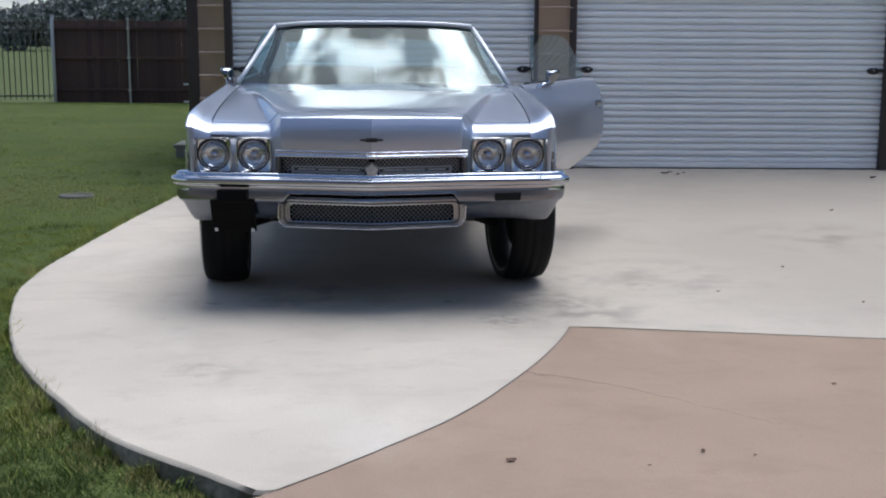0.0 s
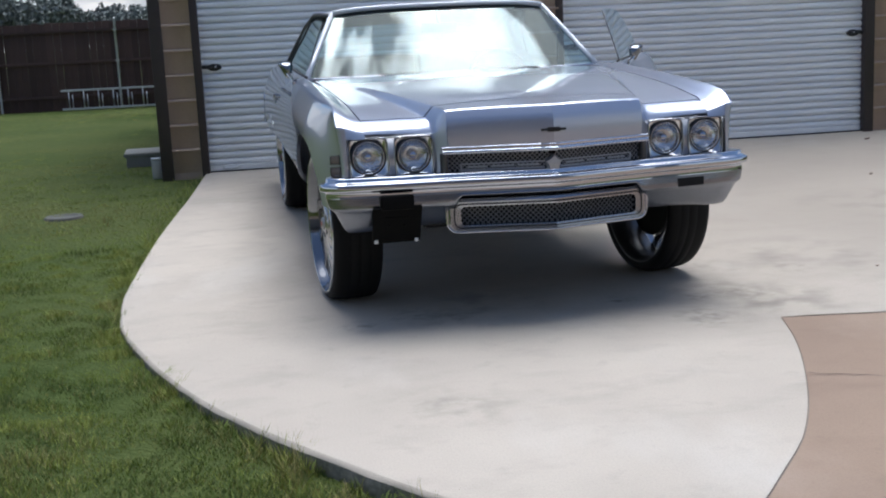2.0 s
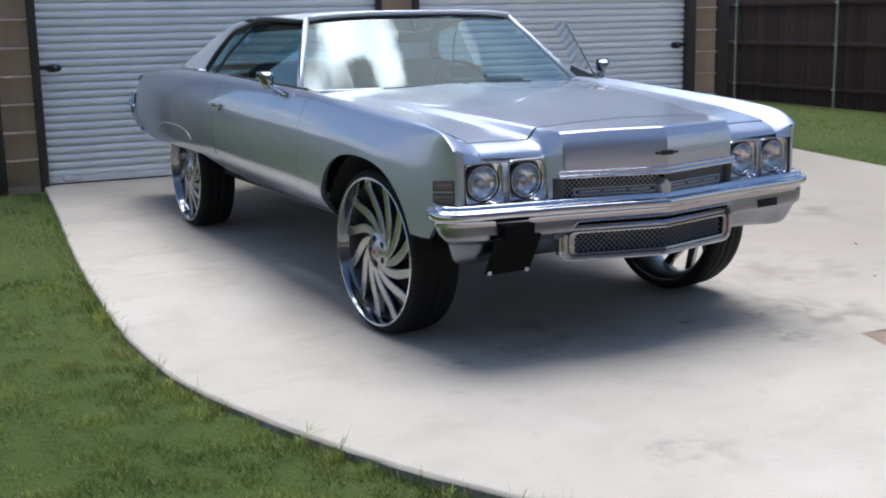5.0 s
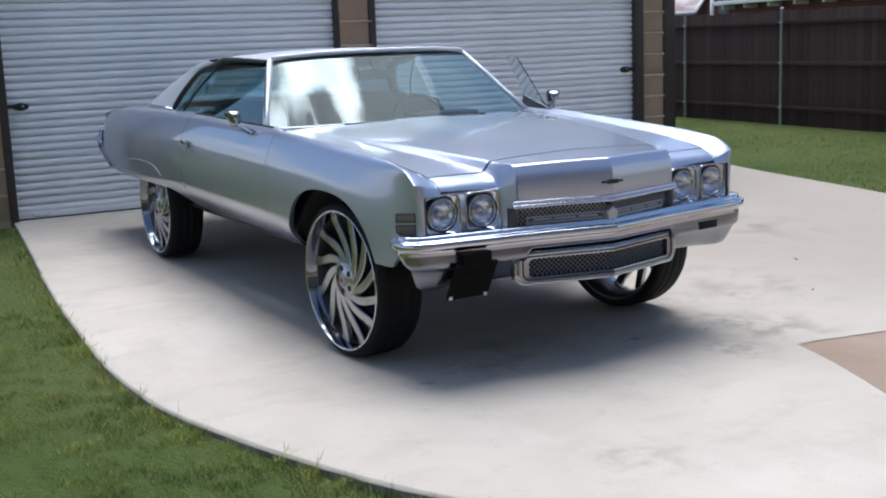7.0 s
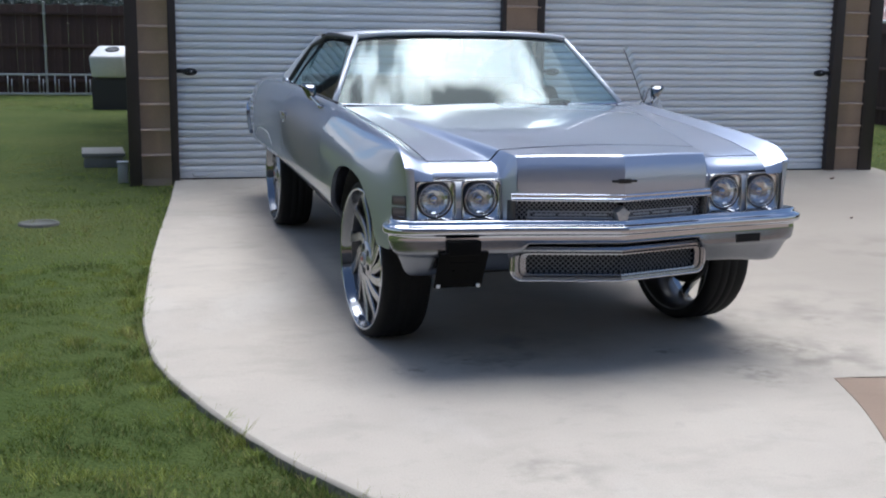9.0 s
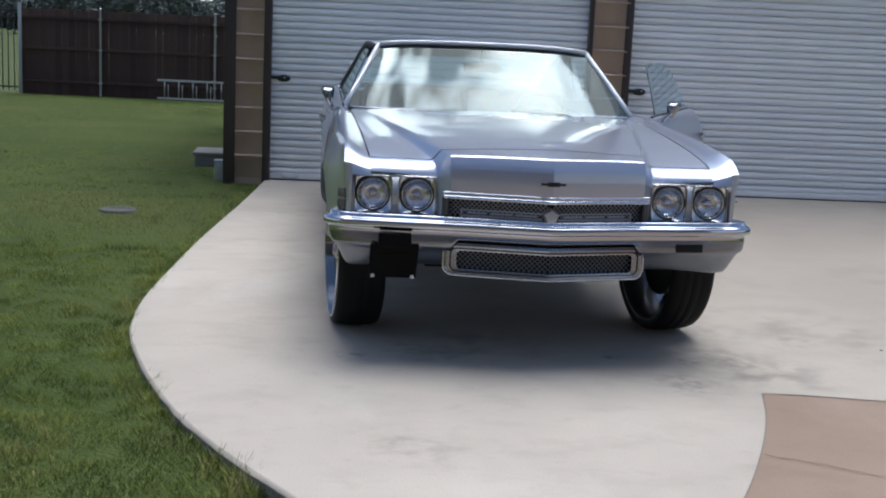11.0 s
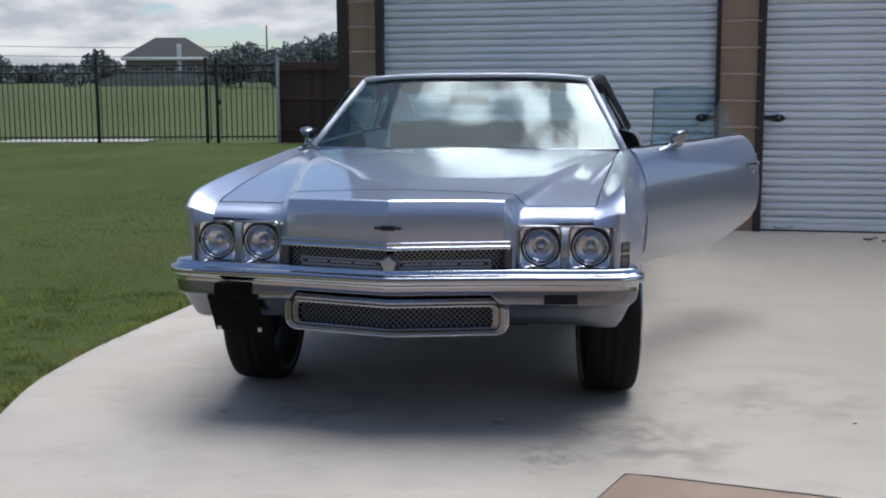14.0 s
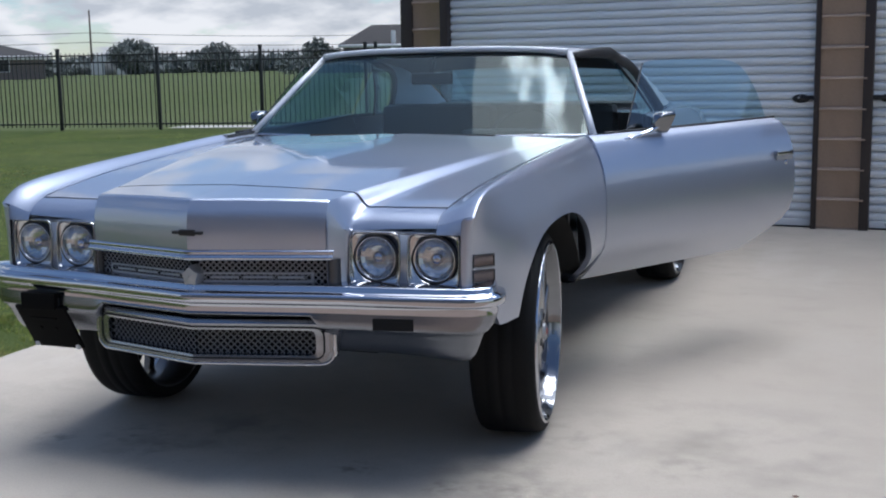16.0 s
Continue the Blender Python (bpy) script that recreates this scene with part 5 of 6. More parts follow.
def build_quarter(s):
    bm = bmesh.new()
    ys = lin(3.129, 3.5, 6) + lin(3.58, 5.0, 24) + lin(5.05, 5.38, 10) + [5.40]
    rows = []
    for y in ys:
        zr = ridge_z(y)
        zb = sm(y, (3.13, 0.51), (3.3, 0.56), (3.5, 0.612), (4.55, 0.612), (4.78, 0.628), (5.0, 0.664), (5.2, 0.716), (5.4, 0.790))
        col = [(0.60, y, zr + 0.012), (0.70, y, zr + 0.011), (0.78, y, zr + 0.009), (0.84, y, zr + 0.005)]
        for t in (0, 0.02, 0.05, 0.09, 0.14, 0.2, 0.27, 0.35, 0.43, 0.52, 0.6, 0.68, 0.76, 0.84, 0.9, 0.95, 1.0):
            z = zr + (zb - zr) * t
            col.append((side_x(y, z) - sm(y, (5.2, 0), (5.4, 0.02)), y, z))
        rows.append(col)
    # follow the door's rear edge at the front
    for k, p in enumerate(rows[0]):
        if k > 3:
            rows[0][k] = (p[0], min(door_rear(p[2]) + 0.005, 3.129), p[2])
    edge = [r[-1] for r in rows]
    tail = rows[-1]
    rows = [[(x * s, y, z) for x, y, z in r] for r in rows]
    grid(bm, rows, flip=s < 0)
    grid(bm, [[(x * s, y, z), ((x - 0.04) * s, y, z + 0.004)] for x, y, z in edge], flip=s < 0)
    grid(bm, [[(x * s, y, z), (0.3 * s, y + 0.03, z)] for x, y, z in tail], flip=s < 0)
    q = part("quarter_panel", bm, M_PAINT, car, sharp=30)
    # outline of the wheel skirt
    bm = bmesh.new()
    path = []
    for k in range(25):
        t = k / 24
        y = 3.58 + 0.92 * t
        z = 0.614 + 0.150 * max(0, 1 - abs(2 * t - 1) ** 3.2) ** (1 / 2.4)
        path.append(((side_x(y, z) + 0.0005) * s, y, z))
    tube(bm, path, 0.0042, 6)
    part("skirt_seam", bm, M_STEEL, q, "bright edge of the wheel skirt")
    # end of the rear bumper, wrapped round the rising corner
    bm = bmesh.new()
    rows = []
    for y, z in ((4.98, 0.655), (5.08, 0.680), (5.18, 0.707), (5.28, 0.740), (5.36, 0.775), (5.405, 0.810), (5.415, 0.845)):
        x = side_x(min(y, 5.38), z + 0.02) + 0.002
        rows.append([((x - 0.03) * s, y + 0.006, z - 0.006), ((x + 0.008) * s, y + 0.004, z - 0.010), ((x + 0.016) * s, y, z + 0.006), ((x + 0.012) * s, y - 0.008, z + 0.024), ((x - 0.01) * s, y - 0.012, z + 0.030)])
    grid(bm, rows, flip=s > 0)
    part("rear_bumper", bm, M_CHROME, q, "chrome end of the rear bumper", sharp=50)
    # tail lamp seen edge-on, dark lens in a bright rim
    bm = bmesh.new()
    rows = []
    for z in lin(0.828, 0.905, 8):
        x = side_x(5.38, z) - 0.015
        rows.append([((x + 0.010) * s, 5.375, z), ((x + 0.016) * s, 5.400, z), ((x + 0.010) * s, 5.425, z), ((x - 0.05) * s, 5.430, z)])
    grid(bm, rows, flip=s < 0)
    lamp = part("tail_lamp", bm, M_BLACK, q, "dark wrap-round tail lamp")
    bm = bmesh.new()
    tube(bm, [((side_x(5.38, z) - 0.006) * s, 5.372, z) for z in lin(0.824, 0.910, 8)], 0.006, 6)
    tube(bm, [((side_x(5.38, 0.91) - 0.006) * s, 5.372, 0.910), ((side_x(5.38, 0.91) - 0.010) * s, 5.430, 0.912)], 0.006, 6)
    part("rim", bm, M_CHROME, lamp, "thin chrome rim")


build_quarter(-1)
build_quarter(1)


def build_rockers():
    for s in (-1, 1):
        bm = bmesh.new()
        rows = []
        for y in lin(1.41, 3.25, 20):
            lift = sm(y, (2.4, 0), (3.25, 0.07))
            rows.append([((side_x(y, 0.52) - o) * s, y, z + lift) for o, z in ((0.002, 0.512), (0.010, 0.499), (0.040, 0.494), (0.10, 0.502))])
        grid(bm, rows, flip=s < 0)
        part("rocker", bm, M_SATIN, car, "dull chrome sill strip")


build_rockers()


def rail(y):
    """Half width and height of the roof's edge."""
    return (sm(y, (2.35, 0.655), (2.9, 0.690), (3.4, 0.700), (3.75, 0.705), (4.1, 0.735), (4.5, 0.770)),
            sm(y, (2.35, 1.442), (2.9, 1.458), (3.2, 1.450), (3.4, 1.432), (3.75, 1.362), (4.1, 1.255), (4.5, 1.125)))


def sail_edge(t):
    """Rear edge of the side window, from the roof down to the belt."""
    return (sm(t, (0, 0.700), (0.35, 0.725), (0.7, 0.790), (1, 0.850)), sm(t, (0, 3.02), (0.3, 3.36), (0.6, 3.535), (0.85, 3.61), (1, 3.63)),
            sm(t, (0, 1.424), (0.3, 1.375), (0.6, 1.268), (0.85, 1.172), (1, 1.116)))


def build_roof():
    bm = bmesh.new()
    rows = []
    for y in lin(2.335, 3.45, 18) + [3.56, 3.66]:
        w, z = rail(y)
        crown = sm(y, (2.33, 0.028), (2.9, 0.032), (3.4, 0.034), (4.5, 0.01))
        rows.append([(w * u, y - 0.03 * (1 - u * u) * (1 if y < 2.4 else 0), z + crown * (1 - abs(u) ** 2.4)) for u in lin(-1, 1, 28)])
    grid(bm, rows)
    lining = bmesh.new()
    grid(lining, [[(x * 0.985, y, z - 0.037) for x, y, z in r] for r in rows], flip=True)
    grid(bm, [rows[0], [(x, y - 0.006, z - 0.004) for x, y, z in rows[0]], [(x * 0.995, y - 0.006, z - 0.012) for x, y, z in rows[0]]], flip=True)
    roof = part("roof", bm, M_VINYL, car, "silver-grey vinyl-covered hardtop roof", sharp=40)
    part("headliner", lining, M_HEADLINER, roof, "dark cloth headliner")
    bm = bmesh.new()
    rows = []
    for y in lin(3.66, 4.46, 10):
        w, z = rail(y)
        rows.append([(w * 0.97 * u, y, z - 0.006 + sm(y, (3.6, 0.035), (4.5, 0.01)) * (1 - abs(u) ** 2.4)) for u in lin(-1, 1, 20)])
    grid(bm, rows)
    part("rear_window", bm, M_GLASS, roof, "curved rear window glass").visible_shadow = False
    for s in (-1, 1):
        # sail panel behind the side window
        bm = bmesh.new()
        rows = []
        for t in lin(0, 1, 16):
            ye = 3.30 + 1.2 * t
            we, ze = rail(ye)
            d = sail_edge(t)
            rows.append([((we + (d[0] - we) * u + 0.012 * math.sin(math.pi * u)) * s, ye + (d[1] - ye) * u, ze + (d[2] - ze) * u) for u in lin(0, 1, 8)])
        grid(bm, rows, flip=s > 0)
        part("sail_panel", bm, M_VINYL, roof)
        # dark drip rail and window edge
        bm = bmesh.new()
        path = [((rail(y)[0] + 0.006) * s, y, rail(y)[1] - 0.012) for y in lin(2.36, 3.0, 10)]
        path += [((sail_edge(t)[0] + 0.006) * s, sail_edge(t)[1], sail_edge(t)[2]) for t in lin(0.1, 1, 14)]
        tube(bm, path, [0.012 + (0.021 if s > 0 else 0.006) * (k / 10) ** 0.7 for k in range(11)] + [0.034 if s > 0 else 0.019] * (len(path) - 11), 10)
        part("drip_rail", bm, M_BLACK, roof, "black window surround")
        bm = bmesh.new()
        tube(bm, [((0.865) * s, 3.61, 1.126), (0.83 * s, 4.0, 1.128), (0.79 * s, 4.35, 1.130), (0.76 * s, 4.55, 1.128)], 0.010, 8)
        part("roof_moulding", bm, M_CHROME, roof)
        # quarter window
        bm = bmesh.new()
        pane = []
        for u in lin(0, 1, 6):
            yb, yt = 3.10 + 0.50 * u, 3.08 + 0.36 * u
            zt = 1.42 - 0.10 * u * u
            pane.append([((0.868 - (0.175 - 0.06 * u) * t) * s, yb + (yt - yb) * t, 1.10 + (zt - 1.10) * t) for t in lin(0, 1, 5)])
        grid(bm, pane, flip=s < 0)
        part("quarter_glass", bm, M_GLASS, roof).visible_shadow = False
        bm = bmesh.new()
        tube(bm, [(0.868 * s, 3.42, 1.10), (0.80 * s, 3.30, 1.24), (0.715 * s, 3.08, 1.405)], 0.007, 6)
        part("window_divider", bm, M_BLACK, roof)
    # windscreen
    bm = bmesh.new()
    rows = []
    for t in lin(0, 1, 12):
        r = []
        for u in lin(-1, 1, 44):
            w = 0.868 + (0.650 - 0.868) * t
            q = 1 - abs(u) ** 3.4
            r.append((w * u, 1.954 + (2.350 - 1.954) * t - q * (0.13 - 0.08 * t) - 0.005 * math.sin(math.pi * t), 1.072 + (1.442 - 1.072) * t + 0.022 * q * t))
        rows.append(r)
    grid(bm, rows, flip=False)
    ws = part("windscreen", bm, M_GLASS, car, "curved windscreen reflecting the cloudy sky")
    ws.visible_shadow = False
    for s in (-1, 1):
        bm = bmesh.new()
        tube(bm, [(x * s, y, z) for x, y, z in ((0.872, 1.945, 1.070), (0.815, 2.055, 1.170), (0.740, 2.19, 1.300), (0.657, 2.345, 1.440))], [0.017, 0.017, 0.017, 0.016], 8)
        part("pillar_trim", bm, M_HEADER, car, "bright silver windscreen pillar")
    bm = bmesh.new()
    tube(bm, [(x * 0.985, y - 0.016, z - 0.014) for x, y, z in rows[12]], 0.0042, 8)
    part("windscreen_seal", bm, M_BLACK, ws, "black rubber seal")
    for t, nm, mt, rad in ((1, "header_trim", M_HEADER, 0.014), (0, "cowl_trim", M_CHROME, 0.006)):
        bm = bmesh.new()
        tube(bm, [(x, y - (0.013 if t else 0.003), z + (0.007 if t else 0)) for x, y, z in rows[12 if t else 0]], rad, 8)
        part(nm, bm, mt, car)
    # rear deck, its tail and the cowl
    bm = bmesh.new()
    grid(bm, [[(0.62 * u, y, ridge_z(y) + 0.012 + 0.012 * (1 - u * u)) for u in lin(-1, 1, 10)] for y in lin(4.4, 5.42, 10)])
    grid(bm, [[(0.85 * u, 5.42, z) for u in lin(-1, 1, 4)] for z in (1.04, 0.80)])
    part("boot_lid", bm, M_PAINT, car)
    bm = bmesh.new()
    grid(bm, [[(0.862 * u, sm(v, (0, 1.812), (1, 1.93)) - 0.10 * (1 - u * u) * v, 1.068 + 0.006 * (1 - u * u) - 0.012 * v) for u in lin(-1, 1, 20)] for v in (0, 0.5, 1)])
    part("cowl", bm, M_PAINT, car)
    # raised black ribs for the cowl vent slots' shade, heightened to fit the view
    for s in (-1, 1):
        bm = bmesh.new()
        for k in range(24):
            x = (0.04 + 0.0180 * k) * s
            box(bm, (x - 0.0050, 1.772, centre_z(1.78) - 0.006), (x + 0.0050, 1.795, centre_z(1.79) + 0.0078))
        part("cowl_vent", bm, M_GAP, car, "row of raised black ribs in place of vent slots")


build_roof()


def build_wheel(name_label):
    """A wheel about its own centre, its outer face towards +x; the swirl of the spokes turns with it."""
    w = new("wheel")
    w["label"] = name_label
    bm = bmesh.new()
    prof = [(-0.120, 0.330), (-0.135, 0.345), (-0.139, 0.362), (-0.132, 0.376), (-0.112, 0.385), (-0.075, 0.387), (-0.073, 0.3868), (-0.062, 0.3868), (-0.060, 0.388), (-0.020, 0.388), (-0.018, 0.3868), (-0.006, 0.3868),
            (-0.004, 0.388), (0.036, 0.388), (0.038, 0.3868), (0.050, 0.3868), (0.052, 0.387), (0.100, 0.385), (0.126, 0.378), (0.137, 0.364), (0.138, 0.352), (0.130, 0.343)]
    lathe(bm, [(u * 0.86, r) for u, r in prof], 72)
    part("tyre", bm, M_RUBBER, w, "low-profile black tyre", sharp=40)
    bm = bmesh.new()
    prof = [(0.144, 0.339), (0.128, 0.333), (0.105, 0.329), (0.085, 0.322)]
    lathe(bm, [(u * 0.86, r) for u, r in prof], 72, flip=True)
    rim = part("rim", bm, M_RIM, w, "deep polished chrome rim", sharp=35)
    bm = bmesh.new()
    prof = [(0.128, 0.347), (0.142, 0.350), (0.1465, 0.3475), (0.1475, 0.344), (0.1440, 0.339)]
    lathe(bm, [(u * 0.86, r) for u, r in prof], 72, flip=True)
    part("rim_edge", bm, M_CHROME, rim, "bright outer edge", sharp=50)
    bm = bmesh.new()
    prof = [(0.085, 0.322), (0.060, 0.316), (0.030, 0.308), (-0.03, 0.300), (-0.09, 0.312), (-0.125, 0.330), (-0.132, 0.345), (-0.125, 0.349)]
    lathe(bm, [(u * 0.86, r) for u, r in prof], 60, flip=True)
    part("barrel", bm, M_BARREL, w, "dark inner barrel", sharp=35)
    # rolled spokes
    n = 12
    rows = []
    for k in range(13):
        t = k / 12
        r = 0.055 + (0.322 - 0.055) * t
        sweep = 1.05 * (1 - (1 - t) ** 1.9)
        half = sm(t, (0, 0.026), (0.2, 0.021), (0.5, 0.0225), (0.85, 0.021), (1, 0.031))
        x = sm(t, (0, 0.094), (0.3, 0.086), (0.8, 0.078), (1, 0.080))
        rows.append((r, sweep, half, x))
    bm = bmesh.new()
    g = []
    for r, a, h, x in rows:
        c, s = math.cos(a), math.sin(a)
        da = 1.05 * 1.9 * (1 - (r - 0.055) / 0.267) ** 0.9 / 0.267 * r if r < 0.32 else 0
        tx, ty = c - da * s, s + da * c
        ln = math.hypot(tx, ty)
        nx, ny = -ty / ln, tx / ln
        ring = []
        for o, dx in ((-1, -0.030), (-1, -0.004), (-0.82, 0.0), (0.82, 0.0), (1, -0.004), (1, -0.030)):
            ring.append((x + dx, r * c + nx * h * o, r * s + ny * h * o))
        g.append(ring)
    grid(bm, g, flip=True)
    bmesh.ops.recalc_face_normals(bm, faces=bm.faces)
    first = part("spoke", bm, M_BRUSHED, w, sharp=30)
    for k in range(1, n):
        o = new("spoke", first.data)
        o.parent = w
        o.rotation_euler = (2 * math.pi * k / n, 0, 0)
    bm = bmesh.new()
    lathe(bm, [(0.02, 0.092), (0.088, 0.090), (0.096, 0.084), (0.098, 0.046), (0.102, 0.040), (0.102, 0.001)], 40)
    part("hub", bm, M_BRUSHED, w)
    bm = bmesh.new()
    lathe(bm, [(0.096, 0.034), (0.108, 0.032), (0.112, 0.026), (0.113, 0.001)], 28)
    cap_part = part("centre_cap", bm, M_DULL, w, "small grey centre cap")
    bm = bmesh.new()
    lathe(bm, [(0.112, 0.013), (0.1155, 0.012), (0.1155, 0.001)], 14)
    part("badge", bm, M_RED, cap_part, "small plain red badge")
    # black discs for the shade in the lug holes
    for k in range(5):
        a = 2 * math.pi * k / 5 + 0.3
        bm = bmesh.new()
        lathe(bm, [(0.097, 0.016), (0.0995, 0.0145), (0.0995, 0.0008)], 14, "x", (0, 0.060 * math.cos(a), 0.060 * math.sin(a)))
        part("lug_hole_disc", bm, M_GAP, w)
    bm = bmesh.new()
    lathe(bm, [(0.020, 0.16), (0.022, 0.155), (0.022, 0.05)], 40)
    lathe(bm, [(-0.03, 0.20), (0.0, 0.20), (0.005, 0.05)], 40)
    part("brake_disc", bm, M_UNDER, w)
    w.parent = car
    return w


STEER = 4.0
first_wheel = build_wheel("large chrome wheel with swirling spokes and low tyre")
SIZE = Matrix.Scale(0.99, 4)
first_wheel.matrix_basis = pose(-0.822, AXLE_F, HUB_Z + ground_z(CAR_Y + AXLE_F), 20, 0, 180 + STEER) @ SIZE
for x, y, spin in ((0.822, AXLE_F, 48), (-0.800, AXLE_R, 77), (0.800, AXLE_R, 10)):
    dz = ground_z(CAR_Y + y)
    copy_thing(first_wheel, pose(x, y, HUB_Z + dz, spin, 0, (180 if x < 0 else 0) + ((STEER if x < 0 else 8.0) if y < 2 else 0)) @ SIZE)


def build_underbody():
    bm = bmesh.new()
    box(bm, (-0.76, 1.45, 0.45), (0.76, 4.9, 0.53))
    box(bm, (-0.52, 0.32, 0.43), (0.52, 1.50, 0.60))
    box(bm, (-0.30, 0.95, 0.33), (0.22, 1.45, 0.45), 0.03)
    box(bm, (-0.40, 4.45, 0.38), (0.40, 5.0, 0.47), 0.04)
    box(bm, (-0.80, 0.30, 0.62), (0.80, 0.36, 0.85))
    for s in (-1, 1):
        box(bm, (0.42 * s - 0.05, 0.48, 0.40), (0.42 * s + 0.05, 1.5, 0.52), 0.01)
        box(bm, (0.55 * s - 0.05, 1.5, 0.37), (0.55 * s + 0.05, 5.2, 0.50), 0.01)
    part("chassis", bm, M_UNDER, car)
    bm = bmesh.new()
    tube(bm, [(-0.75, AXLE_R, HUB_Z + 0.05), (0.75, AXLE_R, HUB_Z + 0.05)], 0.045, 12)
    lathe(bm, [(-0.16, 0.03), (-0.12, 0.10), (0, 0.15), (0.12, 0.10), (0.16, 0.03)], 16, "x", (0, AXLE_R, HUB_Z + 0.05))
    part("rear_axle", bm, M_UNDER, car)
    for s in (-1, 1):
        bm = bmesh.new()
        tube(bm, [(0.30 * s, AXLE_F - 0.05, 0.46), (0.70 * s, AXLE_F, 0.33)], 0.03, 8)
        tube(bm, [(0.30 * s, AXLE_F + 0.15, 0.46), (0.70 * s, AXLE_F, 0.33)], 0.025, 8)
        tube(bm, [(0.40 * s, AXLE_F, 0.62), (0.68 * s, AXLE_F, 0.52)], 0.025, 8)
        part("control_arm", bm, M_UNDER, car)


build_underbody()


def build_interior():
    bm = bmesh.new()
    prof = [(1.86, 1.045), (1.98, 1.062), (2.16, 1.060), (2.24, 1.045), (2.27, 1.00), (2.25, 0.90), (2.20, 0.80)]
    grid(bm, [[(x, y, z) for y, z in prof] for x in lin(-0.82, 0.82, 12)])
    box(bm, (0.18, 2.10, 1.03), (0.62, 2.28, 1.085), 0.02)
    part("dashboard", bm, M_DASH, car, "dark grey dashboard")
    bm = bmesh.new()
    m = pose(0.40, 2.44, 1.005, 62, 0, 0)
    ring = []
    for k in range(40):
        a = 2 * math.pi * k / 40
        ring.append([m @ Vector(((0.19 + 0.012 * math.cos(b)) * math.cos(a), (0.19 + 0.012 * math.cos(b)) * math.sin(a), 0.012 * math.sin(b))) for b in (2 * math.pi * i / 8 for i in range(8))])
    grid(bm, ring, close_u=True, close_v=True)
    for a in (0.15, math.pi - 0.15, -math.pi / 2):
        tube(bm, [m @ Vector((0, 0, -0.03)), m @ Vector((0.18 * math.cos(a), 0.18 * math.sin(a), 0))], 0.012, 8)
    tube(bm, [m @ Vector((0, 0, -0.02)), m @ Vector((0, 0, -0.3))], 0.03, 10)
    part("steering_wheel", bm, M_DASH, car, "thin-rimmed steering wheel")
    for y0, top, nm in ((2.70, 1.175, "front_seat"), (3.55, 1.16, "rear_seat")):
        bm = bmesh.new()
        box(bm, (-0.70, y0, 0.62), (0.70, y0 + 0.52, 0.83), 0.05)
        box(bm, (-0.70, y0 + 0.44, 0.78), (-0.01, y0 + 0.58, top), 0.05)
        box(bm, (0.01, y0 + 0.44, 0.78), (0.70, y0 + 0.58, top), 0.05)
        part(nm, bm, M_SEAT, car, "dark grey vinyl bench seat")
    bm = bmesh.new()
    box(bm, (-0.13, 2.235, 1.30), (0.09, 2.262, 1.36), 0.012)
    tube(bm, [(-0.02, 2.25, 1.36), (-0.02, 2.30, 1.435)], 0.010, 8)
    part("rear_view_mirror", bm, M_BLACK, car, "dark inside mirror")
    bm = bmesh.new()
    box(bm, (-0.80, 1.75, 0.55), (0.80, 1.80, 1.04))
    part("bulkhead", bm, M_DASH, car)
    bm = bmesh.new()
    box(bm, (-0.80, 4.10, 0.60), (0.80, 4.16, 1.09))
    grid(bm, [[(-0.66, 4.10, 1.11), (0.66, 4.10, 1.11)], [(-0.70, 4.50, 1.118), (0.70, 4.50, 1.118)]])
    part("parcel_shelf", bm, M_DASH, car)


build_interior()

# ---- beside the garage ----


def build_ladder():
    l = thing("ladder", "aluminium ladder lying on its side against the fence", "ladder", at=(-5.7, 25.72, lawn_z(0, 25)), turn=-3)
    for z in (0.04, 0.42):
        bm = bmesh.new()
        box(bm, (0, -0.012, z - 0.022), (3.2, 0.012, z + 0.022), 0.004)
        part("stile", bm, M_STEEL, l)
    for k in range(10):
        for off, r in ((0.15, 0.014), (0.225, 0.011)):
            bm = bmesh.new()
            tube(bm, [(off + 0.30 * k, 0, 0.05), (off + 0.30 * k, 0, 0.41 if off < 0.2 else 0.33)], r, 8)
            part("rung", bm, M_STEEL, l)


build_ladder()


def build_tank():
    t = thing("water_tank", "tilted white plastic tank with dark lid on a black cart", "tank", at=(-3.07, 21.8, lawn_z(0, 21)), turn=-14)
    tip = pose(0.0, 0.0, 0.62, 17, 0, 0)
    bm = bmesh.new()
    rows = []
    for z, k in ((0.0, 0.94), (0.03, 0.98), (0.20, 1.0), (0.33, 0.99), (0.365, 0.96), (0.375, 0.90)):
        rows.append([tip @ Vector((0.295 * k * a, 0.30 * k * b, z)) for a, b in ((-1, -0.88), (-0.88, -1), (0.88, -1), (1, -0.88), (1, 0.88), (0.88, 1), (-0.88, 1), (-1, 0.88))])
    vs = grid(bm, rows, close_v=True)
    bm.faces.new(vs[-1])
    bm.faces.new(vs[0][::-1])
    part("body", bm, M_WHITE, t)
    bm = bmesh.new()
    lathe(bm, [(0.370, 0.12), (0.395, 0.115), (0.400, 0.09), (0.392, 0.08), (0.392, 0.001)], 24, "z", (0.02, 0.05, 0))
    bmesh.ops.transform(bm, matrix=tip, verts=bm.verts)
    part("lid", bm, M_BLACK, t, "dark round lid")
    bm = bmesh.new()
    rows = [[(0.30 * k * a, 0.24 * k * b, z + 0.08 * b * (z > 0.4)) for a, b in ((-1, -1), (1, -1), (1, 1), (-1, 1))] for z, k in ((-0.05, 1.0), (0.25, 1.02), (0.60, 1.0))]
    vs = grid(bm, rows, close_v=True)
    bm.faces.new(vs[-1])
    bmesh.ops.bevel(bm, geom=list(bm.edges), offset=0.02, segments=2, affect="EDGES")
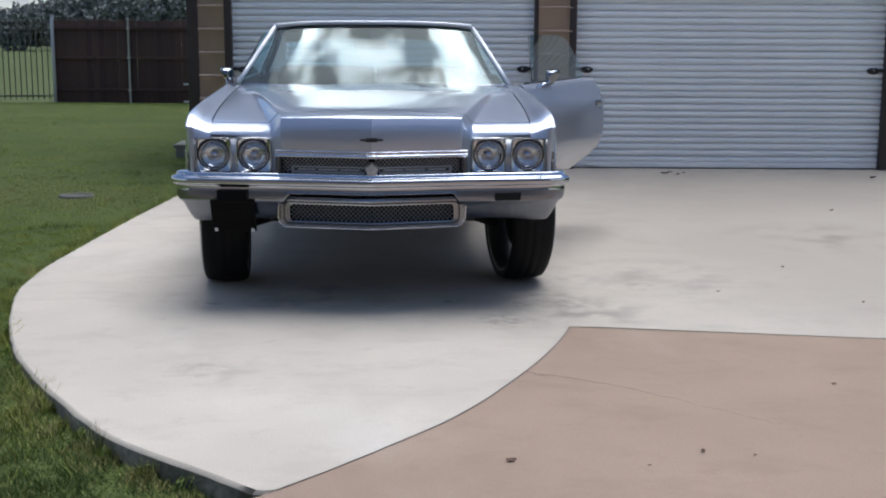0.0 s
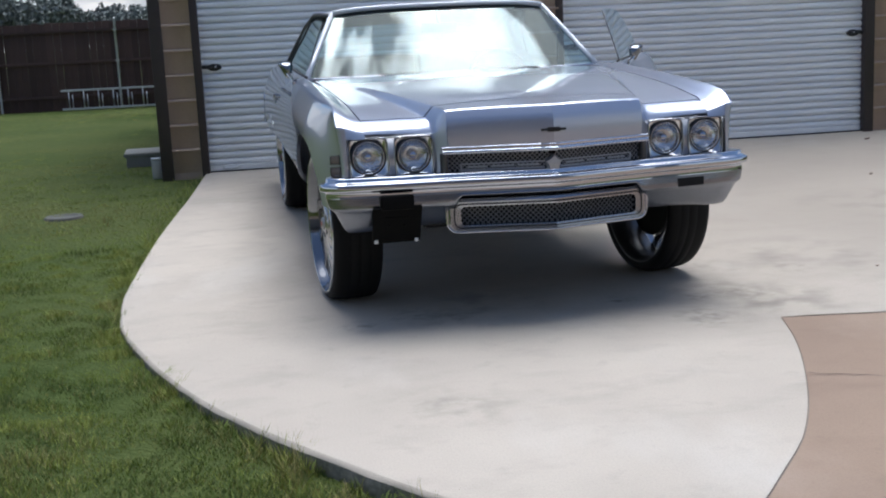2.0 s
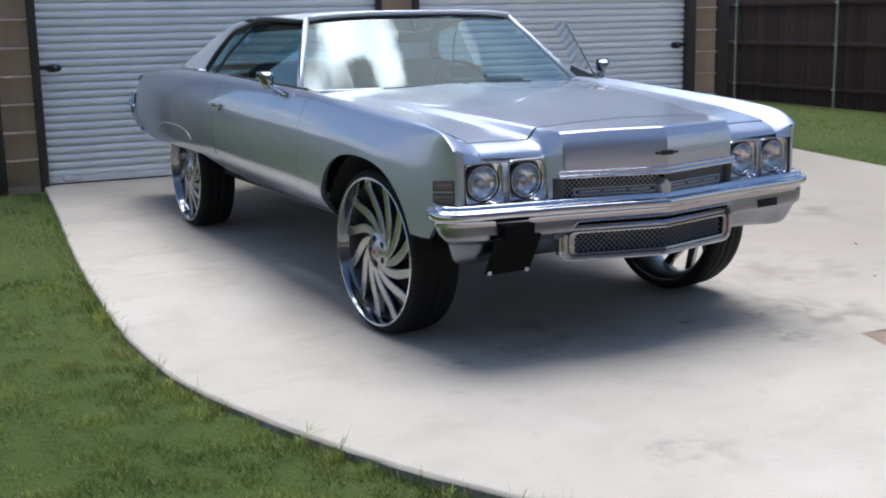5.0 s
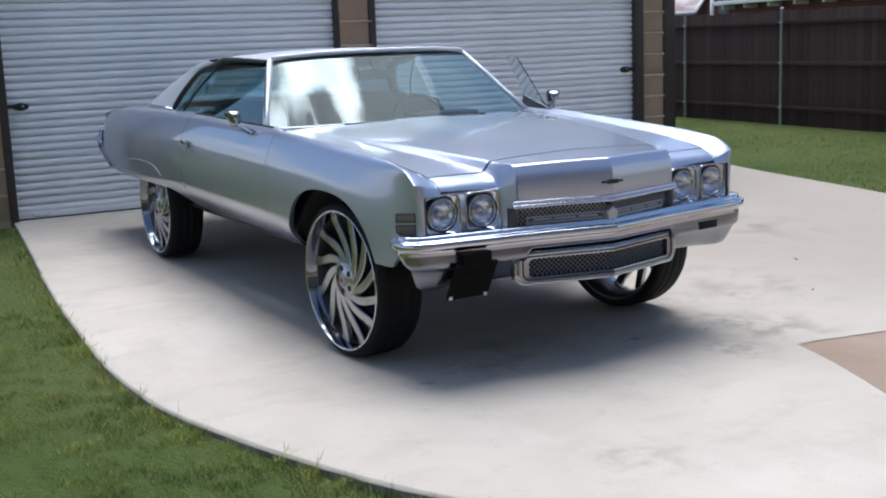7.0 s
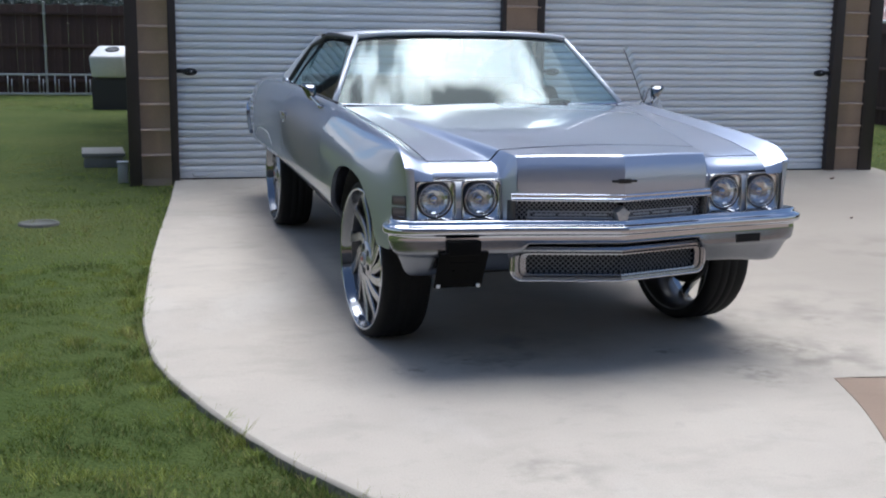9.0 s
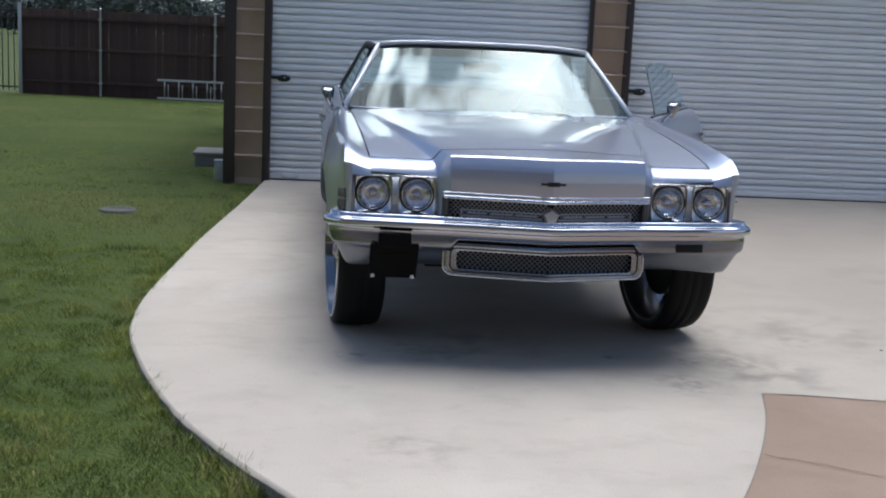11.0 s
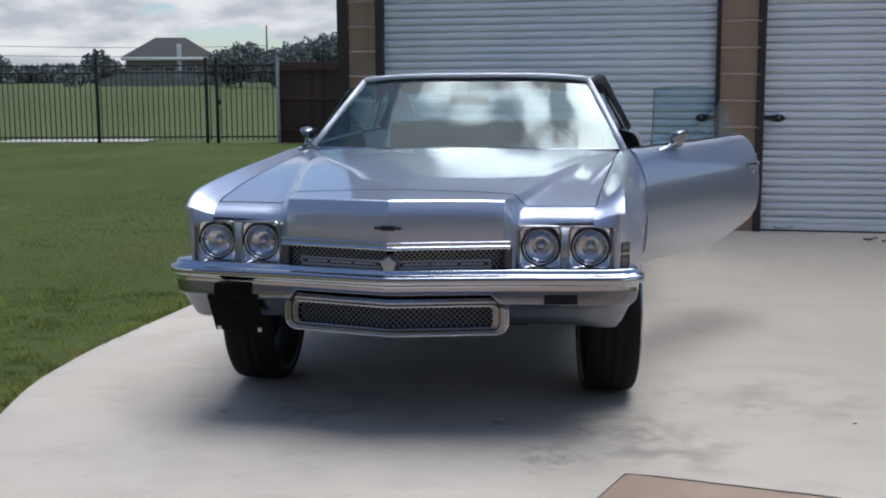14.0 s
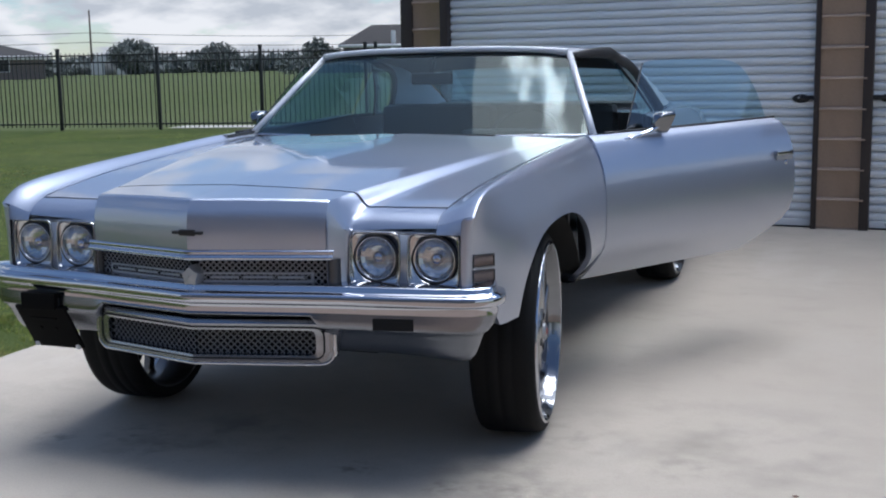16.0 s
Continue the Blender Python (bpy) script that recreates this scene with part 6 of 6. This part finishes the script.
    part("cart", bm, M_BLACK, t, "black boxy cart")


build_tank()


def build_slab():
    s = thing("concrete_cover", "grey concrete cover slab lying on the lawn beside the wall", "cover slab", at=(-2.84, 13.5, 0.06), turn=4)
    bm = bmesh.new()
    box(bm, (-0.22, -0.30, 0.0), (0.16, 0.30, 0.13), 0.015)
    part("slab", bm, M_SLAB, s)
    bm = bmesh.new()
    box(bm, (-0.24, -0.32, 0.12), (0.18, 0.32, 0.16), 0.012)
    part("lid", bm, M_SLAB, s)
    u = thing("utility_box", "small grey utility box at the foot of the wall", "utility box", at=(-2.625, 12.05, 0.04))
    bm = bmesh.new()
    box(bm, (-0.045, -0.05, 0.0), (0.045, 0.05, 0.20), 0.008)
    part("body", bm, M_STEEL, u)
    bm = bmesh.new()
    box(bm, (-0.052, -0.057, 0.20), (0.052, 0.057, 0.222), 0.006)
    part("lid", bm, M_STEEL, u)
    v = thing("valve_cover", "flat grey valve cover ring set in the lawn", "valve cover", at=(-3.17, 9.98, lawn_z(0, 9.98) + 0.004))
    bm = bmesh.new()
    lathe(bm, [(-0.05, 0.15), (0.006, 0.148), (0.012, 0.14), (0.012, 0.12), (0.004, 0.112), (0.005, 0.001)], 28, "z")
    part("rim", bm, M_COVER, v)


build_slab()

# ---- distance ----


def leaf_cloud(bm_verts, bm_faces, centre, radii, count, size, rng):
    """Scatters small leaf clumps over an uneven crown."""
    for _ in range(count):
        d = rng.normal(size=3)
        d /= np.linalg.norm(d)
        lump = 0.72 + 0.55 * noise.noise((d[0] * 1.7 + centre[0], d[1] * 1.7 + centre[1], d[2] * 1.7))
        r = (0.45 + 0.55 * rng.random() ** 0.4) * lump
        p = np.array(centre) + d * r * np.array(radii)
        a, b = rng.normal(size=3), rng.normal(size=3)
        a *= size / np.linalg.norm(a)
        b *= size / np.linalg.norm(b)
        k = len(bm_verts)
        bm_verts += [tuple(p + a), tuple(p + b), tuple(p - a * 0.8), tuple(p - b * 0.8)]
        bm_faces.append((k, k + 1, k + 2, k + 3))


def build_tree(x, y, z, height, spread, seed, label, group):
    rng = np.random.default_rng(seed)
    t = thing("tree", label, "tree", group, at=(x, y, z))
    bm = bmesh.new()
    tube(bm, [(0, 0, -0.2), (0.05, 0, height * 0.25), (0.0, 0.05, height * 0.55), (0.1, 0, height * 0.8)], [0.16, 0.12, 0.08, 0.03], 8)
    for k in range(6):
        a = rng.random() * 6.28
        h = height * (0.25 + 0.08 * k)
        tube(bm, [(0, 0, h), (spread * 0.3 * math.cos(a), spread * 0.3 * math.sin(a), h + height * 0.12), (spread * 0.55 * math.cos(a), spread * 0.55 * math.sin(a), h + height * 0.18)], [0.06, 0.04, 0.02], 6)
    part("trunk", bm, M_BARK, t)
    vs, fs = [], []
    for k in range(5):
        a = 6.28 * k / 5 + rng.random()
        c = (0.42 * spread * math.cos(a), 0.42 * spread * math.sin(a), height * (0.36 + 0.25 * rng.random()))
        leaf_cloud(vs, fs, c, (spread * 0.62, spread * 0.62, height * 0.40), 1300, 0.13 + 0.010 * height, rng)
    leaf_cloud(vs, fs, (0, 0, height * 0.66), (spread * 0.6, spread * 0.6, height * 0.38), 1300, 0.13 + 0.010 * height, rng)
    me = bpy.data.meshes.new("crown")
    me.from_pydata(vs, [], fs)
    me.materials.append(M_HAZYLEAF)
    o = new("crown", me)
    o.parent = t
    return t


rng_place = np.random.default_rng(5)
for k in range(15):
    deg = 22.5 - 1.75 * k + rng_place.uniform(-0.4, 0.4)
    d = 102 + rng_place.uniform(-6, 8)
    hgt = sm(-deg, (-23.5, 4.2), (-21, 4.0), (-18, 5.2), (-13, 5.6), (-8, 4.4), (0, 4.0)) * rng_place.uniform(0.92, 1.08)
    tx, ty = 0.9 - d * math.sin(radians(deg)), 1.2 + d * math.cos(radians(deg))
    build_tree(tx, ty, field_z(tx, ty), hgt, rng_place.uniform(3.2, 4.2), 20 + k, "dense dark green broadleaf tree across the field", "trees across the field")


for deg, d, hgt, spread, seed in ((38.05, 150, 4.6, 3.3, 61), (34.15, 152, 4.0, 3.0, 62), (29.3, 146, 4.3, 2.6, 63)):
    tx, ty = 0.9 - d * math.sin(radians(deg)), 1.2 + d * math.cos(radians(deg))
    build_tree(tx, ty, field_z(tx, ty), hgt, spread, seed, "round-crowned tree standing above the far hedgerow", "trees across the field")


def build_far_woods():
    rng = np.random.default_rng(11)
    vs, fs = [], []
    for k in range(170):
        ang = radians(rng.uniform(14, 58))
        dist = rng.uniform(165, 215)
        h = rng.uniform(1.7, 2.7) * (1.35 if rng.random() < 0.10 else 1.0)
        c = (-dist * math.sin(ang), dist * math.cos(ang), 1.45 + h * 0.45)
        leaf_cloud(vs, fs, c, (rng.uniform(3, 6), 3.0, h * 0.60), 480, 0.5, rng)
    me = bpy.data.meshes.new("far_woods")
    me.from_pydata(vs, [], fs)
    me.materials.append(M_HAZYLEAF)
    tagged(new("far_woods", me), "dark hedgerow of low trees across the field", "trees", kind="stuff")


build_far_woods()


def polar(deg, dist):
    return (0.9 - dist * math.sin(radians(deg)), 1.2 + dist * math.cos(radians(deg)))


def build_house(deg, dist, width, depth, eave, peak, turn, wall_mat, roof_mat, label, chimney=False):
    x, y = polar(deg, dist)
    h = thing("house", label, "house", "far houses", at=(x, y, field_z(x, y) - 0.1), turn=turn)
    w, d = width / 2, depth / 2
    bm = bmesh.new()
    box(bm, (-w, -d, 0), (w, d, eave))
    part("wall", bm, wall_mat, h, smooth=False)
    bm = bmesh.new()
    o = 0.5
    e = [bm.verts.new(p) for p in ((-w - o, -d - o, eave), (w + o, -d - o, eave), (w + o, d + o, eave), (-w - o, d + o, eave))]
    r = [bm.verts.new(p) for p in ((-w * 0.35, 0, peak), (w * 0.35, 0, peak))]
    for q in ((e[0], e[1], r[1], r[0]), (e[1], e[2], r[1]), (e[2], e[3], r[0], r[1]), (e[3], e[0], r[0]), (e[3], e[2], e[1], e[0])):
        bm.faces.new(q)
    part("roof", bm, roof_mat, h, smooth=False)
    bm = bmesh.new()
    box(bm, (-w - o, -d - o - 0.03, eave - 0.35), (w + o, -d - o, eave + 0.02))
    part("fascia", bm, M_WHITEPAINT, h, "white fascia board")
    for k in (-0.55, 0.0, 0.5):
        bm = bmesh.new()
        box(bm, (w * k - 0.6, -d - 0.04, 0.9), (w * k + 0.6, -d + 0.02, 2.1))
        win = part("window", bm, M_DASH, h)
        bm = bmesh.new()
        for a, b, c, f in ((-0.66, 0.66, 0.84, 0.9), (-0.66, 0.66, 2.1, 2.16), (-0.66, -0.6, 0.9, 2.1), (0.6, 0.66, 0.9, 2.1)):
            box(bm, (w * k + a, -d - 0.08, c), (w * k + b, -d, f))
        part("frame", bm, M_WHITEPAINT, win)
    if chimney:
        bm = bmesh.new()
        box(bm, (w * 0.16, -d - 0.35, 0.0), (w * 0.16 + 0.48, -d + 0.3, peak - 0.85), 0.03)
        part("chimney", bm, M_WHITEPAINT, h, "white chimney")


build_house(25.95, 140, 9.6, 9, 3.2, 5.55, 24, M_BRICKWALL, M_ROOF, "far brick house with a dark hip roof and white chimney", True)
build_house(45.4, 120, 15.0, 9, 2.3, 3.7, 45, M_BRICKWALL, M_ROOF, "far low house with a grey hip roof")


def build_far_fence():
    (xa, ya), (xb, yb) = polar(29.4, 122), polar(24.2, 122)
    f = thing("wooden_fence", "far weathered grey board fence before the house", "fence", at=(xa, ya, field_z(xa, ya) - 0.1), turn=math.degrees(math.atan2(yb - ya, xb - xa)))
    length = math.hypot(xb - xa, yb - ya)
    n = int(length / 0.30)
    for k in range(n):
        bm = bmesh.new()
        top = 1.75 * min(1.0, 0.45 + 0.55 * k / (0.30 * n)) + 0.04 * math.sin(k * 2.3)
        box(bm, (0.30 * k, 0.0, 0.0), (0.30 * k + 0.27, 0.03, top))
        part("board", bm, M_SLAB, f, smooth=False)
    for z in (0.4, 0.7):
        bm = bmesh.new()
        box(bm, (0, 0.03, z - 0.05), (length, 0.08, z + 0.05))
        part("rail", bm, M_SLAB, f, smooth=False)


build_far_fence()


def build_shrub(deg, dist, height):
    x, y = polar(deg, dist)
    rng = np.random.default_rng(int(deg * 10))
    vs, fs = [], []
    leaf_cloud(vs, fs, (0, 0, height * 0.5), (height * 1.3, height, height * 0.6), 260, 0.22, rng)
    me = bpy.data.meshes.new("shrub")
    me.from_pydata(vs, [], fs)
    me.materials.append(M_HAZYLEAF)
    o = new("shrub", me)
    o.location = (x, y, field_z(x, y))
    tagged(o, "low dark green shrub at the field's edge", "shrub", "shrubs")


for shrub in ((37.9, 150, 1.2), (40.6, 152, 1.5), (42.0, 118, 2.4), (23.8, 118, 2.6), (22.9, 116, 3.0), (30.2, 119, 2.2)):
    build_shrub(*shrub)


def build_shed():
    x, y = polar(39.05, 158)
    zs = 0.95
    s = thing("shed", "far white barn-roofed shed at the edge of the field", "shed", at=(x, y, zs), turn=40)
    bm = bmesh.new()
    out = [(-2.3, 0), (2.3, 0), (2.3, 1.9), (1.4, 2.9), (0, 3.2), (-1.4, 2.9), (-2.3, 1.9)]
    rows = [[(a, yy, b) for a, b in out] for yy in (-2.5, 2.5)]
    vs = grid(bm, rows, close_v=True)
    bm.faces.new(vs[0][::-1])
    bm.faces.new(vs[1])
    part("wall", bm, M_WHITE, s, smooth=False)
    bm = bmesh.new()
    box(bm, (-0.7, -2.56, 0.0), (0.7, -2.49, 2.0))
    part("door", bm, M_SLAB, s)


build_shed()


def build_pole(deg, dist, height):
    x, y = polar(deg, dist)
    p = thing("utility_pole", "tall thin wooden utility pole", "utility pole", "utility poles", at=(x, y, -0.3), turn=deg)
    bm = bmesh.new()
    tube(bm, [(0, 0, 0), (0, 0, height)], [0.16, 0.10], 8)
    part("post", bm, M_BARK, p)
    return Vector((x, y, height * 0.68))


tops = [build_pole(39.85, 160, 10.0), build_pole(21.45, 168, 9.7), build_pole(62.0, 165, 10.0)]
for a, b in ((tops[0], tops[1]), (tops[0], tops[2])):
    for dz in (0.0, -1.2):
        bm = bmesh.new()
        tube(bm, [a.lerp(b, k / 12) + Vector((0, 0, dz - 2.2 * (k / 12) * (1 - k / 12))) for k in range(13)], 0.035, 5)
        tagged(part("power_line", bm, M_BLACK), "thin dark power line sagging between poles", "power line", "power lines")


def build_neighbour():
    # placed and turned so its gutter fits sight lines from one camera position
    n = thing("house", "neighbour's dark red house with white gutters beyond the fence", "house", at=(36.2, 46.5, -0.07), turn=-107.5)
    bm = bmesh.new()
    box(bm, (-14.0, 0.0, 0), (22.0, 8.0, 2.75))
    box(bm, (-4.2, 0.3, 2.75), (-0.3, 5.0, 3.7))
    part("wall", bm, M_REDWALL, n, smooth=False)
    bm = bmesh.new()
    rows = [[(0.0, -0.7, 2.72), (22.5, -0.7, 2.72)], [(0.0, 4.0, 4.9), (22.5, 4.0, 4.9)], [(0.0, 8.7, 2.72), (22.5, 8.7, 2.72)]]
    grid(bm, rows)
    grid(bm, [[(x, y, z - 0.12) for x, y, z in r] for r in rows], flip=True)
    part("roof", bm, M_ROOF, n, "grey shingle roof", smooth=False)
    bm = bmesh.new()
    box(bm, (-0.3, -0.90, 2.58), (22.5, -0.70, 2.76), 0.03)
    part("gutter", bm, M_WHITEPAINT, n, "white gutter")
    for k in range(9):
        bm = bmesh.new()
        box(bm, (0.3 + 2.5 * k, -0.66, 2.38), (0.48 + 2.5 * k, -0.02, 2.56), 0.02)
        part("bracket", bm, M_WHITEPAINT, n, "white eave bracket")
    bm = bmesh.new()
    box(bm, (-1.97, -0.30, 0), (-1.81, -0.14, 3.6))
    part("porch_post", bm, M_WHITEPAINT, n, "white post")
    bm = bmesh.new()
    box(bm, (-1.45, -0.06, 1.3), (-0.05, 0.02, 2.70))
    w = part("window", bm, M_DASH, n)
    bm = bmesh.new()
    box(bm, (-1.55, -0.10, 2.70), (0.05, 0.02, 2.82))
    part("frame", bm, M_WHITEPAINT, w)
    # porch roof corners lie on sight lines from that position, to fit its view
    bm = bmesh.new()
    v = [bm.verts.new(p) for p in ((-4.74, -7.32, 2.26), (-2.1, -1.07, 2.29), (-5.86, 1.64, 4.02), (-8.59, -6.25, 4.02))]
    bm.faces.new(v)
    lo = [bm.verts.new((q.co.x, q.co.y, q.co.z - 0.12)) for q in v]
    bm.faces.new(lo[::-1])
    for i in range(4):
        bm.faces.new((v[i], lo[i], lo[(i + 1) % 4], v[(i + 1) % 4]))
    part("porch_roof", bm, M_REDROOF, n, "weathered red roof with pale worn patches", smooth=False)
    bm = bmesh.new()
    tube(bm, [(-2.01, -1.1, 2.29), (-5.76, 1.6, 4.04)], 0.10, 6)
    tube(bm, [(-4.64, -7.34, 2.26), (-2.01, -1.1, 2.29)], 0.10, 6)
    part("barge_board", bm, M_WHITEPAINT, n, "white edge board")


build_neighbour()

# trees set along bearings from the same camera position
for tx, ty, h, sp, seed in ((39.5, 73.6, 9.5, 3.6, 30), (46.9, 73.7, 8.6, 3.0, 34), (50.5, 68.4, 9.6, 3.4, 38), (61.1, 71.3, 10.0, 3.6, 42)):
    build_tree(tx, ty, 0.0, h, sp, seed, "leafy green tree behind the neighbour's roof", "trees behind the neighbour")

# pale gravel beyond the iron fence
bm = bmesh.new()
grid(bm, [[(-15.2 + 3.4 * u + 0.1 * noise.noise((u * 9, v * 5, 0)), 25.15 + 0.68 * u + v * 1.1, 0.115 + 0.02 * math.sin(math.pi * v)) for u in lin(0, 1, 30)] for v in lin(0, 1, 8)])
tagged(part("gravel_strip", bm, M_GRAVEL), "pale gravel strip behind the iron fence", "gravel", kind="stuff")

# ---- small things on the ground ----


def leaf_mesh(size, curl):
    bm = bmesh.new()
    rows = []
    for u in lin(0, 1, 6):
        w = size * 0.33 * math.sin(math.pi * min(1, u * 0.95 + 0.03)) ** 0.8
        rows.append([(size * (u - 0.5), s * w, curl * size * (abs(s) ** 2 * 0.5 + (u - 0.5) ** 2)) for s in (-1, -0.5, 0, 0.5, 1)])
    grid(bm, rows)
    return bm


M_DEADLEAF = material("dead_leaf", (0.13, 0.06, 0.04), 0.8, grain=0.5, grain_scale=80)
for x, y, size, turn in ((0.222, 3.56, 0.045, 20), (1.02, 3.62, 0.022, 60), (1.55, 4.45, 0.03, 10), (0.86, 3.66, 0.03, 100), (0.66, 3.52, 0.02, 30),
                         (2.18, 11.42, 0.10, 10), (2.30, 11.36, 0.08, 80), (2.38, 11.47, 0.06, 40), (2.25, 11.52, 0.07, 130), (4.15, 11.2, 0.08, 15), (4.3, 10.3, 0.09, 70),
                         (3.1, 9.2, 0.05, 25), (2.05, 6.9, 0.035, 90), (2.2, 5.95, 0.03, 44), (1.5, 6.2, 0.025, 10), (2.75, 5.75, 0.03, 60), (4.6, 10.9, 0.09, 0)):
    bm = leaf_mesh(size * 0.8, 0.25)
    o = part("dead_leaf", bm, M_DEADLEAF)
    z = ground_z(y) if y > seam_y(x) and not (y < 5.4 and x > seam_x(y)) else -0.002
    o.matrix_basis = pose(x, y, z + 0.004, random.uniform(-8, 8), random.uniform(-8, 8), turn)
    tagged(o, "small dry brown leaf lying on the concrete", "leaf", "dry leaves")

# ---- grass ----


def build_grass():
    rng = np.random.default_rng(3)
    n = 860000
    x = rng.uniform(-7.5, -0.35, n)
    y = 2.3 + 13.5 * rng.random(n) ** 1.45
    far = rng.random(n) < 0.34
    close = rng.random(n) < 0.36
    x = np.where(close, rng.uniform(-4.2, -0.6, n), x)
    y = np.where(close, rng.uniform(2.3, 8.5, n), y)
    x = np.where(far, rng.uniform(-17, -2.6, n), x)
    y = np.where(far, rng.uniform(9.0, 26.0, n), y)
    yy = np.linspace(2.2, 12.2, 400)
    left = np.interp(y, yy, [pad_left(v) - 0.014 if v >= 3.27 else 9 for v in yy])
    drive = np.interp(x, np.linspace(-9, -0.5, 200), [sm(v, (-9, 2.15), (-5, 2.2), (-2.5, 2.32), (-1.5, 2.6), (-0.9, 2.95), (-0.52, 3.27)) for v in np.linspace(-9, -0.5, 200)])
    right = (rng.random(n) < 0.25) & far
    x = np.where(right, rng.uniform(4.4, 9.6, n), x)
    y = np.where(right, rng.uniform(5.5, 25.0, n), y)
    edge_r = np.interp(y, yy, [pad_right(v) + 0.02 for v in yy]) + np.where(y > 11.9, 0.4, 0.0)
    keep = ((right & (x > edge_r)) | (x < np.where(y > 11.9, -2.6, left)) & (y > drive + 0.01)) & (far | ((rng.random(n) < np.clip(1.25 - (y - 3) * 0.085, 0.25, 1)) & (rng.random(n) < np.clip(1.5 + (x + 3.2) * 0.28, 0.2, 1))))
    x, y, left, far = x[keep], y[keep], left[keep], far[keep]
    edge = np.clip(1 - (left - x) / 0.16, 0, 1) * (y > 3.2)
    m = len(x)
    yl = np.linspace(2, 27, 300)
    z = np.where(x > 4, np.interp(x, np.linspace(4, 10, 60), [lawn_z(v, 10.0) for v in np.linspace(4, 10, 60)]), np.interp(y, yl, [lawn_z(0, v) for v in yl])) - 0.012
    clump = np.array([noise.noise((a * 2.2, b * 2.2, 0.0)) for a, b in zip(x[::1], y[::1])])
    fine = np.array([noise.noise((a * 8.0, b * 8.0, 5.0)) for a, b in zip(x, y)])
    edge = edge * np.clip(0.75 + 2.2 * fine, 0.15, 1.7)
    h = (0.017 + 0.016 * rng.random(m)) * np.clip(1 + 0.6 * clump + 1.1 * fine, 0.35, 2.0) + edge * (0.030 * rng.random(m) + 0.018)
    h = h * np.where(far, 0.6, 1.0)
    a = rng.uniform(0, 2 * np.pi, m)
    lean = h * rng.uniform(0.2, 1.1, m)
    la = rng.uniform(0, 2 * np.pi, m)
    w = (0.0016 + 0.0016 * rng.random(m)) * np.where(far, np.where(x > 4, 1.2, 1.5), 1.0)
    V = np.empty((m, 3, 3))
    V[:, 0] = np.stack([x - w * np.cos(a), y - w * np.sin(a), z], 1)
    V[:, 1] = np.stack([x + w * np.cos(a), y + w * np.sin(a), z], 1)
    V[:, 2] = np.stack([x + lean * np.cos(la), y + lean * np.sin(la), z + h], 1)
    tan = np.array([noise.noise((a * 0.45 + 7.0, b * 0.8, 2.0)) for a, b in zip(x, y)])
    dry = (rng.random(m) < 0.05 + 0.08 * np.clip(clump * 2, 0, 1) + 0.08 * edge + 0.72 * np.clip(tan * 2.4 - 0.10, 0, 1)).astype(np.int32)
    mid = np.array([noise.noise((a * 2.9 + 3.0, b * 2.9, 9.0)) for a, b in zip(x, y)])
    straw = np.clip(1 - np.abs(left - x - 0.10) / 0.14, 0, 1) * (y > 3.2) * np.clip(1 - (y - 3.3) / 2.6, 0, 1)
    dry = np.where(rng.random(m) < straw * np.clip(0.45 + 1.6 * fine, 0, 0.8), 1, dry)
    fresh = rng.random(m) < np.clip(0.24 + 1.7 * mid + 1.0 * fine, 0.02, 0.92)
    corner = np.clip((4.9 - y) / 1.4, 0, 1) * (x < 0)
    fresh &= rng.random(m) > 0.85 * corner
    dry = np.where((dry == 0) & fresh, 2, dry)
    dry = np.where((dry == 0) & (rng.random(m) < np.maximum(0.9 * corner, np.clip(-1.5 * mid - 1.0 * fine, 0, 0.75))), 3, dry).astype(np.int32)
    me = bpy.data.meshes.new("grass")
    me.vertices.add(m * 3)
    me.vertices.foreach_set("co", V.reshape(-1))
    me.loops.add(m * 3)
    me.loops.foreach_set("vertex_index", np.arange(m * 3, dtype=np.int32))
    me.polygons.add(m)
    me.polygons.foreach_set("loop_start", np.arange(0, m * 3, 3, dtype=np.int32))
    me.materials.append(M_BLADE)
    me.materials.append(M_STRAW)
    me.materials.append(M_FRESH)
    me.materials.append(M_DEEP)
    me.polygons.foreach_set("material_index", dry)
    me.update(calc_edges=True)
    tagged(new("grass", me), "short mown green grass with dry blades along the slab", "grass", kind="stuff")


build_grass()


def build_tufts():
    """Longer tufts that hang over the slab's edge, each its own small plant."""
    rng = np.random.default_rng(9)
    for y, size in [(3.50, 0.09), (3.62, 0.10), (3.78, 0.07), (3.95, 0.08), (4.25, 0.07), (4.72, 0.08), (5.05, 0.06), (5.35, 0.10), (5.95, 0.07), (6.6, 0.06), (7.4, 0.08), (8.3, 0.06)]:
        bm = bmesh.new()
        for _ in range(26):
            a, l = rng.uniform(-1.4, 1.4), size * rng.uniform(0.5, 1.2)
            o = rng.uniform(-0.03, 0.03, 2)
            pts = [(o[0] + l * t * t * math.cos(a) * 0.8, o[1] + l * t * math.sin(a) * 0.8, l * (t - 0.45 * t * t)) for t in (0, 0.4, 0.75, 1)]
            ww = (0.0022, 0.0020, 0.0013, 0.0002)
            rows = [[(p[0] - w * math.sin(a), p[1] + w * math.cos(a), p[2]), (p[0] + w * math.sin(a), p[1] - w * math.cos(a), p[2])] for p, w in zip(pts, ww)]
            grid(bm, rows)
        o = part("grass_tuft", bm, M_BLADE)
        o.location = (pad_left(y) - 0.03, y, lawn_z(0, y) - 0.005)
        tagged(o, "tuft of longer grass leaning over the slab", "grass tuft", "grass tufts")


build_tufts()
